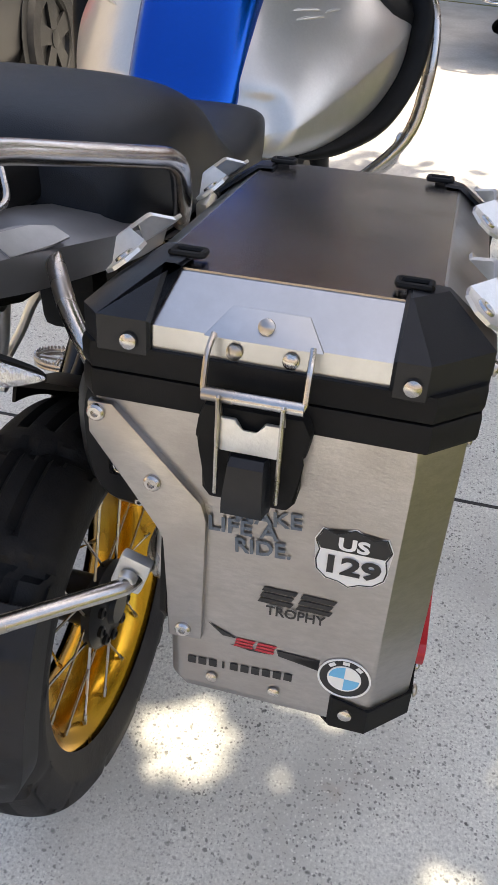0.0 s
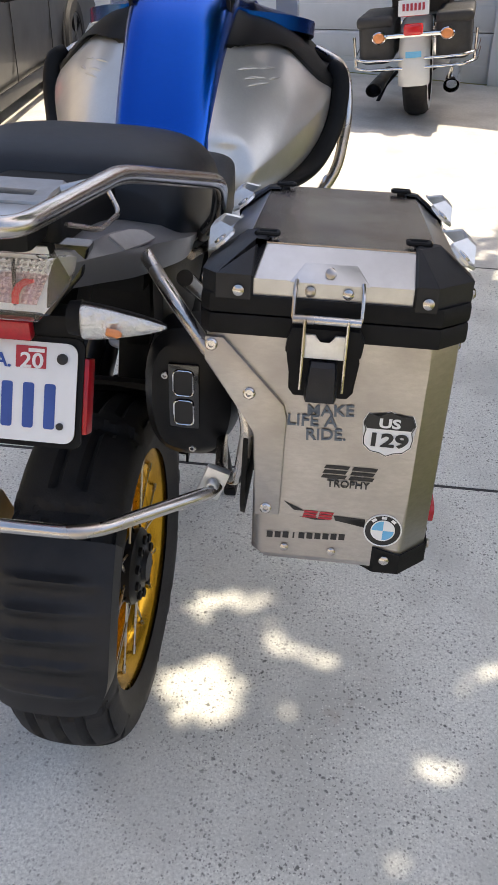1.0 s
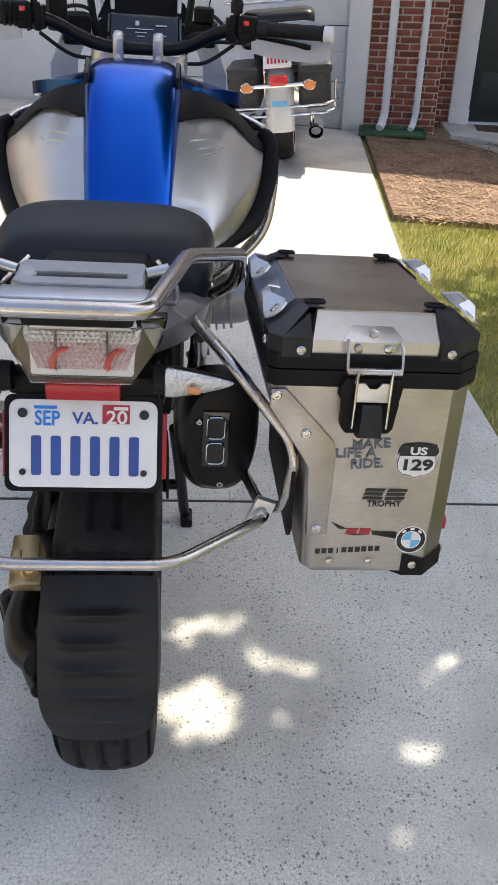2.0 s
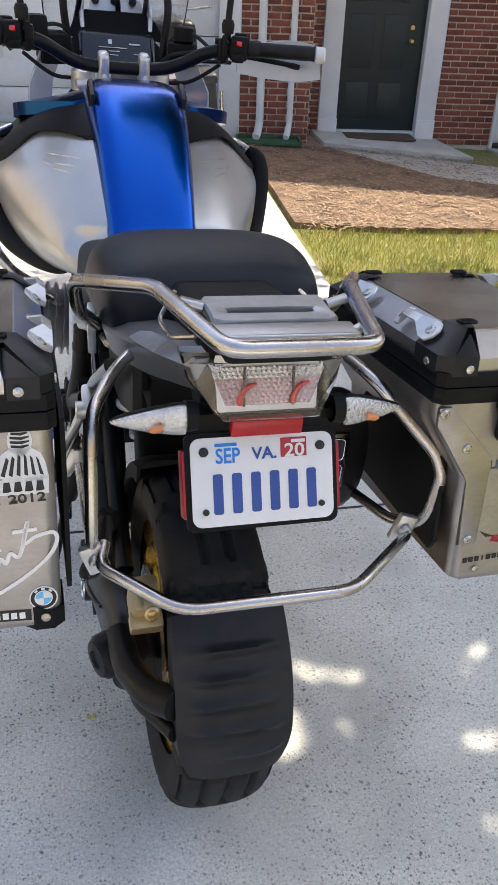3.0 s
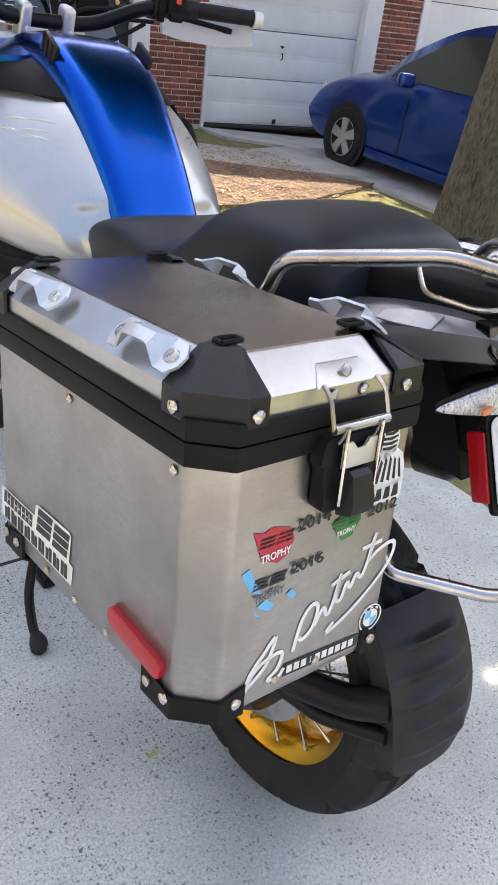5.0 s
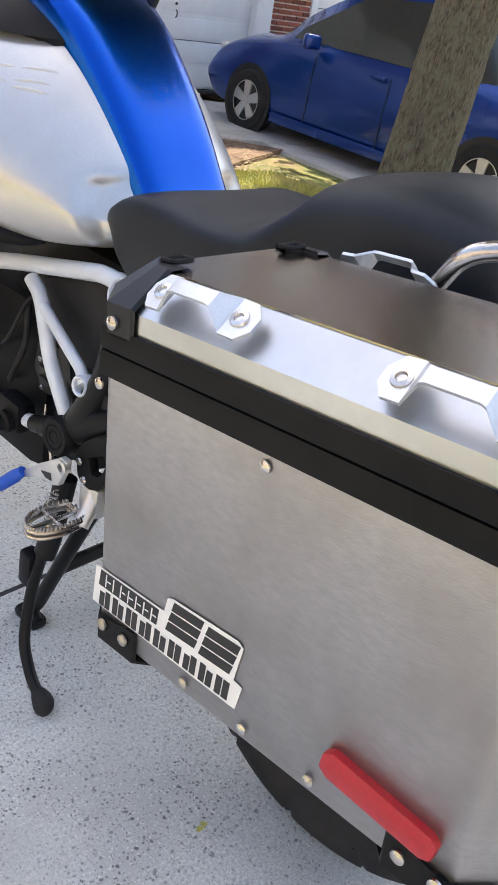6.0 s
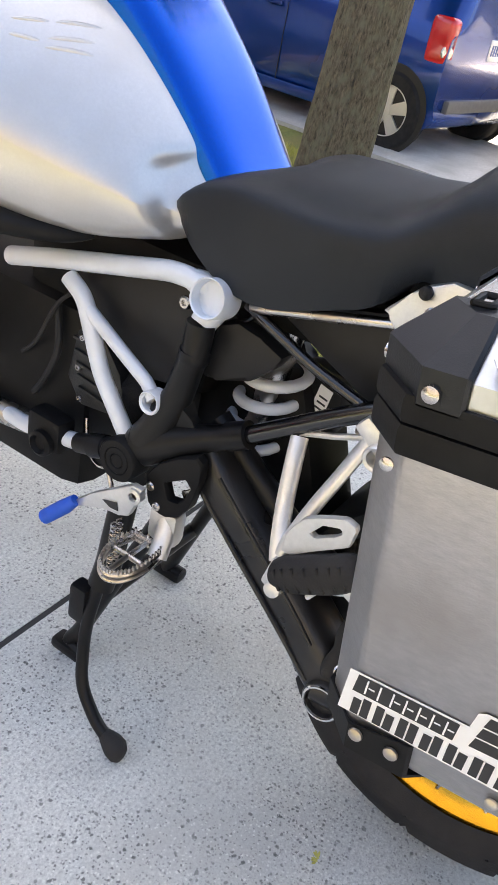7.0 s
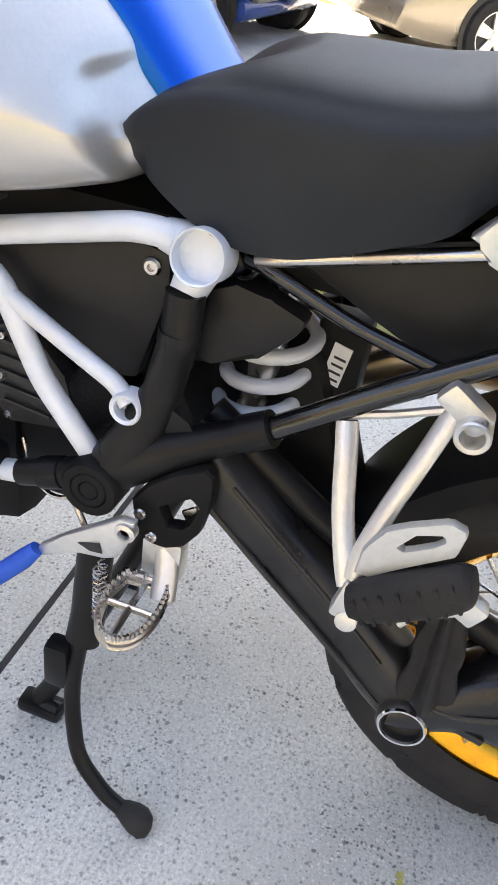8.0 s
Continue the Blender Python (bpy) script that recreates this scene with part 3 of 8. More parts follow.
# step and path before the door, mulch bed and lawn
hm = lambda a, b: (HOUSE @ Vector((a, -b, 0)))[:2]
sheet("doorstep", [hm(-1.95, 0.0), hm(-0.60, 0.0), hm(-0.45, 0.95), hm(-1.9, 0.75)], 0.05, WALKWAY, "pale concrete doorstep slab", "step", 0.10)
sheet("path", [hm(-1.75, 0.82), hm(-0.62, 1.0), hm(0.05, 1.15), hm(0.75, 0.75), hm(2.1, 0.62), hm(2.0, 2.1), hm(0.2, 2.05), hm(-1.0, 1.75)], 0.006, WALKWAY, "pale concrete path from the driveway to the door", "path")
sheet("driveway", [hm(-0.02, 0.02), hm(5.0, 0.02), hm(5.0, 9.5), hm(1.55, 9.5), hm(0.75, 2.3), hm(0.9, 0.8), hm(0.1, 0.5)], 0.002, WALKWAY, "shaded concrete driveway under the blue car", "driveway")
mat = thing("doormat", "worn brown coir doormat on the step", "doormat", HOUSE)
bm = B()
box(bm, (-1.25, -0.22, 0.122), (0.72, 0.34, 0.018), 0.005)
part("mat", bm, DOORMAT, mat)
bed = sheet("mulch_bed", [(1.50, 3.85), (2.2, 3.75), (3.4, 3.75), hm(0.8, 2.35), hm(0.2, 2.1), hm(-1.0, 1.8), hm(-1.8, 0.85), hm(-1.95, 0.1), (1.84, 6.6)], 0.012, MULCH, "brown pine-straw mulch bed before the house", "mulch")


def straw():
    """Loose needles and bark flakes over the mulch."""
    rng = random.Random(5)
    verts, faces = [], []
    for _ in range(7000):
        x, y = rng.uniform(1.5, 4.6), rng.uniform(3.7, 6.7)
        lo = 1.42 + (y - 3.0) * 0.125
        if x < lo + 0.02 or y > 6.7 - 0.2 * (x - 1.8):
            continue
        a, l, w = rng.uniform(0, 6.3), rng.uniform(0.02, 0.07), rng.uniform(0.002, 0.007)
        z = 0.014 + rng.uniform(0, 0.012)
        dx, dy = math.cos(a), math.sin(a)
        i = len(verts)
        t = rng.uniform(-0.01, 0.012)
        verts += [(x - dy * w, y + dx * w, z), (x + dy * w, y - dx * w, z), (x + dx * l + dy * w, y + dy * l - dx * w, z + t), (x + dx * l - dy * w, y + dy * l + dx * w, z + t)]
        faces.append((i, i + 1, i + 2, i + 3))
    me = bpy.data.meshes.new("straw")
    me.from_pydata(verts, [], faces)
    me.materials.append(MULCH_CHIP)
    tagged(new("straw", me), "loose dry pine straw and bark flakes on the bed", "mulch", kind="stuff")


MULCH_CHIP = material("straw_chip", (0.31, 0.22, 0.145), 0.9, vary=0.55, size=0.10)
straw()


def lawn():
    rng = random.Random(8)
    verts, faces = [], []
    for _ in range(52000):
        x, y = rng.uniform(1.28, 4.2), rng.uniform(0.6, 3.95)
        if x < 1.40 + (y - 3.0) * 0.125 or y > 3.85 + 0.06 * math.sin(x * 7):
            continue
        a, h, w = rng.uniform(0, 6.3), rng.uniform(0.02, 0.055), rng.uniform(0.0015, 0.003)
        dx, dy = math.cos(a) * w, math.sin(a) * w
        lx, ly = rng.uniform(-0.025, 0.025), rng.uniform(-0.025, 0.025)
        i = len(verts)
        verts += [(x - dx, y - dy, -0.03), (x + dx, y + dy, -0.03), (x + lx, y + ly, -0.03 + h)]
        faces.append((i, i + 1, i + 2))
    me = bpy.data.meshes.new("grass")
    me.from_pydata(verts, [], faces)
    me.materials.append(GRASS)
    tagged(new("grass", me), "short yellow-green lawn grass, dry in patches", "grass", kind="stuff")


lawn()


# ---------------------------------------------------------------- tree
def build_tree():
    rng = random.Random(3)
    base = Vector((2.61, 1.66, -0.03))
    t = thing("tree", "mature shade tree with grey-brown furrowed bark", "tree", Matrix.Translation(base))
    bm = B()
    seg = 120
    rows = [(-0.05, 0.30), (0.10, 0.225), (0.35, 0.172), (0.8, 0.156), (1.5, 0.148), (2.4, 0.153), (3.2, 0.16), (3.6, 0.11), (4.2, 0.04)]
    rings = []
    for z, r in smooth_rows(rows, 36):
        ring = []
        for k in range(seg):
            a = 2 * math.pi * k / seg
            rr = r * (1 + 0.05 * math.sin(3 * a + z) + 0.05 * noise.noise((math.cos(a) * 2, math.sin(a) * 2, z * 0.9)) + 0.03 * noise.noise((math.cos(a) * 9, math.sin(a) * 9, z * 1.5)) - 0.05 * abs(noise.noise((math.cos(a) * 7, math.sin(a) * 7, z * 1.3))) ** 0.5 + 0.07 * abs(noise.noise((math.cos(a) * 13, math.sin(a) * 13, z * 5.0))) ** 0.7 + 0.03 * noise.noise((math.cos(a) * 22, math.sin(a) * 22, z * 6)))
            ring.append((rr * math.cos(a) + 0.045 * z, rr * math.sin(a) - 0.03 * z, z))
        rings.append(ring)
    loft(bm, rings)
    part("trunk", bm, BARK, t, smooth=60)
    limbs = []
    for k in range(8):
        a = 2 * math.pi * k / 8 + rng.uniform(-0.3, 0.3)
        z0 = 2.85 + 0.07 * k
        out, rise = rng.uniform(1.6, 2.7), rng.uniform(1.8, 2.6)
        # turned until its shadow clears the sun spots
        for turn in range(24):
            p = [Vector((0.12, -0.08, z0)), Vector((math.cos(a) * out * 0.4, math.sin(a) * out * 0.4, z0 + 0.9)), Vector((math.cos(a) * out, math.sin(a) * out, z0 + rise))]
            low = [base + p[h].lerp(p[h + 1], u / 8) for h in range(2) for u in range(9)]
            spots = [(q.x - sun_from.x / sun_from.z * q.z, q.y - sun_from.y / sun_from.z * q.z) for q in low]
            if not any(-0.15 < x < 0.95 and -0.5 < y < 0.45 for x, y in spots):
                break
            a += 0.25
        bm = B()
        tube(bm, p, (0.075, 0.05, 0.02), 8)
        part("limb", bm, BARK, t)
    verts, faces = [], []
    # clusters of leaves in an uneven unseen crown, set to shade the motorcycle
    cl = []
    # ground ellipses kept free of leaf shadow, so sun spots fall there
    gaps = [(0.165, -0.068, 0.105, 0.095), (0.245, 0.185, 0.085, 0.045), (0.135, 0.15, 0.045, 0.055), (0.29, 0.31, 0.035, 0.03), (0.32, 0.065, 0.035, 0.04), (0.42, 0.04, 0.055, 0.04), (0.36, -0.10, 0.04, 0.03), (0.80, 0.05, 0.08, 0.04), (0.63, -0.19, 0.06, 0.045), (0.70, -0.02, 0.03, 0.02), (0.55, -0.38, 0.03, 0.025)]
    for k in range(430):
        a, r, z = rng.uniform(0, 6.283), 2.75 * math.sqrt(rng.random()), rng.uniform(4.5, 7.4)
        r *= 1.0 - 0.35 * abs(z - 5.8) / 1.8
        cl.append((math.cos(a) * r + 0.50, math.sin(a) * r + 0.50, z, rng.uniform(0.35, 0.75)))
    # an added long limb, out of view, whose leaves shade the neighbouring drive
    far = [Vector((0.10, -0.05, 3.4)), Vector((2.2, 1.3, 4.6)), Vector((4.6, 2.7, 5.4))]
    bm = B()
    tube(bm, far, (0.08, 0.055, 0.02), 8)
    part("limb", bm, BARK, t)
    for k in range(170):
        u = rng.uniform(0.55, 1.12)
        c = far[0].lerp(far[2], u)
        cl.append((c.x + rng.gauss(0, 0.55), c.y + rng.gauss(0, 0.5), c.z + rng.uniform(-0.3, 0.9), rng.uniform(0.35, 0.65)))
    for cx, cy, cz, cr in cl:
        for _ in range(150):
            d = Vector((rng.gauss(0, 1), rng.gauss(0, 1), rng.gauss(0, 0.7))).normalized() * cr * rng.random() ** 0.5
            c = Vector((cx, cy, cz)) + d
            g = c + base
            gx, gy = g.x - sun_from.x / sun_from.z * g.z, g.y - sun_from.y / sun_from.z * g.z
            if any(((gx - px) / (pr + 0.022)) ** 2 + ((gy - py) / (pq + 0.022)) ** 2 < 1 for px, py, pr, pq in gaps):
                continue
            n = Vector((rng.gauss(0, 1), rng.gauss(0, 1), rng.gauss(0, 1) + 0.8)).normalized()
            u = n.orthogonal().normalized()
            u = Matrix.Rotation(rng.uniform(0, 6.28), 3, n) @ u
            v = n.cross(u)
            l, w = rng.uniform(0.06, 0.10), rng.uniform(0.03, 0.046)
            i = len(verts)
            verts += [c - u * l, c - v * w + n * 0.006, c + u * l, c + v * w + n * 0.006]
            faces.append((i, i + 1, i + 2, i + 3))
    me = bpy.data.meshes.new("crown")
    me.from_pydata([tuple(v) for v in verts], [], faces)
    me.materials.append(LEAF)
    o = new("crown", me)
    o.parent = t
    tagged(o, "dense unseen crown of small green leaves, gaps cut for sun spots")


build_tree()


def weed(x, y, seed):
    """A tiny tuft growing from the concrete."""
    rng = random.Random(seed)
    t = thing("weed", "tiny green weed sprouting on the concrete", "weed", Matrix.Translation((x, y, 0.0)))
    for k in range(9):
        a, l = rng.uniform(0, 6.28), rng.uniform(0.006, 0.014)
        bm = B()
        d = Vector((math.cos(a), math.sin(a), 0.25))
        q = Vector((-math.sin(a), math.cos(a), 0)) * 0.0022
        b0 = Vector((rng.uniform(-0.005, 0.005), rng.uniform(-0.005, 0.005), 0.0008))
        prism(bm, [(0, 0.2), (0.4, 1.0), (0.8, 0.7), (1.0, 0.0), (0.8, -0.7), (0.4, -1.0), (0, -0.2)], lambda u, v, h: b0 + d * (u * l) + q * v + Vector((0, 0, h)), 0.0006, 0)
        part("leaf", bm, GRASS, t)


weed(-0.190, 0.032, 1)


# ---------------------------------------------------------------- motorcycle
bike = thing("motorcycle", "blue and silver adventure touring motorcycle on its stand", "motorcycle")
AXLE = (0.0, -0.074, 0.332)


def bolt(bm, c, axis, r=0.006, h=0.004):
    lathe(bm, [(0, 0), (0, r), (h * 0.6, r * 0.97), (h, r * 0.72), (h, r * 0.42), (h * 0.45, r * 0.36), (h * 0.45, 0)], c, axis, 14)


def build_wheel(name, centre, R, width, rim_r, rim_w, label):
    """Spoked wheel: tyre, rim, hub and crossed spokes."""
    w = part(name, *_tyre(centre, R, width, rim_r), bike, label)
    bm = B()
    hw = rim_w / 2
    lathe(bm, [(-hw, rim_r), (-hw - 0.004, rim_r + 0.010), (-hw + 0.004, rim_r + 0.011), (-hw + 0.012, rim_r - 0.006), (-hw * 0.45, rim_r - 0.024), (hw * 0.45, rim_r - 0.024), (hw - 0.012, rim_r - 0.006), (hw - 0.004, rim_r + 0.011), (hw + 0.004, rim_r + 0.010), (hw, rim_r), (hw - 0.016, rim_r - 0.022), (hw * 0.5, rim_r - 0.034), (-hw * 0.5, rim_r - 0.034), (-hw + 0.016, rim_r - 0.022)], centre, (1, 0, 0), 72, closed=True)
    part("rim", bm, GOLD, w, "gold anodised spoked rim")
    bm = B()
    lathe(bm, [(-0.075, 0), (-0.075, 0.045), (-0.06, 0.072), (-0.045, 0.074), (-0.04, 0.04), (0.035, 0.04), (0.045, 0.066), (0.06, 0.070), (0.068, 0.062), (0.072, 0.030), (0.080, 0.026), (0.080, 0)], centre, (1, 0, 0), 40)
    for k in range(10):
        a = 2 * math.pi * k / 10
        c = Vector(centre) + Vector((0.062, 0.052 * math.cos(a), 0.052 * math.sin(a)))
        lathe(bm, [(0, 0.009), (0.012, 0.009), (0.014, 0.005), (0.006, 0.004), (0.006, 0)], c, (1, 0, 0), 10)
    part("hub", bm, BLACKMET, w, "black wheel hub with bolts")
    for k in range(32):
        a = 2 * math.pi * k / 32
        s = 1 if k % 2 else -1
        lean = 0.42 * (1 if (k // 2) % 2 else -1)
        p = Vector(centre) + Vector((s * 0.052, 0.068 * math.cos(a + lean), 0.068 * math.sin(a + lean)))
        q = Vector(centre) + Vector((s * (hw - 0.012), (rim_r - 0.018) * math.cos(a), (rim_r - 0.018) * math.sin(a)))
        bm = B()
        tube(bm, [p, p + (q - p) * 0.88], 0.0022, 6, 0)
        tube(bm, [p + (q - p) * 0.88, q], 0.0036, 6, 0)
        part("spoke", bm, STEEL, w)
    return w


def _tyre(centre, R, width, rim_r):
    """A tyre with its tread pattern cut in as real grooves."""
    bm = B()
    c = Vector(centre)
    n, m = 240, 26
    hw = width / 2
    prof = []
    for j in range(m + 1):
        s = -1 + 2 * j / m
        x = hw * math.sin(s * math.pi * 0.5 * 0.98)
        r = R - 0.042 * abs(s) ** 2.4 - (0.016 if abs(s) > 0.9 else 0.0)
        prof.append((x, r, s))
    rings = []
    for k in range(n):
        a = 2 * math.pi * k / n
        ring = [bm.verts.new(c + Vector((-hw * 0.82, rim_r * math.cos(a), rim_r * math.sin(a)))), bm.verts.new(c + Vector((-hw * 0.97, (rim_r * 0.45 + R * 0.55 - 0.02) * math.cos(a), (rim_r * 0.45 + R * 0.55 - 0.02) * math.sin(a))))]
        for x, r, s in prof:
            ph = (k % 20) / 20.0
            row = (k // 20) % 2
            g = 0.0
            # wide block pattern: hexagon-like cells bounded by oblique grooves
            u = s * 3.0 + (0.5 if row else 0.0)
            edge = abs((u % 1.0) - 0.5)
            if edge > 0.40 and 0.16 < ph < 0.86 and abs(s) < 0.92:
                g = 0.010
            zig = ph - (0.08 + 0.16 * abs((s * 3.0 + (0.0 if row else 0.5)) % 1.0 - 0.5))
            if abs(zig) < 0.055 and abs(s) < 0.95:
                g = 0.010
            rr = r - g
            ring.append(bm.verts.new(c + Vector((x, rr * math.cos(a), rr * math.sin(a)))))
        ring += [bm.verts.new(c + Vector((hw * 0.97, (rim_r * 0.45 + R * 0.55 - 0.02) * math.cos(a), (rim_r * 0.45 + R * 0.55 - 0.02) * math.sin(a)))), bm.verts.new(c + Vector((hw * 0.82, rim_r * math.cos(a), rim_r * math.sin(a))))]
        rings.append(ring)
    for k in range(n):
        a, b = rings[k], rings[(k + 1) % n]
        for j in range(len(a) - 1):
            bm.faces.new((a[j], a[j + 1], b[j + 1], b[j]))
    return bm, RUBBER


build_wheel("rear_wheel", AXLE, 0.313, 0.174, 0.216, 0.126, "black block-tread rear tyre on a gold spoked rim")
build_wheel("front_wheel", (0.0, 1.42, 0.325), 0.325, 0.12, 0.245, 0.085, "narrow front tyre on a gold spoked rim")

# splash guard hugging the back of the tyre
bm = B()
secs = []
for k in range(61):
    u = k / 60
    a = radians(131 + 48 * u)
    rib = 0.010 * sum(math.exp(-((u - c) / 0.028) ** 2) for c in (0.22, 0.37, 0.52, 0.67, 0.82))
    wide = 1.0 + 0.05 * math.sin(u * math.pi) - 0.20 * max(0.0, (u - 0.72) / 0.28) ** 2
    ring = []
    for j in range(17):
        q = -1 + j / 8
        bulge = 0.334 - 0.012 * abs(q) ** 3 + rib * max(0.0, 1 - (abs(q) / 0.82) ** 4) * (1 + 0.25 * math.sin(7 * u + 3 * q))
        ring.append((0.089 * wide * q, bulge))
    ring += [(0.092 * wide, 0.290), (0.088 * wide, 0.290), (0.085 * wide, 0.318), (0.0, 0.326), (-0.085 * wide, 0.318), (-0.088 * wide, 0.290), (-0.092 * wide, 0.290)]
    secs.append([(x, AXLE[1] + r * math.cos(a), AXLE[2] + r * math.sin(a)) for x, r in ring])
loft(bm, secs)
part("splash_guard", bm, GUARD, bike, "ribbed black plastic splash guard behind the tyre", 50)

# inner guard over the front and top of the tyre
bm = B()
secs = []
for k in range(25):
    a = radians(4 + 68 * k / 24)
    secs.append([(x, AXLE[1] + r * math.cos(a), AXLE[2] + r * math.sin(a)) for x, r in ((-0.100, 0.300), (-0.098, 0.328), (-0.070, 0.338), (0.070, 0.338), (0.098, 0.328), (0.100, 0.300), (0.095, 0.300), (0.092, 0.324), (0.0, 0.332), (-0.092, 0.324), (-0.095, 0.300))])
loft(bm, secs)
part("tyre_hugger", bm, PLASTIC, bike, "black inner guard over the tyre", 40)

# seat
rows = [  # y, top z, half width, edge z, lower z, lower half width
    (0.516, 0.878, 0.128, 0.875, 0.870, 0.122),
    (0.505, 0.888, 0.136, 0.880, 0.862, 0.128),
    (0.490, 0.910, 0.145, 0.892, 0.852, 0.136),
    (0.462, 0.934, 0.153, 0.904, 0.833, 0.146),
    (0.417, 0.949, 0.162, 0.912, 0.810, 0.152),
    (0.374, 0.952, 0.168, 0.914, 0.802, 0.157),
    (0.329, 0.953, 0.172, 0.914, 0.808, 0.160),
    (0.282, 0.954, 0.176, 0.916, 0.826, 0.164),
    (0.246, 0.958, 0.177, 0.920, 0.842, 0.166),
    (0.205, 0.968, 0.176, 0.926, 0.862, 0.165),
    (0.165, 1.003, 0.172, 0.950, 0.905, 0.160),
    (0.120, 1.046, 0.172, 0.975, 0.905, 0.160),
    (0.040, 1.068, 0.172, 1.000, 0.915, 0.158),
    (-0.040, 1.070, 0.166, 1.005, 0.925, 0.150),
    (-0.095, 1.058, 0.156, 1.000, 0.935, 0.140),
    (-0.120, 1.028, 0.138, 0.985, 0.945, 0.125),
]
bm = B()
secs = []
for y, zt, hw, ze, zl, wl in smooth_rows(rows, 5):
    ring = []
    for k in range(25):
        s = -1 + 2 * k / 24
        x = hw * math.sin(s * math.pi / 2)
        # the nose of the seat is hollowed round the foot of the tank
        back = 0.062 * (1 - (x / hw) ** 2) * max(0.0, min(1.0, (y - 0.34) / 0.15))
        ring.append((x, y - back, ze + (zt - ze) * (1 - abs(s) ** 3.2)))
    for x, z in ((hw * 1.0, (ze * 0.6 + zl * 0.4)), (wl, zl), (wl - 0.03, zl - 0.004), (0, zl), (-wl + 0.03, zl - 0.004), (-wl, zl), (-hw, (ze * 0.6 + zl * 0.4))):
        ring.append((x, y, z))
    secs.append(ring)
loft(bm, secs)
part("seat", bm, SEAT, bike, "two-level black vinyl seat", 60)
for s in (-1, 1):
    bm = B()
    tube(bm, [(s * 0.171, 0.20, 0.938), (s * 0.172, 0.26, 0.929), (s * 0.166, 0.33, 0.926), (s * 0.153, 0.39, 0.930)], 0.0014, 6, 0.02)
    part("seam", bm, PLASTIC, bike, "stitched seat seam")

# tank: blue centre with flared front wings
rows = [(0.455, 0.905, 0.080, 0.86), (0.485, 0.938, 0.083, 0.89), (0.54, 1.005, 0.088, 0.95), (0.60, 1.068, 0.092, 1.01), (0.67, 1.130, 0.097, 1.065), (0.73, 1.165, 0.102, 1.100), (0.78, 1.181, 0.104, 1.12), (0.85, 1.184, 0.104, 1.125), (0.93, 1.174, 0.102, 1.118), (0.99, 1.152, 0.098, 1.095), (1.01, 1.125, 0.090, 1.075)]
bm = B()
secs = []
for y, zt, hw, zs in smooth_rows(rows, 6):
    ring = []
    for k in range(21):
        s = -1 + 2 * k / 20
        x = (hw + 0.012) * math.sin(s * math.pi / 2 * 0.96)
        drop = (zt - zs + 0.01) * abs(s) ** 4
        ring.append((x, y, zt - drop))
    ring += [(hw * 0.9, y, zs - 0.05), (-hw * 0.9, y, zs - 0.05)]
    secs.append(ring)
loft(bm, secs)
part("tank_cover", bm, BLUE, bike, "glossy metallic blue tank cover", 60)
for s in (-1, 1):
    # silver tank half
    rows = [(0.435, 0.055, 0.855, 0.112, 0.842), (0.47, 0.080, 0.888, 0.148, 0.838), (0.53, 0.086, 0.958, 0.190, 0.826), (0.60, 0.090, 1.028, 0.228, 0.808), (0.68, 0.096, 1.082, 0.265, 0.808), (0.77, 0.100, 1.118, 0.300, 0.825), (0.86, 0.102, 1.130, 0.322, 0.85), (0.95, 0.10, 1.120, 0.322, 0.88), (1.04, 0.10, 1.09, 0.28, 0.91)]
    bm = B()
    secs = []
    cols = np.array(rows)
    fit = [np.polyfit(cols[:, 0], cols[:, k], 4) for k in range(1, 5)]
    for y in [0.435 + 0.15 * k / 74 for k in range(75)] + [0.585 + 0.455 * k / 60 for k in range(1, 61)]:
        xi, zt, xo, zl = [float(np.polyval(f, y)) for f in fit]
        zm = zl + (zt - zl) * 0.40
        pts = [(xi * 0.6, zt - 0.02)]
        for k in range(45):
            a = math.pi / 2 * k / 44
            pts.append((xi + (xo - xi) * math.sin(a) ** 1.5, zm + (zt - zm) * math.cos(a) ** 1.5))
        for k in range(1, 13):
            a = math.pi / 2 * k / 12
            pts.append((xo - 0.055 * (1 - math.cos(a)) ** 1.3, zm - (zm - zl) * math.sin(a)))
        pts.append((0.04, zl))
        ring = []
        for x, z in pts:
            # a knee recess beside the seat, pressed in behind a bent line
            back = 1 / (1 + math.exp(max(-40, min(40, (y - 0.500 - (z - 0.834) * 0.45) / 0.0030))))
            under = 1 / (1 + math.exp(max(-40, min(40, (z - 0.912 - (0.549 - y) * 0.55) / 0.0070))))
            lift = back * under if x > xi else 0.0
            ring.append((s * (x - 0.029 * lift), y, z))
        secs.append(ring)
    loft(bm, secs)
    part("tank_half", bm, SILVER, bike, "satin silver tank half", 60)
    # black side trim
    bm = B()
    run = smooth_rows([(0.180, 0.595, 0.812, 0.006), (0.200, 0.625, 0.810, 0.019), (0.240, 0.69, 0.812, 0.027), (0.292, 0.78, 0.828, 0.029), (0.332, 0.87, 0.885, 0.027), (0.345, 0.905, 0.955, 0.025), (0.340, 0.925, 1.00, 0.022), (0.322, 0.948, 1.018, 0.014)], 5)
    tube(bm, [(s * p[0], p[1], p[2]) for p in run], [p[3] for p in run], 14, flat=0.7)
    part("side_trim", bm, PLASTIC, bike, "matt black plastic edge trim")
    def top_of(x, y):
        xi, zt, xo, zl = [float(np.polyval(f, min(y, 1.02))) for f in fit]
        zm = zl + (zt - zl) * 0.40
        u = min(0.985, max(0.0, (x - xi) / (xo - xi)))
        return zm + (zt - zm) * (1 - u ** (4 / 3)) ** 0.75

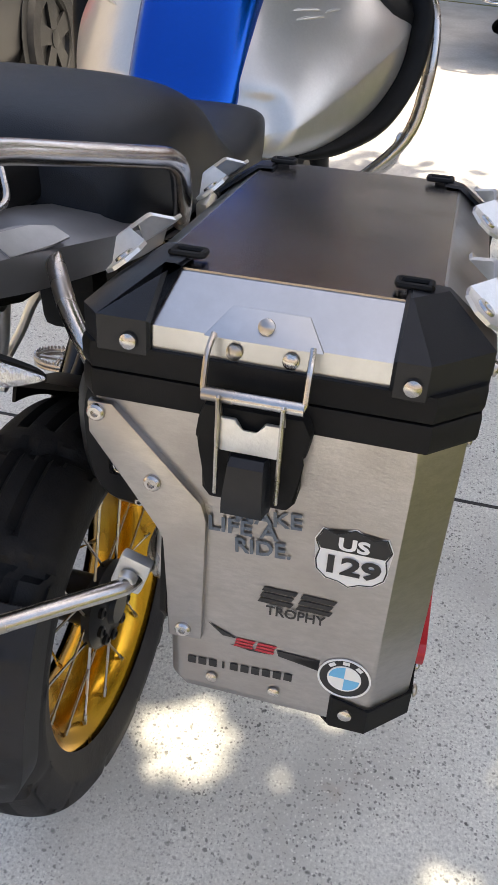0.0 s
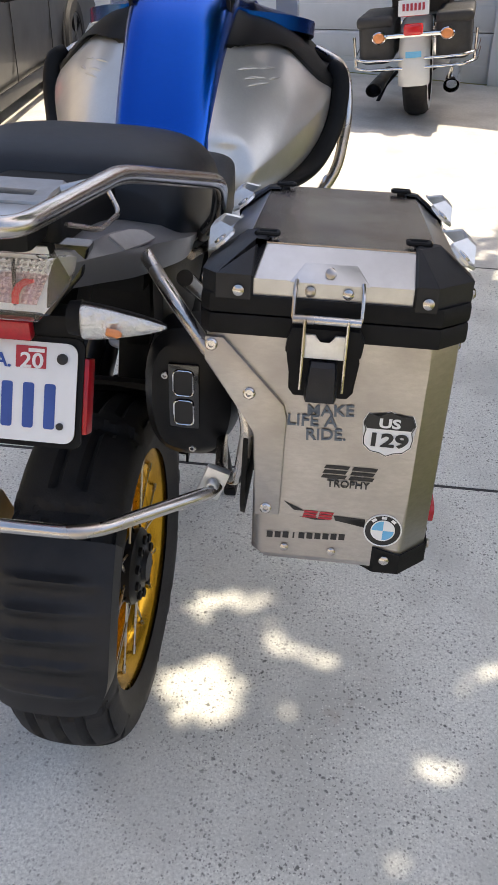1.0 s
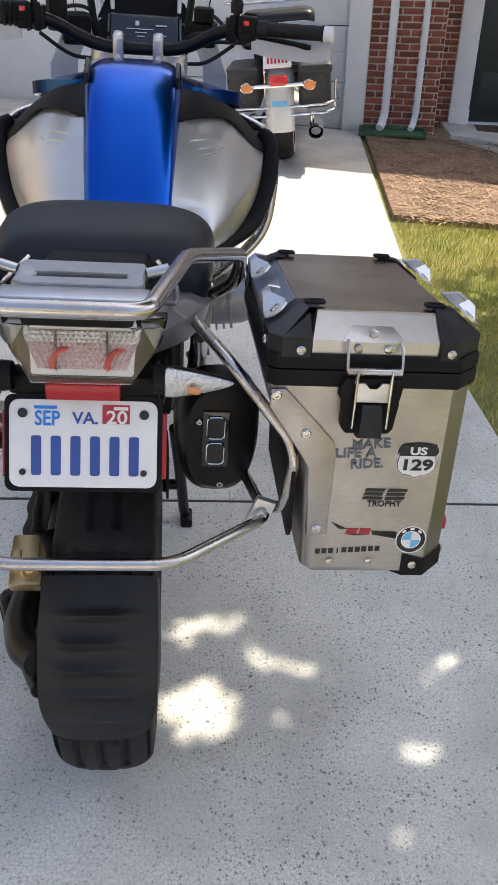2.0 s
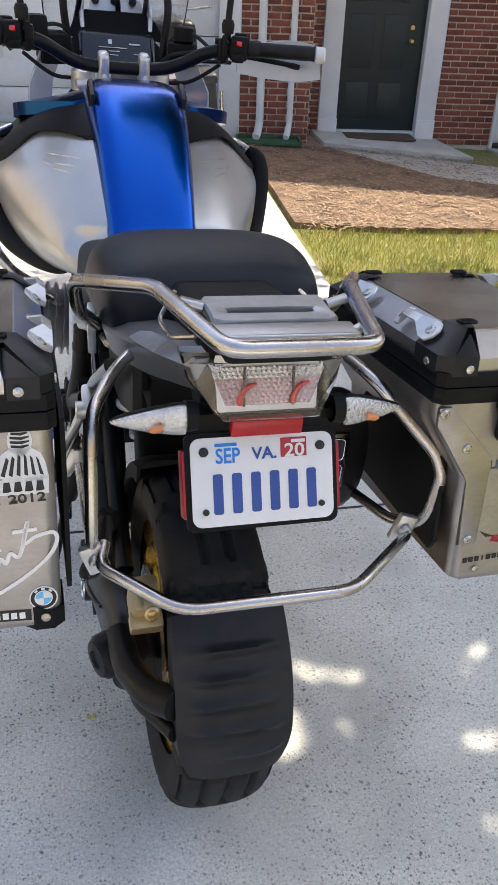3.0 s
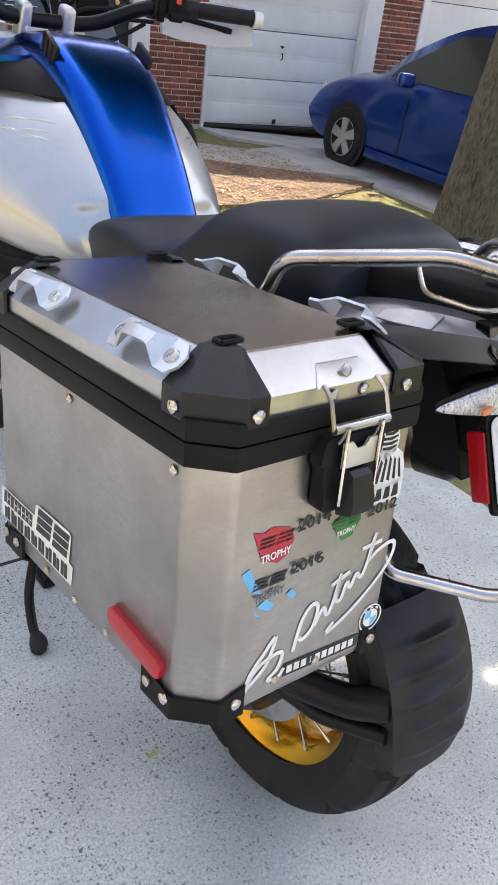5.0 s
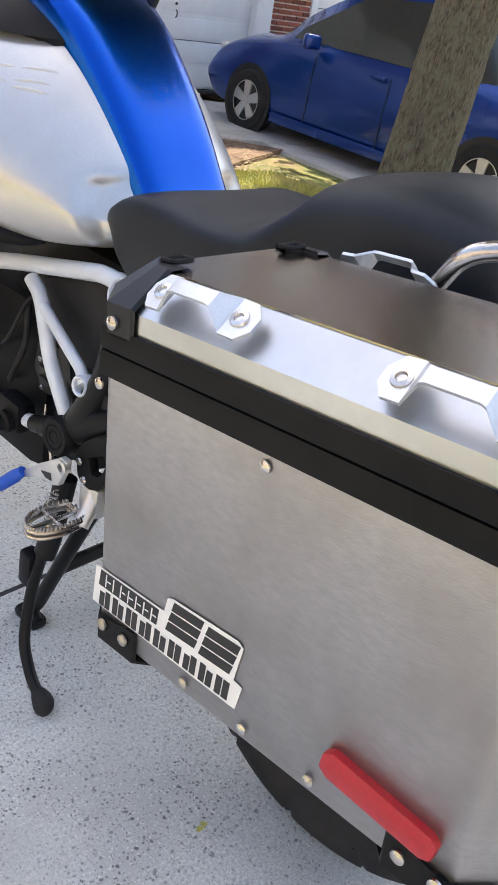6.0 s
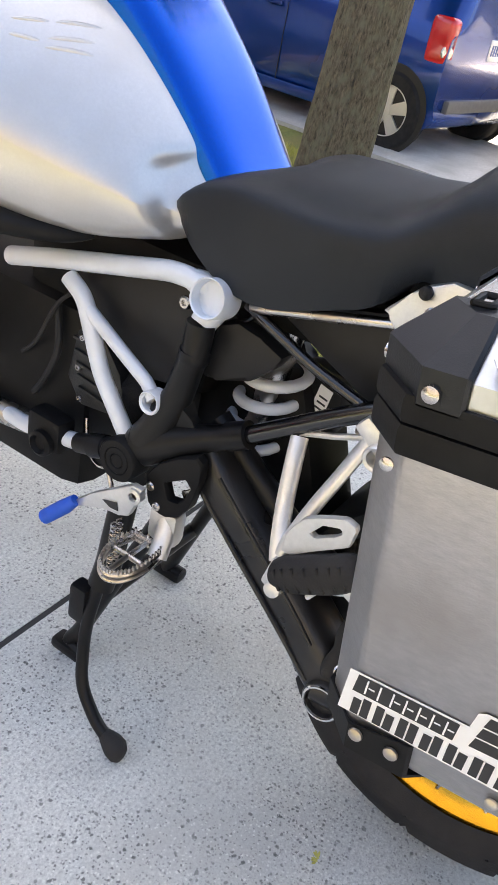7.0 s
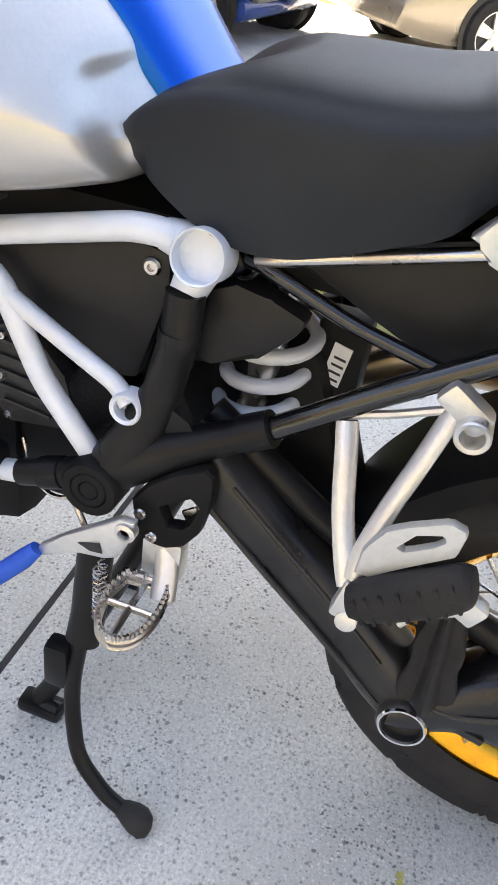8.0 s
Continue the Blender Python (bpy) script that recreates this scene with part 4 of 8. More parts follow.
    # raised bars where the tank carries an embossed mark
    for x0, y0, x1, y1 in ((0.204, 0.731, 0.177, 0.696), (0.215, 0.722, 0.196, 0.691), (0.172, 0.691, 0.134, 0.652), (0.188, 0.686, 0.150, 0.646), (0.195, 0.682, 0.158, 0.638)):
        bm = B()
        line = [(x0 + (x1 - x0) * k / 6, y0 + (y1 - y0) * k / 6) for k in range(7)]
        tube(bm, [(s * x, y, top_of(x, y) - 0.0024) for x, y in line], (0.002, 0.0030, 0.0034, 0.0034, 0.0034, 0.0030, 0.002), 10)
        part("embossed_bar", bm, SILVER, bike, "raised plain bar pressed into the silver tank")
    bm = B()
    secs = []
    for y, w1, up in smooth_rows([(0.680, 0.225, 0.006), (0.700, 0.295, 0.008), (0.80, 0.338, 0.010), (0.93, 0.350, 0.012), (1.05, 0.32, 0.012)], 4):
        ring, low = [], []
        for k in range(15):
            u = k / 14
            x, yy = 0.100 + (w1 - 0.100) * u, y + 0.145 * u - 0.02 * math.sin(u * 6.28)
            z = top_of(x, yy) + up + 0.006 * math.sin(u * math.pi)
            ring.append((s * x, yy, z))
            low.append((s * x, yy, z - 0.024))
        secs.append(ring + low[::-1])
    loft(bm, secs)
    part("tank_shoulder", bm, PLASTIC, bike, "matt black plastic shoulder panel", 50)
    bm = B()
    secs = []
    for y, w0, z0, w1, z1 in smooth_rows([(0.82, 0.09, 1.150, 0.14, 1.135), (0.90, 0.088, 1.160, 0.21, 1.122), (1.00, 0.08, 1.150, 0.27, 1.100), (1.14, 0.07, 1.11, 0.26, 1.07)], 3):
        ring = [(s * (w0 + (w1 - w0) * k / 6), y, z0 + (z1 - z0) * (k / 6) ** 0.7) for k in range(7)]
        ring += [(s * (w0 + (w1 - w0) * k / 6), y, z0 + (z1 - z0) * (k / 6) ** 0.7 - 0.03) for k in range(6, -1, -1)]
        secs.append(ring)
    loft(bm, secs)
    part("front_wing", bm, BLUE, bike, "metallic blue front wing panel", 50)
    bm = B()
    box(bm, (s * 0.1025, 0.760, 1.160), (0.010, 0.060, 0.040), 0.003, (26, 0, 0))
    vent = part("intake_vent", bm, INKK, bike, "black slatted intake vent")
    for k in range(3):
        bm = B()
        box(bm, (s * 0.1075, 0.743 + 0.017 * k, 1.152 + 0.0085 * k), (0.004, 0.004, 0.036), 0.001, (14, 0, 0))
        part("slat", bm, PLASTIC, vent)
    # crash bar
    bm = B()
    tube(bm, [(s * 0.28, 1.12, 1.02), (s * 0.355, 1.04, 1.00), (s * 0.372, 1.0, 0.90), (s * 0.355, 0.96, 0.75), (s * 0.26, 0.92, 0.66), (s * 0.12, 0.95, 0.55)], 0.0135, 12, 0.07)
    tube(bm, [(s * 0.335, 0.95, 0.75), (s * 0.30, 1.15, 0.62), (s * 0.14, 1.2, 0.5)], 0.0125, 12, 0.05)
    part("crash_bar", bm, STEEL, bike, "stainless steel crash bar")
    # fork leg and cylinder
    bm = B()
    tube(bm, [(s * 0.095, 1.09, 1.14), (s * 0.095, 1.39, 0.42)], 0.024, 16, 0)
    tube(bm, [(s * 0.095, 1.20, 0.86), (s * 0.095, 1.43, 0.30)], 0.030, 16, 0)
    part("fork_leg", bm, BLACKMET, bike)
    bm = B()
    lathe(bm, [(0.10, 0.0), (0.10, 0.075), (0.22, 0.085), (0.30, 0.085), (0.33, 0.07), (0.345, 0.03), (0.345, 0)], (0, 0.98, 0.52), (s, 0, 0.12), 24)
    cyl = part("cylinder", bm, DARKALU, bike, "finned grey engine cylinder")
    for k in range(6):
        bm = B()
        lathe(bm, [(0.15 + 0.022 * k, 0.06), (0.15 + 0.022 * k, 0.10), (0.156 + 0.022 * k, 0.10), (0.156 + 0.022 * k, 0.06)], (0, 0.98, 0.52), (s, 0, 0.12), 24)
        part("fin", bm, DARKALU, cyl)

# engine block, belly and air box
bm = B()
box(bm, (0, 0.86, 0.50), (0.26, 0.46, 0.34), 0.05)
box(bm, (0, 0.62, 0.50), (0.22, 0.22, 0.22), 0.04)
part("engine_block", bm, PLASTIC, bike, "black engine and gearbox housing")
bm = B()
box(bm, (0, 0.62, 0.70), (0.20, 0.36, 0.20), 0.03)
box(bm, (0, 0.28, 0.80), (0.20, 0.36, 0.10), 0.03)
part("air_box", bm, PLASTIC, bike)

# handlebar, clamps, grips, guards
bm = B()
tube(bm, [(-0.43, 0.860, 1.262), (-0.25, 0.918, 1.258), (-0.20, 0.940, 1.246), (-0.11, 0.998, 1.194), (0.0, 1.010, 1.190), (0.11, 0.998, 1.194), (0.20, 0.940, 1.246), (0.25, 0.918, 1.258), (0.43, 0.860, 1.262)], 0.0155, 14, 0.05)
part("handlebar", bm, BLACKMET, bike, "black tapered handlebar")
bm = B()
box(bm, (0, 1.04, 1.148), (0.235, 0.075, 0.022), 0.01)
lathe(bm, [(0, 0.03), (0.045, 0.03), (0.05, 0.022), (0.05, 0)], (-0.095, 1.06, 1.13), (0, 0, 1), 20)
lathe(bm, [(0, 0.03), (0.045, 0.03), (0.05, 0.022), (0.05, 0)], (0.095, 1.06, 1.13), (0, 0, 1), 20)
part("top_yoke", bm, CAST, bike, "bare cast aluminium top yoke")
for s in (-1, 1):
    bm = B()
    box(bm, (s * 0.05, 1.004, 1.186), (0.027, 0.044, 0.082), 0.011, (12, 0, 0), 3)
    bolt(bm, (s * 0.05, 0.982, 1.210), (0, -0.9, 0.4), 0.007, 0.004)
    bolt(bm, (s * 0.05, 0.978, 1.172), (0, -1, 0.1), 0.007, 0.004)
    part("bar_clamp", bm, CAST, bike, "silver handlebar clamp")
    bm = B()
    d = Vector((s * 0.160, -0.056, 0.003))
    p = Vector((s * 0.292, 0.907, 1.261))
    tube(bm, [p, p + d * 0.15, p + d * 0.16, p + d * 0.92, p + d * 0.95], (0.019, 0.019, 0.0165, 0.0165, 0.019), 14)
    part("grip", bm, RUBBER, bike, "black rubber handlebar grip")
    bm = B()
    box(bm, (s * 0.268, 0.912, 1.260), (0.046, 0.046, 0.054), 0.012, (0, 0, -s * 18), 3)
    box(bm, (s * 0.236, 0.924, 1.256), (0.016, 0.050, 0.062), 0.006, (0, 0, -s * 18))
    box(bm, (s * 0.262, 0.895, 1.240), (0.030, 0.022, 0.020), 0.005, (0, 0, -s * 18))
    box(bm, (s * 0.275, 0.930, 1.285), (0.030, 0.020, 0.016), 0.005, (0, 0, -s * 18))
    bolt(bm, (s * 0.236, 0.899, 1.272), (0, -1, 0.1), 0.005, 0.003)
    bolt(bm, (s * 0.236, 0.899, 1.242), (0, -1, 0.1), 0.005, 0.003)
    part("switch_pod", bm, PLASTIC, bike)
    bm = B()
    box(bm, (s * 0.262, 0.891, 1.272), (0.014, 0.008, 0.012), 0.003)
    part("switch", bm, REDLENS, bike, "small red switch")
    bm = B()
    tube(bm, [(s * 0.25, 0.955, 1.246), (s * 0.31, 0.950, 1.240), (s * 0.39, 0.915, 1.232), (s * 0.412, 0.902, 1.229), (s * 0.422, 0.896, 1.228)], (0.008, 0.007, 0.006, 0.0075, 0.006), 10)
    part("lever", bm, BLACKMET, bike, "black brake or clutch lever")
    bm = B()
    secs = []
    for u, w in smooth_rows([(0.0, 0.026), (0.25, 0.038), (0.5, 0.044), (0.75, 0.046), (1.0, 0.036)], 4):
        x = s * (0.285 + 0.185 * u)
        y = 0.985 + 0.015 * math.sin(u * math.pi) - 0.110 * u ** 1.7
        z = 1.226 + 0.016 * u
        secs.append([(x, y - 0.006, z + w), (x, y + 0.004, z + w), (x, y + 0.012, z), (x, y + 0.004, z - w), (x, y - 0.006, z - w), (x, y + 0.004, z)])
    loft(bm, secs)
    part("hand_guard", bm, FRAMEW, bike, "pale grey plastic hand guard", 60)
    bm = B()
    lathe(bm, [(0, 0), (0, 0.018), (0.02, 0.018), (0.024, 0.012), (0.024, 0)], (s * 0.446, 0.853, 1.262), (s * 0.95, -0.3, 0.02), 16)
    part("bar_end", bm, WHITE, bike, "white handlebar end weight")
# instrument and windshield brackets
bm = B()
box(bm, (0.008, 1.207, 1.208), (0.205, 0.035, 0.096), 0.022, (-28, 0, 0), 4)
dash = part("instrument", bm, SCREEN, bike, "dark glass instrument display")
scr = Matrix.Translation((0.008, 1.1905, 1.2165)) @ Euler((radians(62), 0, 0)).to_matrix().to_4x4()
for x, y, w, h in ((-0.02, 0.018, 0.010, 0.012), (-0.035, 0.003, 0.03, 0.002), (0.0, 0.003, 0.05, 0.002), (-0.01, -0.006, 0.03, 0.002), (0.045, 0.014, 0.03, 0.004), (-0.01, -0.016, 0.022, 0.002), (0.05, -0.012, 0.018, 0.002)):
    bm = B()
    prism(bm, [(x - w / 2, y - h / 2), (x + w / 2, y - h / 2), (x + w / 2, y + h / 2), (x - w / 2, y + h / 2)], lambda u, v, d: scr @ Vector((u, v, 0.0012 + d)), 0.0004, 0)
    part("display_mark", bm, WHITE, dash, "small pale bar on the display")
bm = B()
hood = Matrix.Translation((0.008, 1.216, 1.224)) @ Euler((radians(62), 0, 0)).to_matrix().to_4x4()
prism(bm, [(-0.124, -0.050), (-0.128, 0.020), (-0.108, 0.066), (-0.080, 0.088), (0.080, 0.088), (0.108, 0.066), (0.128, 0.020), (0.124, -0.050)], lambda u, v, d: hood @ Vector((u, v, d - 0.012)), 0.016, 0.004)
part("instrument_hood", bm, PLASTIC, bike, "matt black surround of the display", 60)
bm = B()
prism(bm, [(-0.072, 0.086), (-0.060, 0.128), (-0.030, 0.142), (0.045, 0.142), (0.074, 0.120), (0.080, 0.086)], lambda u, v, d: hood @ Vector((u, v, d - 0.020)), 0.010, 0.003)
for x in (-0.088, 0.092):
    tube(bm, [hood @ Vector((x, 0.04, 0.0)), hood @ Vector((x * 1.02, 0.10, 0.010)), hood @ Vector((x * 0.8, 0.16, 0.0))], 0.0065, 10, 0.02)
mount = part("display_mount", bm, CAST, bike, "bare cast aluminium display mount")
for x in (-0.05, 0.0, 0.05):
    bm = B()
    lathe(bm, [(0, 0.010), (0.010, 0.010), (0.012, 0.006), (0.012, 0)], hood @ Vector((x, 0.118, -0.010)), hood.to_3x3() @ Vector((0, 0, 1)), 16)
    part("knob", bm, BLACKMET, mount)
for x0, y0, x1, y1 in ((-0.10, 1.26, -0.07, 1.30), (0.08, 1.26, 0.10, 1.30), (0.02, 1.27, 0.01, 1.32)):
    bm = B()
    tube(bm, [(x0, y0, 1.26), ((x0 + x1) / 2, y0 - 0.02, 1.33), (x1, y1, 1.40)], 0.007, 8, 0.02)
    part("screen_strut", bm, BLACKMET, bike, "black screen adjuster strut")
bm = B()
box(bm, (0.0, 1.285, 1.375), (0.13, 0.03, 0.045), 0.012)
box(bm, (0.06, 1.28, 1.395), (0.06, 0.04, 0.05), 0.012)
box(bm, (-0.075, 1.28, 1.39), (0.05, 0.04, 0.06), 0.012)
part("screen_mechanism", bm, PLASTIC, bike, "black windshield mechanism")
CABLES = [
    [(-0.23, 0.945, 1.25), (-0.17, 1.02, 1.23), (-0.12, 1.10, 1.20), (-0.06, 1.16, 1.12)],
    [(0.23, 0.945, 1.25), (0.17, 1.02, 1.235), (0.12, 1.10, 1.21), (0.06, 1.16, 1.12)],
    [(-0.24, 0.985, 1.215), (-0.17, 1.03, 1.165), (-0.10, 1.10, 1.15), (-0.05, 1.18, 1.12)],
    [(-0.27, 0.99, 1.22), (-0.20, 1.07, 1.25), (-0.13, 1.13, 1.24), (-0.10, 1.2, 1.16)],
    [(-0.23, 1.0, 1.235), (-0.18, 1.08, 1.27), (-0.13, 1.14, 1.26), (-0.11, 1.2, 1.2)],
    [(0.24, 0.985, 1.215), (0.17, 1.03, 1.165), (0.10, 1.10, 1.15), (0.05, 1.18, 1.12)],
    [(0.27, 0.995, 1.22), (0.19, 1.08, 1.21), (0.14, 1.14, 1.20), (0.11, 1.2, 1.14)],
    [(0.23, 1.0, 1.235), (0.19, 1.07, 1.27), (0.15, 1.12, 1.26), (0.12, 1.18, 1.18)],
]
for pts in CABLES:
    bm = B()
    tube(bm, smooth_rows(pts, 6), 0.0048, 8, 0)
    part("cable", bm, RUBBER, bike, "black control cable")
bm = B()
box(bm, (0.165, 1.10, 1.225), (0.075, 0.05, 0.060), 0.014, (10, 0, -20))
lathe(bm, [(0, 0.026), (0.03, 0.026), (0.034, 0.02), (0.034, 0)], (0.165, 1.09, 1.255), (0, 0, 1), 20)
part("fluid_reservoir", bm, PLASTIC, bike, "black brake fluid reservoir")
bm = B()
box(bm, (-0.165, 1.10, 1.220), (0.075, 0.05, 0.075), 0.014, (10, 0, 20))
box(bm, (-0.205, 1.05, 1.255), (0.05, 0.04, 0.08), 0.012, (0, 0, 20))
part("fluid_reservoir", bm, PLASTIC, bike, "black clutch fluid reservoir")
bm = B()
prof = []
for k in range(6):
    prof += [(0.006 * k, 0.030 if k % 2 else 0.026)]
lathe(bm, [(0, 0)] + prof + [(0.03, 0)], (-0.312, 0.899, 1.261), (1, 0.3, 0), 24)
part("menu_wheel", bm, PLASTIC, bike, "ribbed black menu wheel")
for s in (-1, 1):
    bm = B()
    tube(bm, [(s * 0.12, 1.16, 1.20), (s * 0.135, 1.15, 1.32), (s * 0.12, 1.20, 1.45)], 0.010, 10, 0.03)
    part("screen_bracket", bm, BLACKMET, bike)
    bm = B()
    secs = []
    for z, x0, y0 in ((1.07, 0.235, 1.06), (1.14, 0.23, 1.05), (1.21, 0.20, 1.08), (1.24, 0.17, 1.12)):
        secs.append([(s * x0, y0, z), (s * (x0 - 0.06), y0 + 0.08, z), (s * (x0 - 0.063), y0 + 0.08, z), (s * (x0 - 0.004), y0 - 0.003, z)])
    loft(bm, secs)
    part("wind_deflector", bm, SMOKED, bike, "clear plastic wind deflector")
bm = B()
secs = []
for z, y, w in smooth_rows([(1.20, 1.30, 0.17), (1.34, 1.24, 0.19), (1.50, 1.16, 0.17), (1.58, 1.12, 0.12)], 4):
    secs.append([(w * math.sin(a), y + 0.10 * (1 - math.cos(a)) * -1, z) for a in (radians(-80 + 16 * k) for k in range(11))] + [(w * 0.98 * math.sin(a), y - 0.004 + 0.10 * (1 - math.cos(a)) * -1, z) for a in (radians(80 - 16 * k) for k in range(11))])
loft(bm, secs)
part("windshield", bm, LENS, bike, "clear windshield")
for s in (-1, 1):
    bm = B()
    tube(bm, [(s * 0.240, 0.922, 1.250), (s * 0.240, 0.925, 1.32), (s * 0.252, 0.938, 1.43)], 0.008, 10, 0.03)
    box(bm, (s * 0.222, 0.930, 1.254), (0.014, 0.044, 0.052), 0.006)
    lathe(bm, [(0, 0), (0, 0.014), (0.02, 0.016), (0.03, 0.012), (0.03, 0)], (s * 0.240, 0.923, 1.29), (0, 0, 1), 14)
    part("mirror_stem", bm, BLACKMET, bike, "black mirror stem with its clamp")
bm = B()
secs = []
for u, h in ((0, 0.004), (0.25, 0.020), (0.6, 0.026), (0.9, 0.018), (1, 0.006)):
    secs.append([(-0.56 + 0.12 * u, 1.02, 1.13 + h), (-0.56 + 0.12 * u, 1.06, 1.13 + h * 0.5), (-0.56 + 0.12 * u, 1.06, 1.13 - h), (-0.56 + 0.12 * u, 1.02, 1.13 - h)])
loft(bm, secs)
part("front_indicator", bm, PLASTIC, bike)

# front fairing beak, closing the bike ahead of the tank
bm = B()
secs = []
for y, w, z, h in smooth_rows([(1.12, 0.16, 1.08, 0.12), (1.30, 0.15, 1.02, 0.13), (1.50, 0.10, 0.93, 0.06), (1.68, 0.04, 0.86, 0.02)], 3):
    secs.append([(-w, y, z), (-w * 0.6, y, z + h * 0.6), (w * 0.6, y, z + h * 0.6), (w, y, z), (w * 0.6, y, z - h), (-w * 0.6, y, z - h)])
loft(bm, secs)
part("front_fairing", bm, BLUE_DEEP, bike, "", 60)

# luggage plate and grab rail
bm = B()
half = [(0.165, 0.02, 0.925), (0.200, -0.070, 0.985), (0.208, -0.098, 1.040), (0.124, -0.273, 1.094), (0.082, -0.468, 1.099)]
tube(bm, [(-x, y, z) for x, y, z in half] + [(x, y, z) for x, y, z in half[::-1]], 0.0100, 16, 0.024)
part("grab_rail", bm, STEEL, bike, "stainless tube grab rail round the tail")
bm = B()
plate_edge = [(-0.078, -0.298), (0.078, -0.298), (0.074, -0.340), (0.076, -0.374), (-0.076, -0.374), (-0.074, -0.340)]
holed_plate(bm, plate_edge, [(-0.050, -0.336), (0.052, -0.336), (0.055, -0.353), (-0.053, -0.353)], lambda u, v, d: (u, v, 1.080 + d), 0.011, 0.003)
part("rack_plate", bm, RACKGREY, bike, "dull grey luggage rack plate with a slot")
bm = B()
box(bm, (0, -0.404, 1.087), (0.166, 0.036, 0.012), 0.004, (0, 0, 0), 3)
part("rack_bar", bm, STRIP, bike, "bright flat bar across the rack")
for s in (-1, 1):
    for y, x in ((-0.322, 0.076), (-0.405, 0.080)):
        bm = B()
        tube(bm, [(s * x, y, 1.087), (s * (x + 0.026 if y > -0.35 else 0.094), y + 0.004, 1.093)], 0.0065, 10, 0)
        part("rack_arm", bm, STRIP, bike, "short silver stub joining rack and rail")
bm = B()
box(bm, (0, -0.20, 1.025), (0.150, 0.30, 0.055), 0.018, (-7, 0, 0), 3)
box(bm, (0, -0.34, 1.058), (0.130, 0.12, 0.028), 0.010, (-3, 0, 0))
tray = part("tail_base", bm, PLASTIC, bike, "black plastic tray under the rack")
for s in (-1, 1):
    bm = B()
    tube(bm, [(s * 0.085, -0.20, 1.060), (s * 0.112, -0.24, 1.040), (s * 0.112, -0.32, 1.048), (s * 0.090, -0.36, 1.066)], 0.003, 8, 0.015)
    part("tie_hook", bm, STEEL, tray, "thin wire tie-down hook")

# tail: lamp, side panels, indicators, plate
for s in (-1, 1):
    bm = B()
    secs = []
    for y, x0, z0, x1, z1 in smooth_rows([(0.0, 0.140, 0.945, 0.160, 0.905), (-0.08, 0.140, 0.972, 0.164, 0.925), (-0.16, 0.126, 0.998, 0.155, 0.945), (-0.24, 0.108, 1.019, 0.134, 0.963), (-0.30, 0.097, 1.028, 0.114, 0.980), (-0.346, 0.086, 1.032, 0.092, 0.991)], 3):
        secs.append([(s * (x0 - 0.05), y, z0 + 0.004), (s * x0, y, z0), (s * x1, y, (z0 + z1) / 2 + 0.01), (s * (x1 - 0.01), y, z1), (s * (x1 - 0.06), y, z1 - 0.012)])
    loft(bm, secs)
    part("tail_panel", bm, DARKALU, bike, "grey tail side panel", 30)
    bm = B()
    secs = []
    for y, p, q in ((-0.205, 0.45, 0.90), (-0.225, 0.22, 0.98), (-0.268, 0.12, 1.0), (-0.272, 0.16, 0.98)):
        k = (y + 0.24) / 0.06
        x0, z0, x1, z1 = (0.108 + 0.011 * k, 1.019 - 0.009 * k, 0.134 + 0.020 * k, 1.001 - 0.009 * k)
        ends = [(x0 + (x1 - x0) * t, z0 + (z1 - z0) * t) for t in (p, q)]
        secs.append([(s * x, y, z + 0.001) for x, z in ends] + [(s * (x + 0.0016), y, z + 0.0034) for x, z in ends[::-1]])
    loft(bm, secs)
    part("tail_inlay", bm, RACKGREY, bike, "pale grey panel inlay")
bm = B()
lamp_out = [(-0.102, 1.033), (-0.064, 1.042), (0.064, 1.042), (0.102, 1.033), (0.094, 1.002), (0.064, 0.968), (-0.064, 0.968), (-0.094, 1.002)]
prism(bm, lamp_out, lambda u, v, d: (u, -0.325 - d - 0.10 * abs(u) ** 0 * 0 - (0.012 if abs(u) < 0.07 else -0.012) - (1.02 - v) * 0.25, v), 0.02, 0.004)
lampb = part("tail_lamp", bm, GLOSSBLACK, bike, "tail lamp with clear cover and red inner light")
def lamp_point(u, v, d):
    return Vector((u, -0.347 - d - (0.012 if abs(u) < 0.066 else 0.012 - (abs(u) - 0.066) * 1.1) - (1.02 - v) * 0.25, v))


def facets(rows, wide, v0, v1, rise):
    """A field of small pyramids between two heights; wide(v) gives its half width."""
    bm = B()
    for j in range(rows):
        a, b = v0 + (v1 - v0) * j / rows, v0 + (v1 - v0) * (j + 1) / rows
        n = max(4, int(2 * wide((a + b) / 2) / 0.0062))
        for i in range(n):
            p = [lamp_point(wide(v) * (-1 + 2 * (i + k) / n), v, 0.0) for v, k in ((a, 0), (a, 1), (b, 1), (b, 0))]
            tip = bm.verts.new(lamp_point(wide((a + b) / 2) * (-1 + 2 * (i + 0.5) / n), (a + b) / 2, rise))
            vs = [bm.verts.new(q) for q in p]
            for k in range(4):
                bm.faces.new((vs[k], vs[(k + 1) % 4], tip))
    return bm


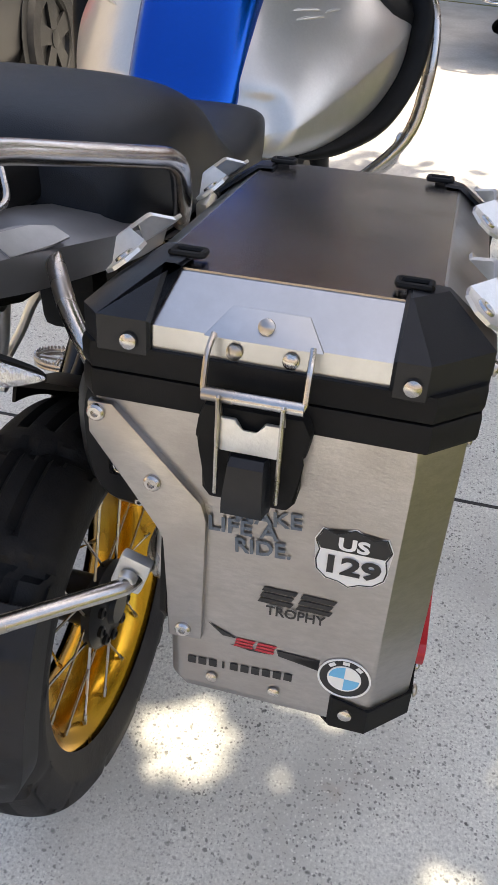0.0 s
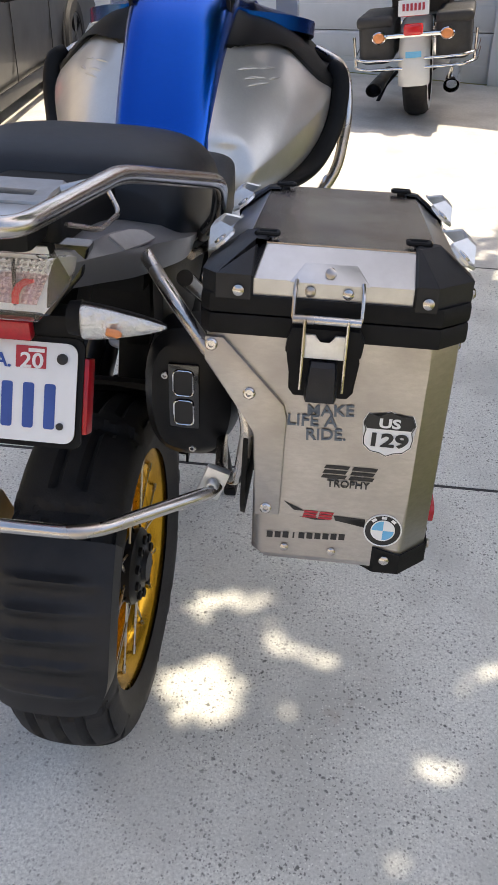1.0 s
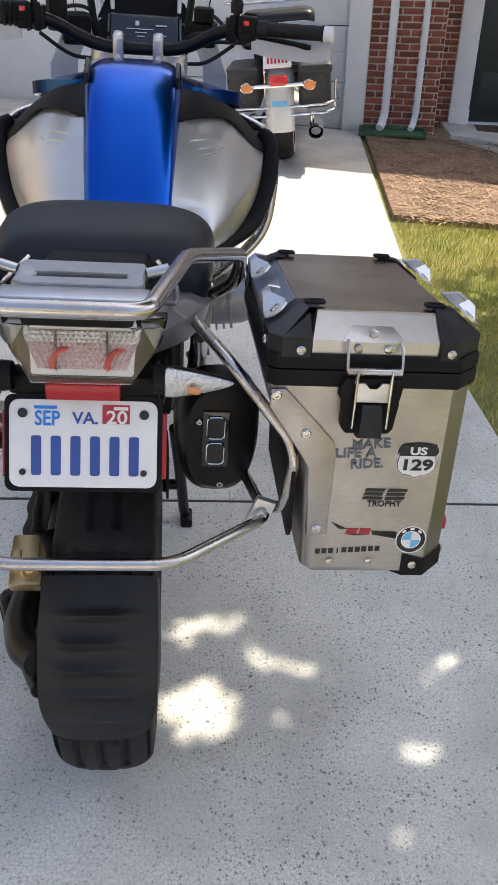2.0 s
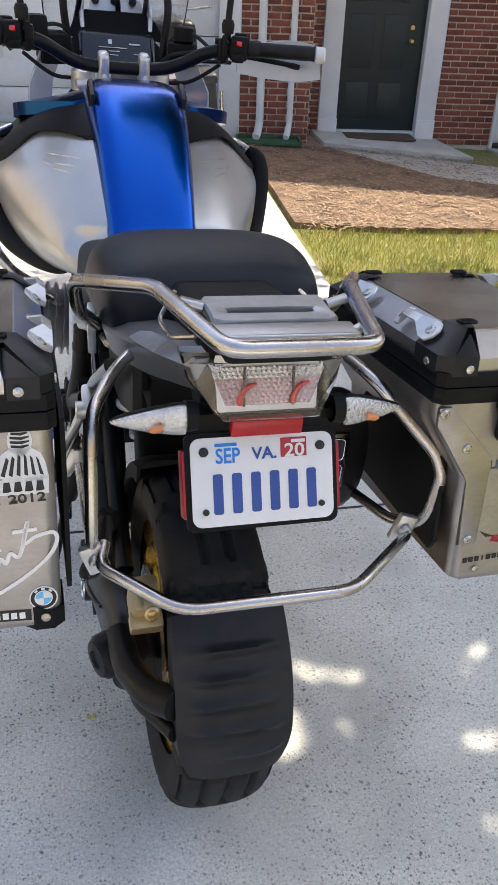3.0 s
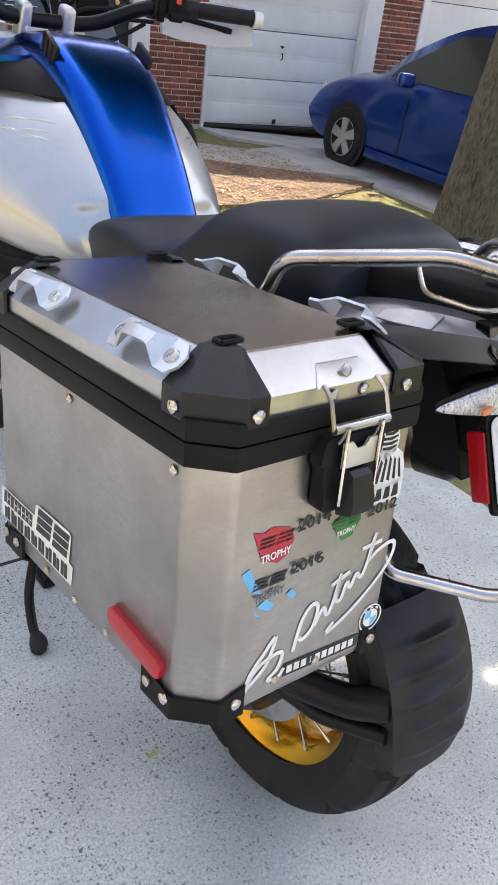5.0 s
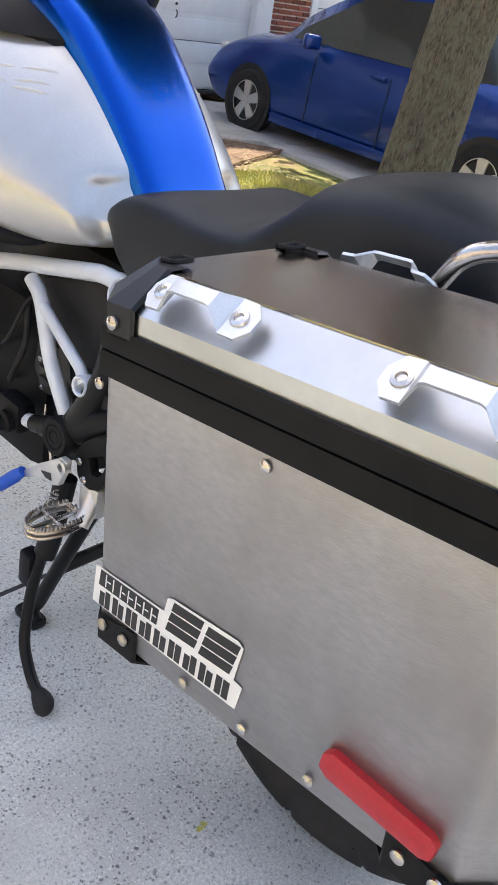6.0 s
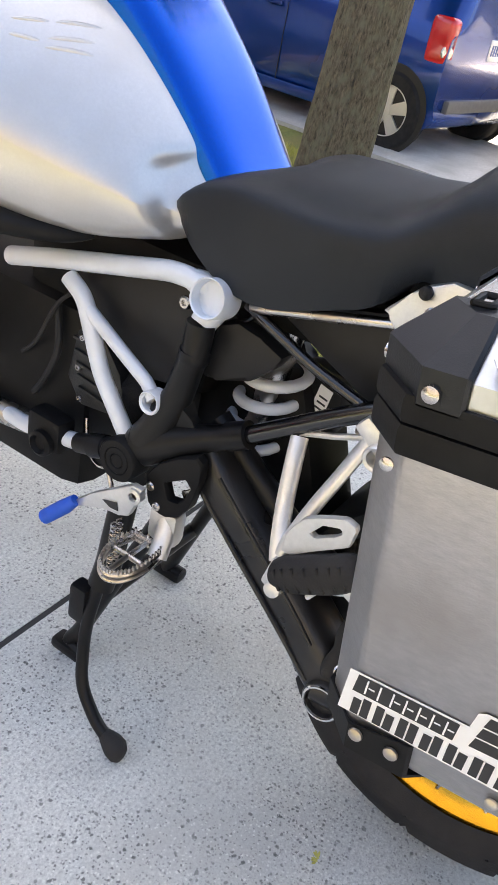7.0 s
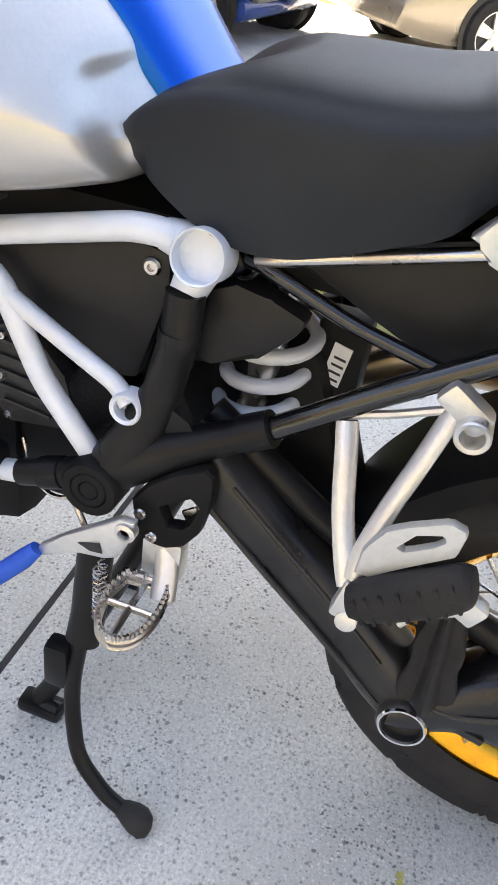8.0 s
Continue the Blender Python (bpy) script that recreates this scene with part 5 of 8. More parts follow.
lamp_wide = lambda v: 0.050 + (v - 0.975) * 0.42
bm = B()
prism(bm, [(u * 0.93, 1.003 + (v - 1.003) * 0.90) for u, v in lamp_out], lambda u, v, d: lamp_point(u, v, d - 0.0055), 0.004, 0.001)
part("lamp_bowl", bm, CAST, lampb, "pale grey lamp bowl")
part("reflector", facets(3, lamp_wide, 1.012, 1.027, 0.0022), LENSIN, lampb, "faceted silvery reflector", 0)
part("light_patch", facets(6, lamp_wide, 0.980, 1.012, 0.0022), PINKLENS, lampb, "pinkish prismatic reflector band", 0)
for x in (-0.035, 0.03):
    bm = B()
    tube(bm, [(x, -0.3715, 0.982), (x + 0.001, -0.370, 0.992), (x + 0.005, -0.368, 1.000), (x + 0.012, -0.366, 1.005), (x + 0.020, -0.365, 1.006)], (0.0040, 0.0042, 0.0042, 0.0036, 0.002), 10, 0.01)
    part("light_strip", bm, REDLENS, lampb, "curved red light strip")
for x in (-0.030, 0.030):
    bm = B()
    box(bm, (x, -0.3665, 1.003), (0.003, 0.004, 0.048), 0.001, (-14, 0, 0))
    part("divider", bm, GLOSSBLACK, lampb)
bm = B()
prism(bm, [(u * 0.93, 1.003 + (v - 1.003) * 0.90) for u, v in lamp_out], lambda u, v, d: (u, -0.364 - d - (0.012 if abs(u) < 0.068 else -0.012) - (1.02 - v) * 0.25, v), 0.004, 0.003)
part("lamp_cover", bm, LENS, lampb, "clear tail lamp cover").visible_shadow = False
bm = B()
box(bm, (0, -0.372, 0.953), (0.090, 0.014, 0.022), 0.003)
part("red_reflector", bm, RED, bike, "rectangular red rear reflector")
bm = B()
box(bm, (0, -0.340, 0.950), (0.19, 0.036, 0.030), 0.010)
box(bm, (0, -0.30, 0.895), (0.09, 0.05, 0.10), 0.02)
part("tail_bracket", bm, PLASTIC, bike)
for s in (-1, 1):
    bm = B()
    secs, secs2, secs3 = [], [], []
    for u, zt, zb, dp in smooth_rows([(0.0, 0.9840, 0.9475, 0.010), (0.05, 0.9855, 0.9460, 0.013), (0.30, 0.9800, 0.9465, 0.014), (0.60, 0.9715, 0.9490, 0.012), (0.85, 0.9635, 0.9520, 0.008), (0.96, 0.9595, 0.9540, 0.004), (1.0, 0.9575, 0.9555, 0.001)], 3):
        x, y, zc, h = s * (0.100 + 0.086 * u), -0.370 + 0.020 * u, (zt + zb) / 2, (zt - zb) / 2
        arc = [math.pi * k / 10 for k in range(11)]
        secs.append([(x, y - dp * math.sin(a), zc + h * math.copysign(abs(math.cos(a)) ** 0.7, math.cos(a))) for a in arc])
        secs2.append([(x, y - dp * 0.55 * math.sin(a), zc + h * 0.86 * math.cos(a)) for a in arc])
        secs3.append([(x, y + 0.0005 + dp * 1.2 * math.sin(a) * (1.0 if math.cos(a) > 0 else 0.6), zc + (h + 0.0022) * math.cos(a)) for a in arc])
    loft(bm, secs)
    ind = part("indicator", bm, LENS, bike, "clear-lens turn indicator with amber bulb", 60)
    ind.visible_shadow = False
    bm = B()
    loft(bm, secs2)
    part("reflector", bm, LENSIN, ind, "silvery ribbed reflector", 60)
    bm = B()
    loft(bm, secs3)
    part("indicator_shell", bm, PLASTIC, ind, "black shell behind the lens", 50)
    bm = B()
    lathe(bm, [(0, 0), (0, 0.0045), (0.012, 0.0045), (0.016, 0.002), (0.016, 0)], (s * 0.128, -0.3775, 0.960), (s, -0.1, -0.1), 14)
    part("bulb", bm, AMBER, ind, "amber bulb")
    bm = B()
    lathe(bm, [(0, 0.018), (0.014, 0.0195), (0.016, 0.0)], (s * 0.085, -0.362, 0.966), (s, 0, 0), 16)
    part("indicator_stalk", bm, PLASTIC, bike)

PLATE = Matrix(((1, 0, 0, -0.001), (0, 0.447, -0.894, -0.386), (0, 0.894, 0.447, 0.884), (0, 0, 0, 1)))


def rounded_rect(w, h, r, n=5):
    out = []
    for cx, cy, a0 in ((w / 2 - r, h / 2 - r, 0), (-w / 2 + r, h / 2 - r, 90), (-w / 2 + r, -h / 2 + r, 180), (w / 2 - r, -h / 2 + r, 270)):
        out += [(cx + r * math.cos(radians(a0 + 90 * k / n)), cy + r * math.sin(radians(a0 + 90 * k / n))) for k in range(n + 1)]
    return out


def on(m, lift=0.0):
    return lambda u, v, d: m @ Vector((u, v, lift + d))


bm = B()
prism(bm, rounded_rect(0.196, 0.122, 0.010), on(PLATE, -0.008), 0.006, 0.001)
holder = part("plate_holder", bm, PLASTIC, bike, "black number plate holder")
bm = B()
prism(bm, rounded_rect(0.183, 0.110, 0.012), on(PLATE), 0.0015, 0.0006)
plate = part("number_plate", bm, PLATEW, bike, "white number plate with blue bars and month stickers")
bm = B()
prism(bm, rounded_rect(0.034, 0.024, 0.001), lambda u, v, d: PLATE @ Vector((u + 0.040, v + 0.038, 0.002 + d)), 0.0004, 0)
part("sticker", bm, REDINK, plate, "red year sticker")
bm = B()
text_mesh(bm, "20", 0.023, PLATE @ Matrix.Translation((0.041, 0.0335, 0.0027)), width=0.026)
box_m = PLATE @ Matrix.Translation((0.046, 0.0455, 0.0026))
prism(bm, rounded_rect(0.018, 0.004, 0.0005), on(box_m), 0.0003, 0)
part("year", bm, WHITE, plate, "white year figures")
bm = B()
text_mesh(bm, "SEP", 0.026, PLATE @ Matrix.Translation((-0.045, 0.031, 0.0022)), width=0.031)
prism(bm, rounded_rect(0.028, 0.004, 0.0005), on(PLATE @ Matrix.Translation((-0.047, 0.0455, 0.002))), 0.0003, 0)
part("month", bm, MONTHBLUE, plate, "blue month lettering")
bm = B()
text_mesh(bm, "VA.", 0.021, PLATE @ Matrix.Translation((0.002, 0.032, 0.0022)), width=0.032)
part("state", bm, INKB, plate)
for k in range(6):
    bm = B()
    prism(bm, rounded_rect(0.0125, 0.050, 0.003), on(PLATE @ Matrix.Translation((-0.0585 + 0.0242 * k, -0.015, 0.0016))), 0.0006, 0)
    part("number_bar", bm, INKB, plate, "plain blue bar in place of a number")
for x, z in ((-0.075, 0.038), (0.075, 0.038), (-0.075, -0.036), (0.075, -0.036)):
    bm = B()
    r = 0.0062 if z > 0 else 0.0042
    lathe(bm, [(0, 0), (0, r), (0.003, r * 0.95), (0.004, r * 0.5), (0.004, 0)], PLATE @ Vector((x, z, 0.001)), PLATE.to_3x3() @ Vector((0, 0, 1)), 14)
    part("plate_screw", bm, INKK, plate)
for s in (-1, 1):
    bm = B()
    box(bm, (s * 0.0975, -0.372, 0.875), (0.010, 0.024, 0.085), 0.003, (-26, 0, 0))
    part("side_reflector", bm, RED, bike, "red side reflector strip")
bm = B()
secs = []
for z, y, w in ((0.99, -0.20, 0.065), (0.90, -0.26, 0.055), (0.845, -0.285, 0.05), (0.815, -0.295, 0.045)):
    secs.append([(-w, y - 0.03, z), (w, y - 0.03, z), (w, y + 0.05, z), (-w, y + 0.05, z)])
loft(bm, secs)
part("mudguard", bm, PLASTIC, bike, "black plastic tail mudguard")

# pannier rack tubes
bm = B()
tube(bm, [(-0.192, -0.335, 0.768), (-0.202, -0.364, 0.752), (-0.115, -0.462, 0.752), (0.113, -0.462, 0.752), (0.238, -0.352, 0.742), (0.245, -0.33, 0.75)], 0.0084, 12, 0.03)
part("rack_cross_bar", bm, STEEL, bike, "stainless pannier rack cross bar")
for s in (-1, 1):
    bm = B()
    if s < 0:
        tube(bm, [(-0.125, -0.18, 0.978), (-0.165, -0.225, 0.965), (-0.200, -0.290, 0.943), (-0.206, -0.315, 0.915), (-0.209, -0.345, 0.765), (-0.205, -0.30, 0.73), (-0.20, 0.02, 0.66)], 0.0084, 12, 0.04)
    else:
        tube(bm, [(0.120, -0.20, 0.995), (0.175, -0.28, 0.965), (0.268, -0.335, 0.865), (0.277, -0.345, 0.835), (0.268, -0.345, 0.755), (0.24, -0.30, 0.73), (0.20, 0.02, 0.66)], 0.0084, 12, 0.03)
    part("rack_loop", bm, STEEL, bike, "stainless pannier rack loop")
    bm = B()
    x = 0.236 if s > 0 else -0.206
    box(bm, (x, -0.341, 0.748), (0.030, 0.012, 0.045), 0.004, (0, s * 20, 0))
    bolt(bm, (x, -0.349, 0.750), (0, -1, 0), 0.009, 0.007)
    part("rack_bracket", bm, CAST, bike, "cast rack bracket with bolt")

# silencer with double outlet
SX, SY, SZ = -0.003, 0.102, -0.038
def oval(y, cx, cz, wx, wz):
    return [(cx + wx * math.copysign(abs(math.cos(a)) ** 0.7, math.cos(a)), y + 0.03 * wz * math.sin(a), cz + wz * math.copysign(abs(math.sin(a)) ** 0.8, math.sin(a))) for a in (2 * math.pi * k / 28 for k in range(28))]


bm = B()
loft(bm, [oval(*q) for q in ((-0.199, 0.174, 0.775, 0.044, 0.082), (-0.186, 0.178, 0.775, 0.060, 0.098), (-0.150, 0.180, 0.770, 0.066, 0.103), (-0.128, 0.180, 0.766, 0.068, 0.105), (-0.126, 0.180, 0.766, 0.060, 0.097))])
sil = part("silencer", bm, BLACKMET, bike, "silencer with a black cap and two rectangular outlets", 40)
bm = B()
loft(bm, [oval(*q) for q in ((-0.130, 0.180, 0.766, 0.062, 0.099), (-0.06, 0.176, 0.735, 0.064, 0.100), (0.03, 0.172, 0.690, 0.064, 0.098), (0.11, 0.166, 0.650, 0.054, 0.078), (0.17, 0.158, 0.615, 0.034, 0.042), (0.28, 0.14, 0.56, 0.026, 0.028))])
part("silencer_can", bm, CANSTEEL, sil, "heat-tinted bare steel silencer can", 50)
bm = B()
box(bm, (0.178 + SX, -0.303 + SY, 0.818 + SZ), (0.042, 0.006, 0.100), 0.004)
part("outlet_plate", bm, GLOSSBLACK, sil)
for dz in (0.0225, -0.0235):
    bm = B()
    tube(bm, [(0.178 + SX + u, -0.308 + SY, 0.818 + SZ + dz + v) for u, v in rounded_rect(0.027, 0.038, 0.007, 3)] + [(0.1915 + SX, -0.308 + SY, 0.818 + SZ + dz + 0.012)], 0.0011, 6, 0)
    part("outlet_rim", bm, CHROME, sil, "thin bright outlet rim")
    bm = B()
    prism(bm, rounded_rect(0.025, 0.036, 0.007, 3), lambda u, v, d: (0.178 + SX + u, -0.307 + SY + d * 0.1, 0.818 + SZ + dz + v), 0.002, 0)
    part("outlet", bm, INKK, sil)
for x, z in ((0.152, 0.848), (0.188, 0.733)):
    bm = B()
    bolt(bm, (x + SX, -0.301 + SY, z + SZ), (0, -1, 0), 0.006)
    part("silencer_bolt", bm, STEEL, sil)

# subframe plastics round the shock; the second block only darkens a gap
bm = B()
box(bm, (0, 0.10, 0.90), (0.20, 0.36, 0.07), 0.02)
box(bm, (0.0, 0.15, 0.79), (0.14, 0.14, 0.16), 0.02)
part("inner_mudguard_filler", bm, PLASTIC, bike)

# left side: frame, swing arm, controls, stand
def bike_tube(name, pts, r, mat, label="", fillet=0.02, seg=14):
    bm = B()
    tube(bm, pts, r, seg, fillet)
    return part(name, bm, mat, bike, label)


for s in (-1, 1):
    x = s * 0.15
    bike_tube("frame_tube", [(x, 0.78, 0.714), (x, 0.698, 0.739), (x, 0.487, 0.797), (x, 0.455, 0.799), (x * 0.95, 0.432, 0.790)], 0.0142, FRAMEW, "pale grey painted frame tube")
    bike_tube("frame_tube", [(x * 1.05, 0.655, 0.728), (x * 1.08, 0.620, 0.712), (x * 1.12, 0.572, 0.614), (x * 1.14, 0.508, 0.535)], 0.0130, FRAMEW, "pale grey painted frame tube")
    bike_tube("frame_tube", [(x * 1.09, 0.612, 0.700), (x * 1.12, 0.532, 0.660), (x * 1.14, 0.485, 0.638), (x * 1.18, 0.468, 0.622)], 0.0100, FRAMEW, "pale grey painted frame tube")
    bm = B()
    tube(bm, [(x * 0.98, 0.455, 0.797), (x * 0.92, 0.430, 0.790), (x * 0.88, 0.412, 0.785)], (0.015, 0.021, 0.023), 16)
    tube(bm, [(x * 0.88, 0.410, 0.788), (x * 0.97, 0.420, 0.765), (x * 1.04, 0.424, 0.748)], (0.023, 0.020, 0.0175), 16)
    part("frame_node", bm, FRAMEW, bike, "pale grey welded frame node")
    bm = B()
    lathe(bm, [(-0.02, 0.0265), (0.018, 0.0265), (0.020, 0.0255), (0.0185, 0.0238), (0.0, 0.0235), (0.0, 0)], (s * 0.158, 0.410, 0.790), (s, 0, 0.25), 28)
    part("tube_cap", bm, FRAMEW, bike, "open end of a pale grey cross tube")
    bm = B()
    lathe(bm, [(-0.012, 0.0175), (0.010, 0.0175), (0.012, 0.0160), (0.010, 0.0125), (-0.008, 0.012), (-0.008, 0)], (s * 0.178, 0.467, 0.621), (s, 0, 0.1), 24)
    part("frame_eye", bm, FRAMEW, bike, "ring-shaped frame mount")
    bm = B()
    tube(bm, [(s * 0.158, 0.424, 0.752), (s * 0.160, 0.425, 0.712), (s * 0.160, 0.4255, 0.711), (s * 0.161, 0.4265, 0.698), (s * 0.161, 0.427, 0.697), (s * 0.163, 0.438, 0.640), (s * 0.166, 0.462, 0.575), (s * 0.166, 0.482, 0.535)], (0.0195, 0.0195, 0.0212, 0.0212, 0.0198, 0.021, 0.028, 0.032), 18)
    tube(bm, [(s * 0.165, 0.482, 0.538), (s * 0.164, 0.425, 0.572), (s * 0.163, 0.377, 0.600), (s * 0.162, 0.350, 0.616), (s * 0.162, 0.349, 0.617), (s * 0.161, 0.320, 0.634)], (0.034, 0.026, 0.019, 0.0175, 0.020, 0.0195), 18)
    tube(bm, [(s * 0.170, 0.50, 0.515), (s * 0.170, 0.545, 0.500), (s * 0.170, 0.546, 0.4995), (s * 0.170, 0.572, 0.490), (s * 0.170, 0.573, 0.4895), (s * 0.169, 0.602, 0.479)], (0.024, 0.0175, 0.0195, 0.0195, 0.0165, 0.0160), 14)
    part("frame_casting", bm, BLACKMET, bike, "black cast frame junction")
    bm = B()
    prism(bm, [(0.490, 0.530), (0.452, 0.615), (0.432, 0.640), (0.420, 0.634), (0.409, 0.612), (0.384, 0.600), (0.392, 0.578)], lambda u, v, d: (s * (0.150 + d), u, v), 0.022, 0.007)
    part("casting_web", bm, BLACKMET, bike, "black web inside the frame junction", 60)
    bm = B()
    lathe(bm, [(-0.03, 0.034), (0.006, 0.0335), (0.009, 0.031), (0.009, 0.0225), (0.007, 0.021), (0.0085, 0.0195), (0.0085, 0.0125), (0.0065, 0.011), (0.008, 0.0095), (0.008, 0)], (s * 0.196, 0.498, 0.516), (s, 0, 0.05), 32)
    part("pivot_cap", bm, PLASTIC, bike, "round black pivot cap")
    bike_tube("frame_tube", [(s * 0.169, 0.598, 0.480), (s * 0.168, 0.645, 0.470), (s * 0.165, 0.72, 0.452), (s * 0.15, 0.80, 0.44)], 0.0135, FRAMEW, "pale grey painted frame tube")
    bike_tube("subframe_tube", [(s * 0.161, 0.325, 0.630), (s * 0.160, 0.219, 0.709), (s * 0.158, 0.132, 0.769), (s * 0.150, -0.05, 0.885)], 0.0125, GLOSSBLACK, "black subframe tube")
    bike_tube("subframe_tube", [(s * 0.132, 0.375, 0.788), (s * 0.145, 0.343, 0.784), (s * 0.148, 0.266, 0.757), (s * 0.152, 0.178, 0.738)], 0.0075, GLOSSBLACK, "black subframe tube")
    bike_tube("seat_rail", [(s * 0.140, 0.365, 0.792), (s * 0.145, 0.350, 0.797), (s * 0.147, 0.185, 0.845), (s * 0.15, 0.0, 0.90)], 0.0068, STEEL, "dull metal rail under the seat")
    bm = B()
    lathe(bm, [(-0.03, 0.016), (0.01, 0.016), (0.012, 0.014), (0.010, 0.0115), (-0.01, 0.011), (-0.01, 0)], (s * 0.122, 0.380, 0.779), (s, 0, 0.2), 20)
    part("tube_end", bm, GLOSSBLACK, bike)
    bm = B()
    prism(bm, [(0.68, 0.70), (0.665, 0.728), (0.488, 0.779), (0.452, 0.771), (0.449, 0.735), (0.480, 0.626), (0.520, 0.618), (0.60, 0.66)], lambda u, v, d: (s * (0.118 + d), u, v), 0.016, 0.006)
    ab = part("side_cover", bm, COVER, bike, "matt black plastic side cover")
    bm = B()
    bolt(bm, (s * 0.133, 0.469, 0.756), (s, 0, 0), 0.010, 0.006)
    part("cover_bolt", bm, STEEL, ab)
    bm = B()
    prism(bm, [(0.431, 0.673), (0.418, 0.716), (0.414, 0.748), (0.383, 0.762), (0.348, 0.756), (0.309, 0.742), (0.319, 0.722), (0.351, 0.689), (0.400, 0.671), (0.418, 0.666)], lambda u, v, d: (s * (0.112 + d), u, v), 0.026, 0.009)
    part("side_cover", bm, COVER, bike, "small matt black side cover")
    bm = B()
    prism(bm, [(0.36, 0.80), (0.12, 0.865), (-0.06, 0.90), (-0.06, 0.80), (0.10, 0.735), (0.185, 0.722), (0.27, 0.762)], lambda u, v, d: (s * (0.105 + d), u, v), 0.015, 0.006)
    part("rear_cover", bm, COVER, bike, "large black panel under the seat")
    # heel plate and pegs
    bm = B()
    holed_plate(bm, [(0.453, 0.512), (0.434, 0.541), (0.405, 0.565), (0.374, 0.582), (0.364, 0.574), (0.363, 0.545), (0.372, 0.496), (0.390, 0.468), (0.412, 0.457), (0.434, 0.459), (0.446, 0.470)], [(0.419, 0.515), (0.386, 0.538), (0.376, 0.528), (0.384, 0.505), (0.392, 0.495), (0.409, 0.491)], lambda u, v, d: (s * (0.176 + d), u, v), 0.016, 0.003)
    heel = part("heel_plate", bm, PLASTIC, bike, "black heel guard plate with a window")
    for u, v in ((0.442, 0.497), (0.427, 0.469)):
        bm = B()
        bolt(bm, (s * 0.190, u, v), (s, 0, 0), 0.0075, 0.005)
        part("heel_bolt", bm, STEEL, heel)
    bm = B()
    prism(bm, [(0.402, 0.500), (0.386, 0.512), (0.380, 0.500), (0.395, 0.488)], lambda u, v, d: (s * (0.168 + d), u, v), 0.004, 0.001)
    part("heel_mesh", bm, STEEL, heel, "dull metal seen behind the window")
    bm = B()
    box(bm, (s * 0.175, 0.415, 0.435), (0.03, 0.05, 0.06), 0.01)
    tube(bm, [(s * 0.165, 0.42, 0.47), (s * 0.19, 0.405, 0.425), (s * 0.21, 0.40, 0.40)], 0.015, 10, 0.02)
    part("peg_mount", bm, CAST, bike, "cast aluminium foot peg mount")
    bm = B()
    oval = [(0.204, 0.448), (0.235, 0.454), (0.268, 0.450), (0.290, 0.437), (0.297, 0.418), (0.286, 0.402), (0.262, 0.394), (0.230, 0.393), (0.204, 0.402)]
    rim = [(s * a, b, 0.414) for a, b in smooth_rows(oval + oval[:1], 4)]
    tube(bm, rim, 0.0042, 8, 0)
    tube(bm, [(a, b, 0.404) for a, b, c in rim], 0.0040, 8, 0)
    tube(bm, [(s * 0.205, 0.424, 0.410), (s * 0.290, 0.424, 0.410)], 0.0042, 8, 0)
    tube(bm, [(s * 0.246, 0.396, 0.410), (s * 0.246, 0.450, 0.410)], 0.0042, 8, 0)
    for k in range(0, len(rim) - 1):
        p = Vector(rim[k])
        lathe(bm, [(0, 0.0038), (0.009, 0.0022), (0.0095, 0)], p, (0, 0, 1), 6)
    part("foot_peg", bm, STEEL, bike, "serrated bare metal foot peg")
    # passenger peg bracket
    bm = B()
    tube(bm, smooth_rows([(s * 0.163, 0.250, 0.668), (s * 0.180, 0.242, 0.640), (s * 0.200, 0.231, 0.596), (s * 0.222, 0.216, 0.556), (s * 0.233, 0.206, 0.535)], 4), 0.0115, 12, 0, flat=0.72)
    tube(bm, smooth_rows([(s * 0.170, 0.160, 0.712), (s * 0.190, 0.176, 0.660), (s * 0.206, 0.190, 0.617), (s * 0.224, 0.202, 0.570), (s * 0.233, 0.205, 0.545)], 4), 0.0108, 12, 0, flat=0.72)
    tube(bm, [(s * 0.160, 0.252, 0.672), (s * 0.164, 0.205, 0.692), (s * 0.168, 0.160, 0.715)], 0.0045, 8, 0)
    lathe(bm, [(-0.018, 0.0165), (0.012, 0.0165), (0.0135, 0.015), (0.012, 0.0115), (-0.010, 0.011), (-0.010, 0)], (s * 0.182, 0.140, 0.706), (s, 0, 0), 24)
    box(bm, (s * 0.170, 0.152, 0.722), (0.026, 0.052, 0.026), 0.007, (34, 0, 0))
    box(bm, (s * 0.236, 0.203, 0.522), (0.022, 0.022, 0.046), 0.006, (12, 0, 0))
    lathe(bm, [(-0.012, 0.011), (0.012, 0.011), (0.014, 0.008), (0.014, 0)], (s * 0.238, 0.198, 0.500), (s, 0, 0.2), 18)
    pb = part("passenger_peg_bracket", bm, CAST, bike, "cast aluminium passenger peg bracket")
    bm = B()
    holed_plate(bm, [(0.204, 0.556), (0.202, 0.590), (0.186, 0.619), (0.168, 0.631), (0.136, 0.648), (0.119, 0.643), (0.122, 0.614), (0.168, 0.578), (0.192, 0.557)], [(0.173, 0.604), (0.160, 0.624), (0.139, 0.632), (0.135, 0.626), (0.143, 0.617), (0.165, 0.602)], lambda u, v, d: (s * (0.232 + d), u, v), 0.009, 0.0025)
    part("heel_wing", bm, CAST, pb, "cast aluminium heel wing with a slot")
    bm = B()
    rail = smooth_rows([(0.199, 0.530, 0.016), (0.185, 0.536, 0.024), (0.160, 0.552, 0.026), (0.130, 0.572, 0.026), (0.108, 0.590, 0.023), (0.100, 0.597, 0.012)], 4)
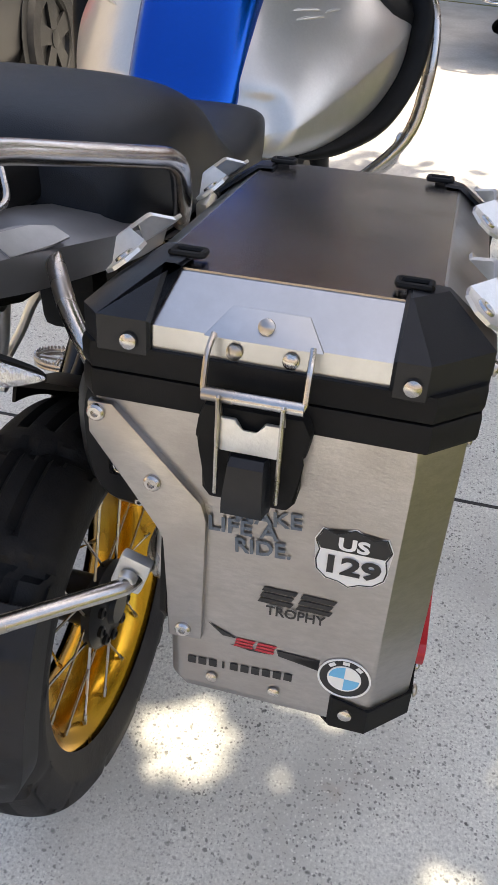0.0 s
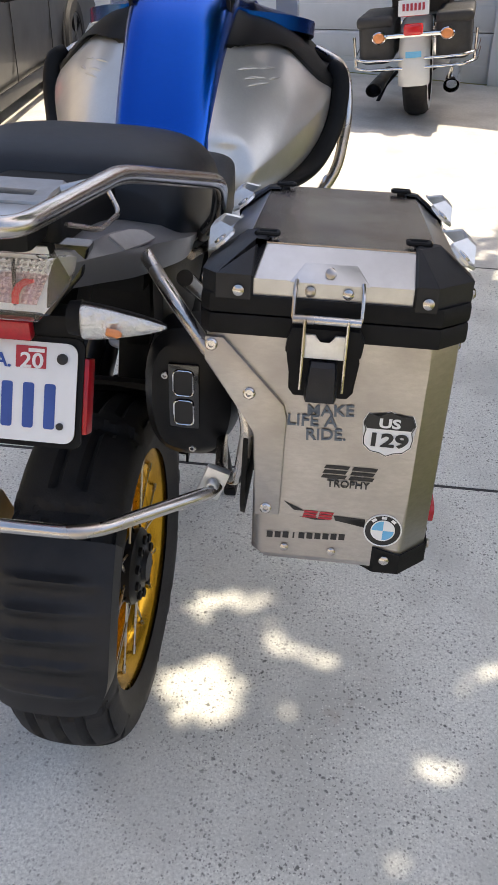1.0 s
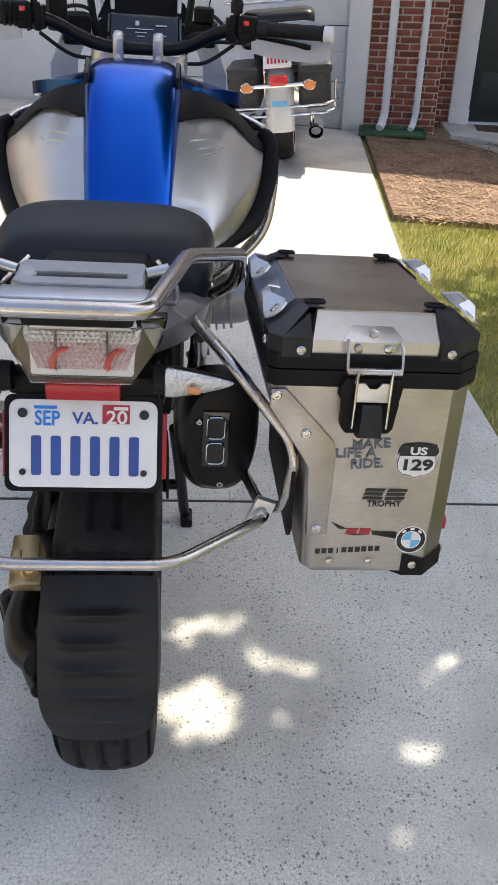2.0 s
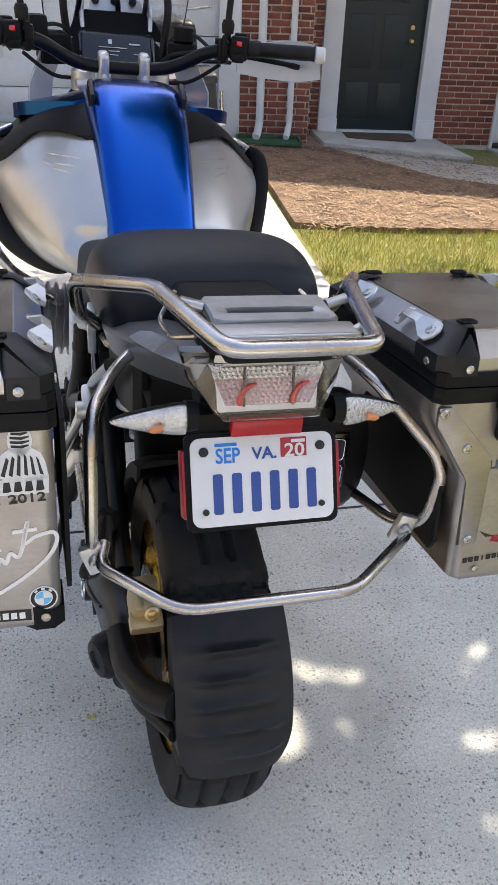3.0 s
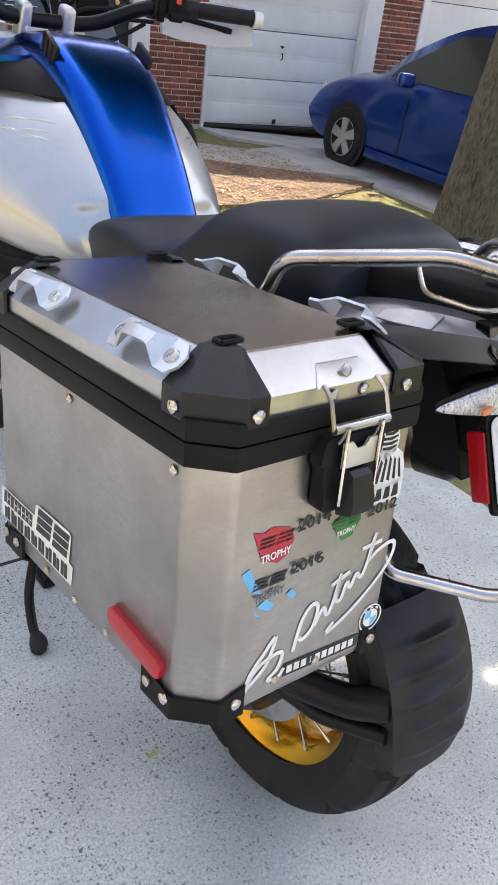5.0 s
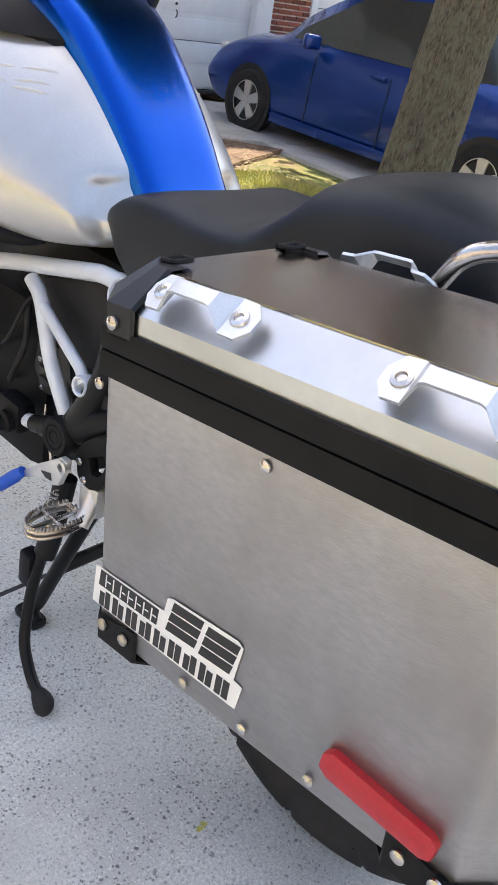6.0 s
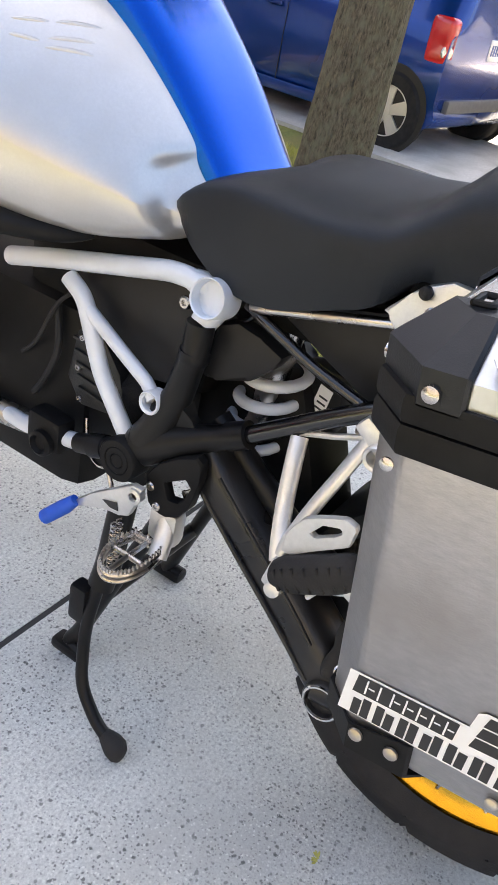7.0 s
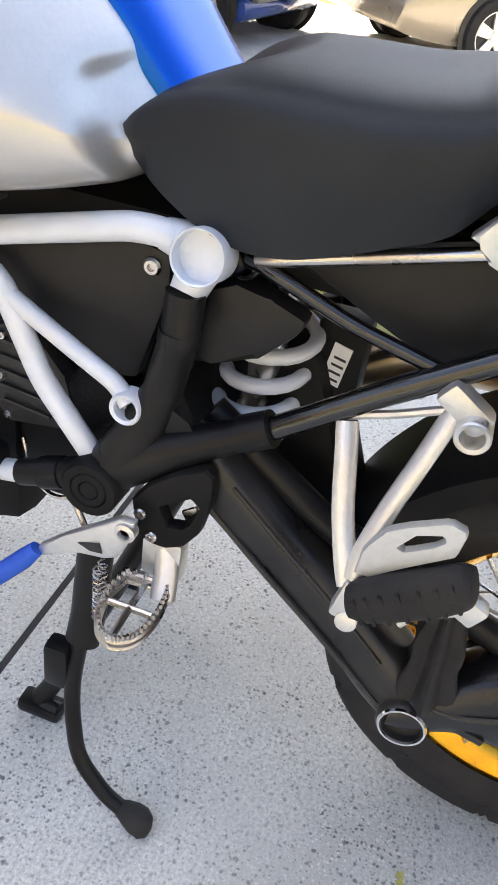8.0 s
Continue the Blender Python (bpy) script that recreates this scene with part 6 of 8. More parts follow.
    loft(bm, [[(s * (0.246 + 0.020 * math.cos(a)), y + 0.5 * r * math.sin(a), z + 0.85 * r * math.sin(a)) for a in (2 * math.pi * k / 16 for k in range(16))] for y, z, r in rail])
    peg = part("passenger_peg", bm, RUBBER, bike, "black rubber passenger foot peg", 50)
    for k in range(7):
        y, z, r = rail[3 + 2 * k]
        bm = B()
        box(bm, (s * 0.2595, y, z), (0.012, 0.004, r * 1.3), 0.0015, (-32, 0, 0))
        part("peg_rib", bm, RUBBER, peg)
    bm = B()
    tube(bm, smooth_rows([(s * 0.250, 0.150, 0.524), (s * 0.250, 0.138, 0.542), (s * 0.250, 0.112, 0.557), (s * 0.250, 0.096, 0.570)], 3), 0.004, 8, 0)
    box(bm, (s * 0.244, 0.095, 0.565), (0.02, 0.022, 0.026), 0.004, (30, 0, 0))
    part("peg_plate", bm, CAST, peg, "bare metal peg base")

# swing arm with shaft drive on the left
def arm_section(y, z, high, x, half, lean):
    """A softly squared section standing across the arm's run."""
    ring = []
    for k in range(24):
        a = 2 * math.pi * k / 24
        p, q = math.copysign(abs(math.cos(a)) ** 0.65, math.cos(a)) * half, math.copysign(abs(math.sin(a)) ** 0.65, math.sin(a)) * high
        ring.append((x + p, y - q * math.sin(lean), z + q * math.cos(lean)))
    return ring


bm = B()
loft(bm, [arm_section(y, z, h, x, w, 0.70) for y, z, h, x, w in smooth_rows([(0.400, 0.560, 0.040, -0.120, 0.045), (0.350, 0.518, 0.037, -0.124, 0.045), (0.270, 0.450, 0.036, -0.127, 0.043), (0.190, 0.386, 0.037, -0.132, 0.043), (0.140, 0.344, 0.040, -0.140, 0.042), (0.105, 0.312, 0.032, -0.148, 0.036), (0.085, 0.296, 0.018, -0.150, 0.028)], 5)])
arm = part("swing_arm", bm, SATINBLACK, bike, "black shaft-drive swing arm", 50)
bm = B()
tube(bm, smooth_rows([(-0.166, 0.372, 0.514), (-0.170, 0.300, 0.452), (-0.174, 0.215, 0.382), (-0.181, 0.140, 0.322)], 5), 0.0042, 8, 0)
part("arm_rib", bm, SATINBLACK, arm, "raised rib along the arm")
bm = B()
tube(bm, smooth_rows([(-0.163, 0.350, 0.548), (-0.167, 0.270, 0.480), (-0.171, 0.195, 0.418), (-0.176, 0.150, 0.380)], 5), 0.0030, 8, 0)
part("arm_rib", bm, SATINBLACK, arm)
bm = B()
secs = []
for y, z, r, x in smooth_rows([(0.125, 0.318, 0.022, -0.152), (0.090, 0.326, 0.034, -0.148), (0.045, 0.350, 0.052, -0.140), (0.0, 0.356, 0.068, -0.134), (-0.045, 0.352, 0.080, -0.128), (-0.085, 0.345, 0.086, -0.126), (-0.13, 0.340, 0.080, -0.124), (-0.17, 0.336, 0.04, -0.120)], 4):
    secs.append([(x + 0.045 * math.copysign(abs(math.cos(a)) ** 0.75, math.cos(a)), y, z + r * math.copysign(abs(math.sin(a)) ** 0.85, math.sin(a))) for a in (2 * math.pi * k / 28 for k in range(28))])
loft(bm, secs)
fdrive = part("final_drive", bm, SATINBLACK, bike, "black final drive housing", 50)
bm = B()
tube(bm, smooth_rows([(-0.186, 0.090, 0.350), (-0.186, 0.050, 0.352), (-0.180, 0.0, 0.366), (-0.172, -0.04, 0.385)], 4), 0.0035, 8, 0)
part("housing_rib", bm, SATINBLACK, fdrive, "raised rib on the housing")
bm = B()
box(bm, (-0.178, 0.040, 0.322), (0.008, 0.050, 0.010), 0.003, (14, 0, 0))
part("housing_slot", bm, INKK, fdrive)
bm = B()
lathe(bm, [(0, 0.006), (0.010, 0.006), (0.012, 0.003), (0.012, 0)], (-0.172, 0.112, 0.352), (-0.7, 0.1, 0.6), 12)
part("oil_plug", bm, BLACKMET, fdrive)
bm = B()
lathe(bm, [(-0.04, 0.033), (0.010, 0.031), (0.014, 0.028), (0.014, 0.0235), (0.006, 0.0225), (0.006, 0)], (-0.180, 0.106, 0.312), (-1, 0, 0.05), 36)
piv = part("arm_pivot", bm, SATINBLACK, bike, "black pivot with a bright ring")
bm = B()
lathe(bm, [(0.0135, 0.0285), (0.0165, 0.0275), (0.0165, 0.0250), (0.0135, 0.0240)], (-0.180, 0.106, 0.312), (-1, 0, 0.05), 36, closed=True)
part("ring", bm, CHROME, piv, "bright metal ring")
bm = B()
secs = []
for k in range(17):
    u = k / 16
    c = Vector((-0.146 - 0.014 * u, 0.100 - 0.008 * u, 0.500 - 0.150 * u))
    r = 0.016 + 0.020 * u ** 0.8 + 0.0025 * math.sin(u * 16)
    secs.append([(c.x + r * (1 + 0.18 * math.cos(6 * a)) * math.cos(a), c.y + 0.9 * r * (1 + 0.18 * math.cos(6 * a)) * math.sin(a), c.z) for a in (2 * math.pi * j / 48 for j in range(48))])
loft(bm, secs)
part("rubber_boot", bm, RUBBER, bike, "pleated black rubber boot")
bike_tube("torque_arm", [(-0.11, 0.40, 0.60), (-0.115, 0.25, 0.50), (-0.12, 0.02, 0.415)], 0.018, BLACKMET, "black upper swing arm strut")
# the other side of the swing arm holds a brake caliper
bike_tube("rear_arm_end", [(-0.150, -0.14, 0.405), (-0.147, -0.24, 0.428), (-0.125, -0.32, 0.452), (-0.092, -0.360, 0.465)], 0.025, BLACKMET, "black splash guard arm")
bike_tube("guard_stay", [(-0.145, -0.16, 0.375), (-0.132, -0.28, 0.390), (-0.092, -0.372, 0.415)], 0.014, BLACKMET, "thin black guard stay")
bm = B()
lathe(bm, [(-0.055, 0.040), (0.0, 0.042), (0.02, 0.040), (0.030, 0.032), (0.032, 0.018), (0.027, 0.015), (0.027, 0.0)], (-0.165, -0.15, 0.375), (-1, -0.4, 0), 28)
part("drive_cover", bm, BLACKMET, bike, "round black final drive cover")
bm = B()
box(bm, (-0.122, -0.225, 0.555), (0.045, 0.06, 0.075), 0.008, (25, 0, 0))
box(bm, (-0.122, -0.255, 0.540), (0.052, 0.03, 0.028), 0.005, (25, 0, 0))
box(bm, (-0.135, -0.250, 0.575), (0.018, 0.03, 0.026), 0.004, (25, 0, 0))
lathe(bm, [(0, 0.012), (0.012, 0.012), (0.014, 0.008), (0.006, 0.006), (0.006, 0)], (-0.115, -0.258, 0.565), (0, -1, 0.3), 14)
part("brake_caliper", bm, PALEGOLD, bike, "gold rear brake caliper")
bm = B()
lathe(bm, [(-0.003, 0.075), (-0.003, 0.135), (0.003, 0.135), (0.003, 0.075)], (-0.080, -0.074, 0.332), (1, 0, 0), 48, closed=True)
part("brake_disc", bm, STEEL, bike, "bare steel brake disc")

# cast case-lock brackets under the rear of the seat
for s in (-1, 1):
    bm = B()
    prism(bm, [(0.192, 0.864), (0.178, 0.862), (0.172, 0.847), (0.150, 0.839), (0.100, 0.836), (0.085, 0.920), (0.126, 0.921), (0.153, 0.906), (0.166, 0.894)], lambda u, v, d: (s * (0.155 + d + 0.10 * max(0.0, 0.15 - u)), u, v), 0.014, 0.004)
    br = part("lock_bracket", bm, CAST, bike, "cast aluminium case lock bracket", 40)
    bm = B()
    lathe(bm, [(0.0, 0.0085), (0.003, 0.0085), (0.004, 0.007), (0.002, 0.006), (0.002, 0)], (s * 0.1705, 0.137, 0.881), (s, 0, 0), 20)
    key = part("lock_face", bm, STEEL, br, "round bright lock face")
    bm = B()
    box(bm, (s * 0.1728, 0.137, 0.881), (0.0012, 0.0016, 0.007), 0)
    part("keyhole", bm, INKK, key)
    bm = B()
    lathe(bm, [(0.0, 0.0075), (0.006, 0.0075), (0.008, 0.004), (0.008, 0)], (s * 0.169, 0.150, 0.901), (s, 0, 0), 16)
    part("bump_stop", bm, RUBBER, br, "small black rubber stop")

# shock absorber
bm = B()
pts = []
for k in range(90):
    a = k * 0.30
    u = k / 89
    c = Vector((-0.045, 0.376 - 0.022 * u, 0.535 + 0.16 * u))
    pts.append(c + Vector((0.043 * math.cos(a), 0.043 * math.sin(a), 0)))
tube(bm, pts, 0.0088, 10, 0)
part("shock_spring", bm, FRAMEW, bike, "pale grey coil spring")
bike_tube("shock_body", [(-0.045, 0.383, 0.50), (-0.045, 0.348, 0.76)], 0.020, STEEL, "metal shock absorber body")
bm = B()
box(bm, (-0.005, 0.290, 0.650), (0.05, 0.058, 0.10), 0.010, (0, 0, 0))
bx = part("fluid_box", bm, PLASTIC, bike, "small black canister box")
bm = B()
prism(bm, [(0.296, 0.676), (0.275, 0.671), (0.283, 0.621), (0.304, 0.627)], lambda u, v, d: (-0.0305 - d, u, v), 0.0008, 0)
part("label", bm, WHITE, bx, "small pale printed label")
for k in range(4):
    bm = B()
    prism(bm, [(0.294 + 0.0016 * k, 0.660 - 0.009 * k), (0.280 + 0.0016 * k, 0.657 - 0.009 * k), (0.280 + 0.0016 * k, 0.654 - 0.009 * k), (0.294 + 0.0016 * k, 0.657 - 0.009 * k)], lambda u, v, d: (-0.0315 - d, u, v), 0.0004, 0)
    part("label_bar", bm, INKK, bx)
# gearbox bellows and engine cover
bm = B()
prof = []
for k in range(7):
    prof += [(0.013 * k, 0.038), (0.013 * k + 0.0065, 0.047)]
lathe(bm, prof, (-0.09, 0.50, 0.60), (0, 0.75, -0.5), 24)
part("bellows", bm, RUBBER, bike, "ribbed black rubber bellows")
bm = B()
prism(bm, [(0.655, 0.640), (0.610, 0.655), (0.565, 0.600), (0.545, 0.530), (0.640, 0.515), (0.670, 0.555)], lambda u, v, d: (-0.112 - d, u, v), 0.022, 0.008)
gc = part("gearbox_cover", bm, DARKCAST, bike, "black gearbox cover with bolts")
for u, v in ((0.640, 0.632), (0.645, 0.580), (0.638, 0.528), (0.565, 0.540)):
    bm = B()
    bolt(bm, (-0.134, u, v), (-1, 0, 0), 0.006, 0.005)
    part("cover_bolt", bm, STEEL, gc)
# gear lever
bm = B()
prism(bm, [(0.434, 0.508), (0.452, 0.508), (0.520, 0.455), (0.552, 0.425), (0.546, 0.414), (0.500, 0.443), (0.470, 0.443), (0.452, 0.452), (0.438, 0.488)], lambda u, v, d: (-0.212 - d, u, v), 0.010, 0.003)
lathe(bm, [(0, 0), (0, 0.012), (0.012, 0.012), (0.014, 0.007), (0.008, 0.006), (0.008, 0)], (-0.214, 0.444, 0.494), (-1, 0, 0), 16)
gl = part("gear_lever", bm, CAST, bike, "cast aluminium gear lever")
bm = B()
prism(bm, [(0.474, 0.465), (0.500, 0.456), (0.485, 0.450), (0.470, 0.452)], lambda u, v, d: (-0.2225 - d, u, v), 0.001, 0)
part("lever_window", bm, INKK, gl)
bm = B()
tube(bm, [(-0.222, 0.552, 0.424), (-0.228, 0.565, 0.408), (-0.236, 0.598, 0.372)], (0.009, 0.012, 0.012), 14)
part("lever_rubber", bm, BLUEGRIP, gl, "bright blue rubber toe sleeve")
bike_tube("shift_rod", [(-0.20, 0.50, 0.452), (-0.19, 0.53, 0.50)], 0.004, STEEL)
bm = B()
box(bm, (-0.17, 0.66, 0.475), (0.04, 0.07, 0.06), 0.012)
lathe(bm, [(0, 0.022), (0.02, 0.022), (0.024, 0.016), (0.016, 0.012), (0.016, 0)], (-0.18, 0.655, 0.462), (-1, 0, 0), 18)
part("linkage_mount", bm, PLASTIC, bike)
# side stand, standing on the ground
bm = B()
tube(bm, [(-0.165, 0.505, 0.42), (-0.185, 0.505, 0.30), (-0.195, 0.508, 0.26)], 0.023, 14, 0.02, flat=0.8)
tube(bm, [(-0.195, 0.508, 0.28), (-0.215, 0.515, 0.17), (-0.240, 0.490, 0.075), (-0.252, 0.440, 0.034), (-0.258, 0.405, 0.024)], 0.0108, 14, 0.05)
box(bm, (-0.205, 0.535, 0.215), (0.03, 0.035, 0.075), 0.008)
st = part("side_stand", bm, BLACKMET, bike, "black tubular side stand")
bm = B()
secs = []
for u, r in ((0, 0.011), (0.012, 0.016), (0.026, 0.020), (0.040, 0.020), (0.050, 0.014), (0.053, 0.005)):
    c = Vector((-0.2555, 0.418, 0.025)) + Vector((-0.15, -0.95, -0.10)) * u
    secs.append([(c.x + r * math.cos(a), c.y, c.z + r * math.sin(a)) for a in (2 * math.pi * k / 18 for k in range(18))])
loft(bm, secs)
part("stand_foot", bm, RUBBER, st, "rounded black stand foot", 60)
for dx in (0.0, 0.012):
    bm = B()
    pts = [Vector((-0.205 - dx + 0.005 * math.cos(k * 0.9), 0.478 + 0.005 * math.sin(k * 0.9), 0.42 - 0.0011 * k)) for k in range(75)]
    tube(bm, pts, 0.0013, 5, 0)
    part("return_spring", bm, STEEL, st, "coiled return spring")
# centre stand
bm = B()
for k in (-1, 1):
    tube(bm, [(k * 0.11, 0.46, 0.40), (k * 0.125, 0.52, 0.24), (k * 0.140, 0.59, 0.05), (k * 0.145, 0.61, 0.016), (k * 0.150, 0.57, 0.014)], 0.015, 12, 0.03)
    box(bm, (k * 0.148, 0.60, 0.012), (0.035, 0.07, 0.024), 0.008)
tube(bm, [(-0.13, 0.55, 0.165), (0.13, 0.55, 0.165)], 0.015, 12, 0)
part("centre_stand", bm, BLACKMET, bike, "black two-legged centre stand")

for pts, r, mat, lab in (
    ([(-0.13, 0.70, 0.66), (-0.145, 0.68, 0.60), (-0.150, 0.70, 0.54), (-0.14, 0.73, 0.50)], 0.006, RUBBER, "black breather hose"),
    ([(-0.125, 0.66, 0.70), (-0.14, 0.69, 0.67), (-0.15, 0.72, 0.60), (-0.14, 0.76, 0.56)], 0.0035, RUBBER, "thin black wire"),
    ([(-0.135, 0.62, 0.50), (-0.15, 0.60, 0.465), (-0.165, 0.565, 0.455), (-0.17, 0.53, 0.47)], 0.0028, STEEL, "thin bare shift wire"),
):
    bm = B()
    tube(bm, smooth_rows(pts, 6), r, 8, 0)
    part("hose", bm, mat, bike, lab)
bm = B()
tube(bm, smooth_rows([(-0.06, 0.72, 0.40), (-0.13, 0.74, 0.43), (-0.16, 0.82, 0.44), (-0.15, 0.92, 0.40)], 6), 0.021, 14, 0)
part("exhaust_header", bm, STEEL, bike, "stained steel exhaust header")
for k in range(5):
    bm = B()
    box(bm, (-0.136, 0.612 + 0.004 * k, 0.545 + 0.020 * k), (0.006, 0.06, 0.005), 0.002, (6, 0, 0))
    part("cover_rib", bm, DARKCAST, bike)

# black inner guard and an added block that keep the gap dark, carrier plates behind the cases
bm = B()
box(bm, (0.01, 0.335, 0.53), (0.13, 0.15, 0.26), 0.03, (-20, 0, 0))
box(bm, (0.02, 0.435, 0.575), (0.14, 0.10, 0.18), 0.03)
part("inner_guard", bm, PLASTIC, bike, "black guard and added filler block ahead of the rear tyre")
for s, x, w in ((1, 0.278, 0.15), (-1, 0.243, 0.22)):
    bm = B()
    prism(bm, [(-0.36, 0.72), (-0.10, 0.70), (-0.06, 0.72 + w * 0.6), (-0.10, 0.72 + w), (-0.34, 0.74 + w), (-0.37, 0.74)], lambda u, v, d: (s * (x - d), u, v), 0.006, 0.002)
    part("carrier_plate", bm, PLASTIC, bike, "black case carrier plate")


# ---------------------------------------------------------------- panniers
PAN = pose(0, -0.38, 0.70, -7.2, 0, 0)
REAR = Matrix(((1, 0, 0, 0), (0, 0, -1, 0), (0, 1, 0, 0), (0, 0, 0, 1)))     # sticker plane: x right, y up, facing back


def ring_of(s, xi, xo, v0, v1, w, co=0.031, ci=0.010):
    pts = [(xi + ci, v0), (xo - co, v0), (xo, v0 + co), (xo, v1 - co), (xo - co, v1), (xi + ci, v1), (xi, v1 - ci), (xi, v0 + ci)]
    return [(s * x, v, w) for x, v in pts]


def build_pannier(s, xi, xo, v0, v1, cut, wb, label):
    t = thing("pannier", label, "pannier", PAN, group="panniers on the motorcycle")
    bm = B()
    if cut:
        levels = [(wb - 0.006, 0.294), (wb, 0.290), (0.10, 0.288), (0.155, 0.283), (0.225, 0.238), (0.245, xi), (0.285, xi)]
    else:
        levels = [(wb - 0.006, xi + 0.004), (wb, xi), (0.285, xi)]
    loft(bm, [ring_of(s, x + (0.004 if i == 0 else 0), xo - (0.004 if i == 0 else 0), v0, v1, w) for i, (w, x) in enumerate(levels)])
    es = [e for e in bm.edges if abs(e.verts[0].co.z - e.verts[1].co.z) > 0.01]
    bmesh.ops.bevel(bm, geom=es, offset=0.006, segments=3, affect="EDGES", profile=0.6)
    part("body", bm, ALU, t, "brushed aluminium case body", 35)
    g = 0.004
    for w0, w1 in ((0.266, 0.287), (0.289, 0.308)):
        bm = B()
        loft(bm, [ring_of(s, xi - g, xo + g, v0 - g, v1 + g, w0), ring_of(s, xi - g - 0.001, xo + g + 0.001, v0 - g - 0.001, v1 + g + 0.001, w0 + 0.004), ring_of(s, xi - g - 0.001, xo + g + 0.001, v0 - g - 0.001, v1 + g + 0.001, w1 - 0.004), ring_of(s, xi - g, xo + g, v0 - g, v1 + g, w1)])
        part("rim_band", bm, PLASTIC, t, "black plastic rim band", 30)
    tx0, tx1, tv0, tv1, wt = xi + 0.036, xo - 0.034, v0 + 0.036, v1 - 0.03, 0.353
    bm = B()
    loft(bm, [ring_of(s, xi, xo, v0, v1, 0.304), ring_of(s, xi, xo, v0, v1, 0.325), ring_of(s, tx0 - 0.001, tx1 + 0.001, tv0 - 0.001, tv1 + 0.001, wt - 0.001, 0.018, 0.018)])
    lid = part("lid", bm, STRIP, t, "aluminium lid with sloping edges", 20)
    bm = B()
    loft(bm, [ring_of(s, tx0 + 0.0005, tx1 - 0.0005, tv0 + 0.0005, tv1 - 0.0005, wt - 0.003, 0.018, 0.018), ring_of(s, tx0 + 0.001, tx1 - 0.001, tv0 + 0.001, tv1 - 0.001, wt + 0.0006, 0.018, 0.018)])
    part("lid_top", bm, LID, lid, "brushed dark aluminium lid sheet", 20)
    # corner caps, each with a lashing loop and bolts
    for cx, cv, dx, dv in ((xi, v0, 1, 1), (xo, v0, -1, 1), (xo, v1, -1, -1), (xi, v1, 1, -1)):
        ch = 0.034 if cx == xo else 0.011
        tx = tx0 if cx == xi else tx1
        tv = tv0 if cv == v0 else tv1
        o = 0.005
        leg = 0.055 if cx == xo else 0.046
        low = [(cx + dx * leg, cv - dv * o), (cx + dx * ch, cv - dv * o), (cx - dx * o, cv + dv * ch), (cx - dx * o, cv + dv * leg)]
        top = [(cx + dx * leg, tv - dv * 0.003), (tx + dx * 0.019, tv - dv * 0.003), (tx - dx * 0.003, tv + dv * 0.019), (tx - dx * 0.003, cv + dv * leg)]
        topin = [(cx + dx * leg, tv + dv * 0.012), (tx + dx * 0.022, tv + dv * 0.012), (tx + dx * 0.012, tv + dv * 0.022), (tx + dx * 0.012, cv + dv * leg)]
        leg_v = 0.062 if cx == xo else 0.072
        low[3] = (low[3][0], cv + dv * leg_v)
        top[3] = (top[3][0], cv + dv * leg_v)
        topin[3] = (topin[3][0], cv + dv * leg_v)
        bm = B()
        secs = []
        for pts, w in ((low, 0.303), (low, 0.329), (top, wt + 0.004), (topin, wt + 0.005), (topin, wt - 0.002)):
            secs.append([(s * x, v, w) for x, v in pts] + [(s * (x + dx * 0.0025), v + dv * 0.0025, w - 0.002) for x, v in pts[::-1]])
        loft(bm, secs)
        cap = part("corner_cap", bm, CAP, t, "faceted dark plastic corner cap", 25)
        bm = B()
        m = Vector((s * (tx + dx * 0.020), tv + dv * 0.018, wt + 0.006))
        a = Vector((s * dx * 0.011, 0, 0))
        b = Vector((0, dv * 0.006, 0))
        tube(bm, [m - a - b, m - a + b, m + a + b, m + a - b, m - a - b], 0.0026, 8, 0.003)
        part("lashing_loop", bm, PLASTIC, cap, "black lashing loop")
        for px, pv, ax in ((cx + dx * (leg - 0.012), cv - dv * (o + 0.001), (0, -dv, 0)), (cx - dx * (o + 0.001), cv + dv * (leg - 0.012), (-s * dx, 0, 0))):
            bm = B()
            lathe(bm, [(0, 0), (0, 0.0062), (0.002, 0.0058), (0.0035, 0.003), (0.0037, 0)], (s * px, pv, 0.3135), ax, 16)
            part("rivet", bm, STEEL, cap, "round bright rivet")
        # foot guard below
        if cx == xo or (not cut and cv == v0):
            bm = B()
            fl = 0.030 if cx == xo else 0.022
            co = 0.031 if cx == xo else 0.010
            out = [(cx + dx * (co + fl), cv - dv * 0.003), (cx + dx * co, cv - dv * 0.003), (cx - dx * 0.003, cv + dv * co), (cx - dx * 0.003, cv + dv * (co + fl + 0.02))]
            inn = [(x + dx * 0.0028, v + dv * 0.0028) for x, v in out]
            deep = [(x + dx * 0.014, v + dv * 0.014) for x, v in out]
            up = (0.022, 0.014, 0.014, 0.022)
            secs = [[(s * x, v, wb - 0.014) for x, v in deep] + [(s * x, v, wb - 0.0115) for x, v in deep[::-1]]]
            secs.append([(s * x, v, wb - 0.012) for x, v in out] + [(s * x, v, wb - 0.0095) for x, v in inn[::-1]])
            secs.append([(s * x, v, wb + 0.004) for x, v in out] + [(s * x, v, wb + 0.004) for x, v in inn[::-1]])
            secs.append([(s * x, v, wb + h) for (x, v), h in zip(out, up)] + [(s * x, v, wb + h) for (x, v), h in zip(inn[::-1], up)])
            loft(bm, secs)
            fg = part("foot_guard", bm, PLASTIC, t, "black plastic foot guard", 25)
            bm = B()
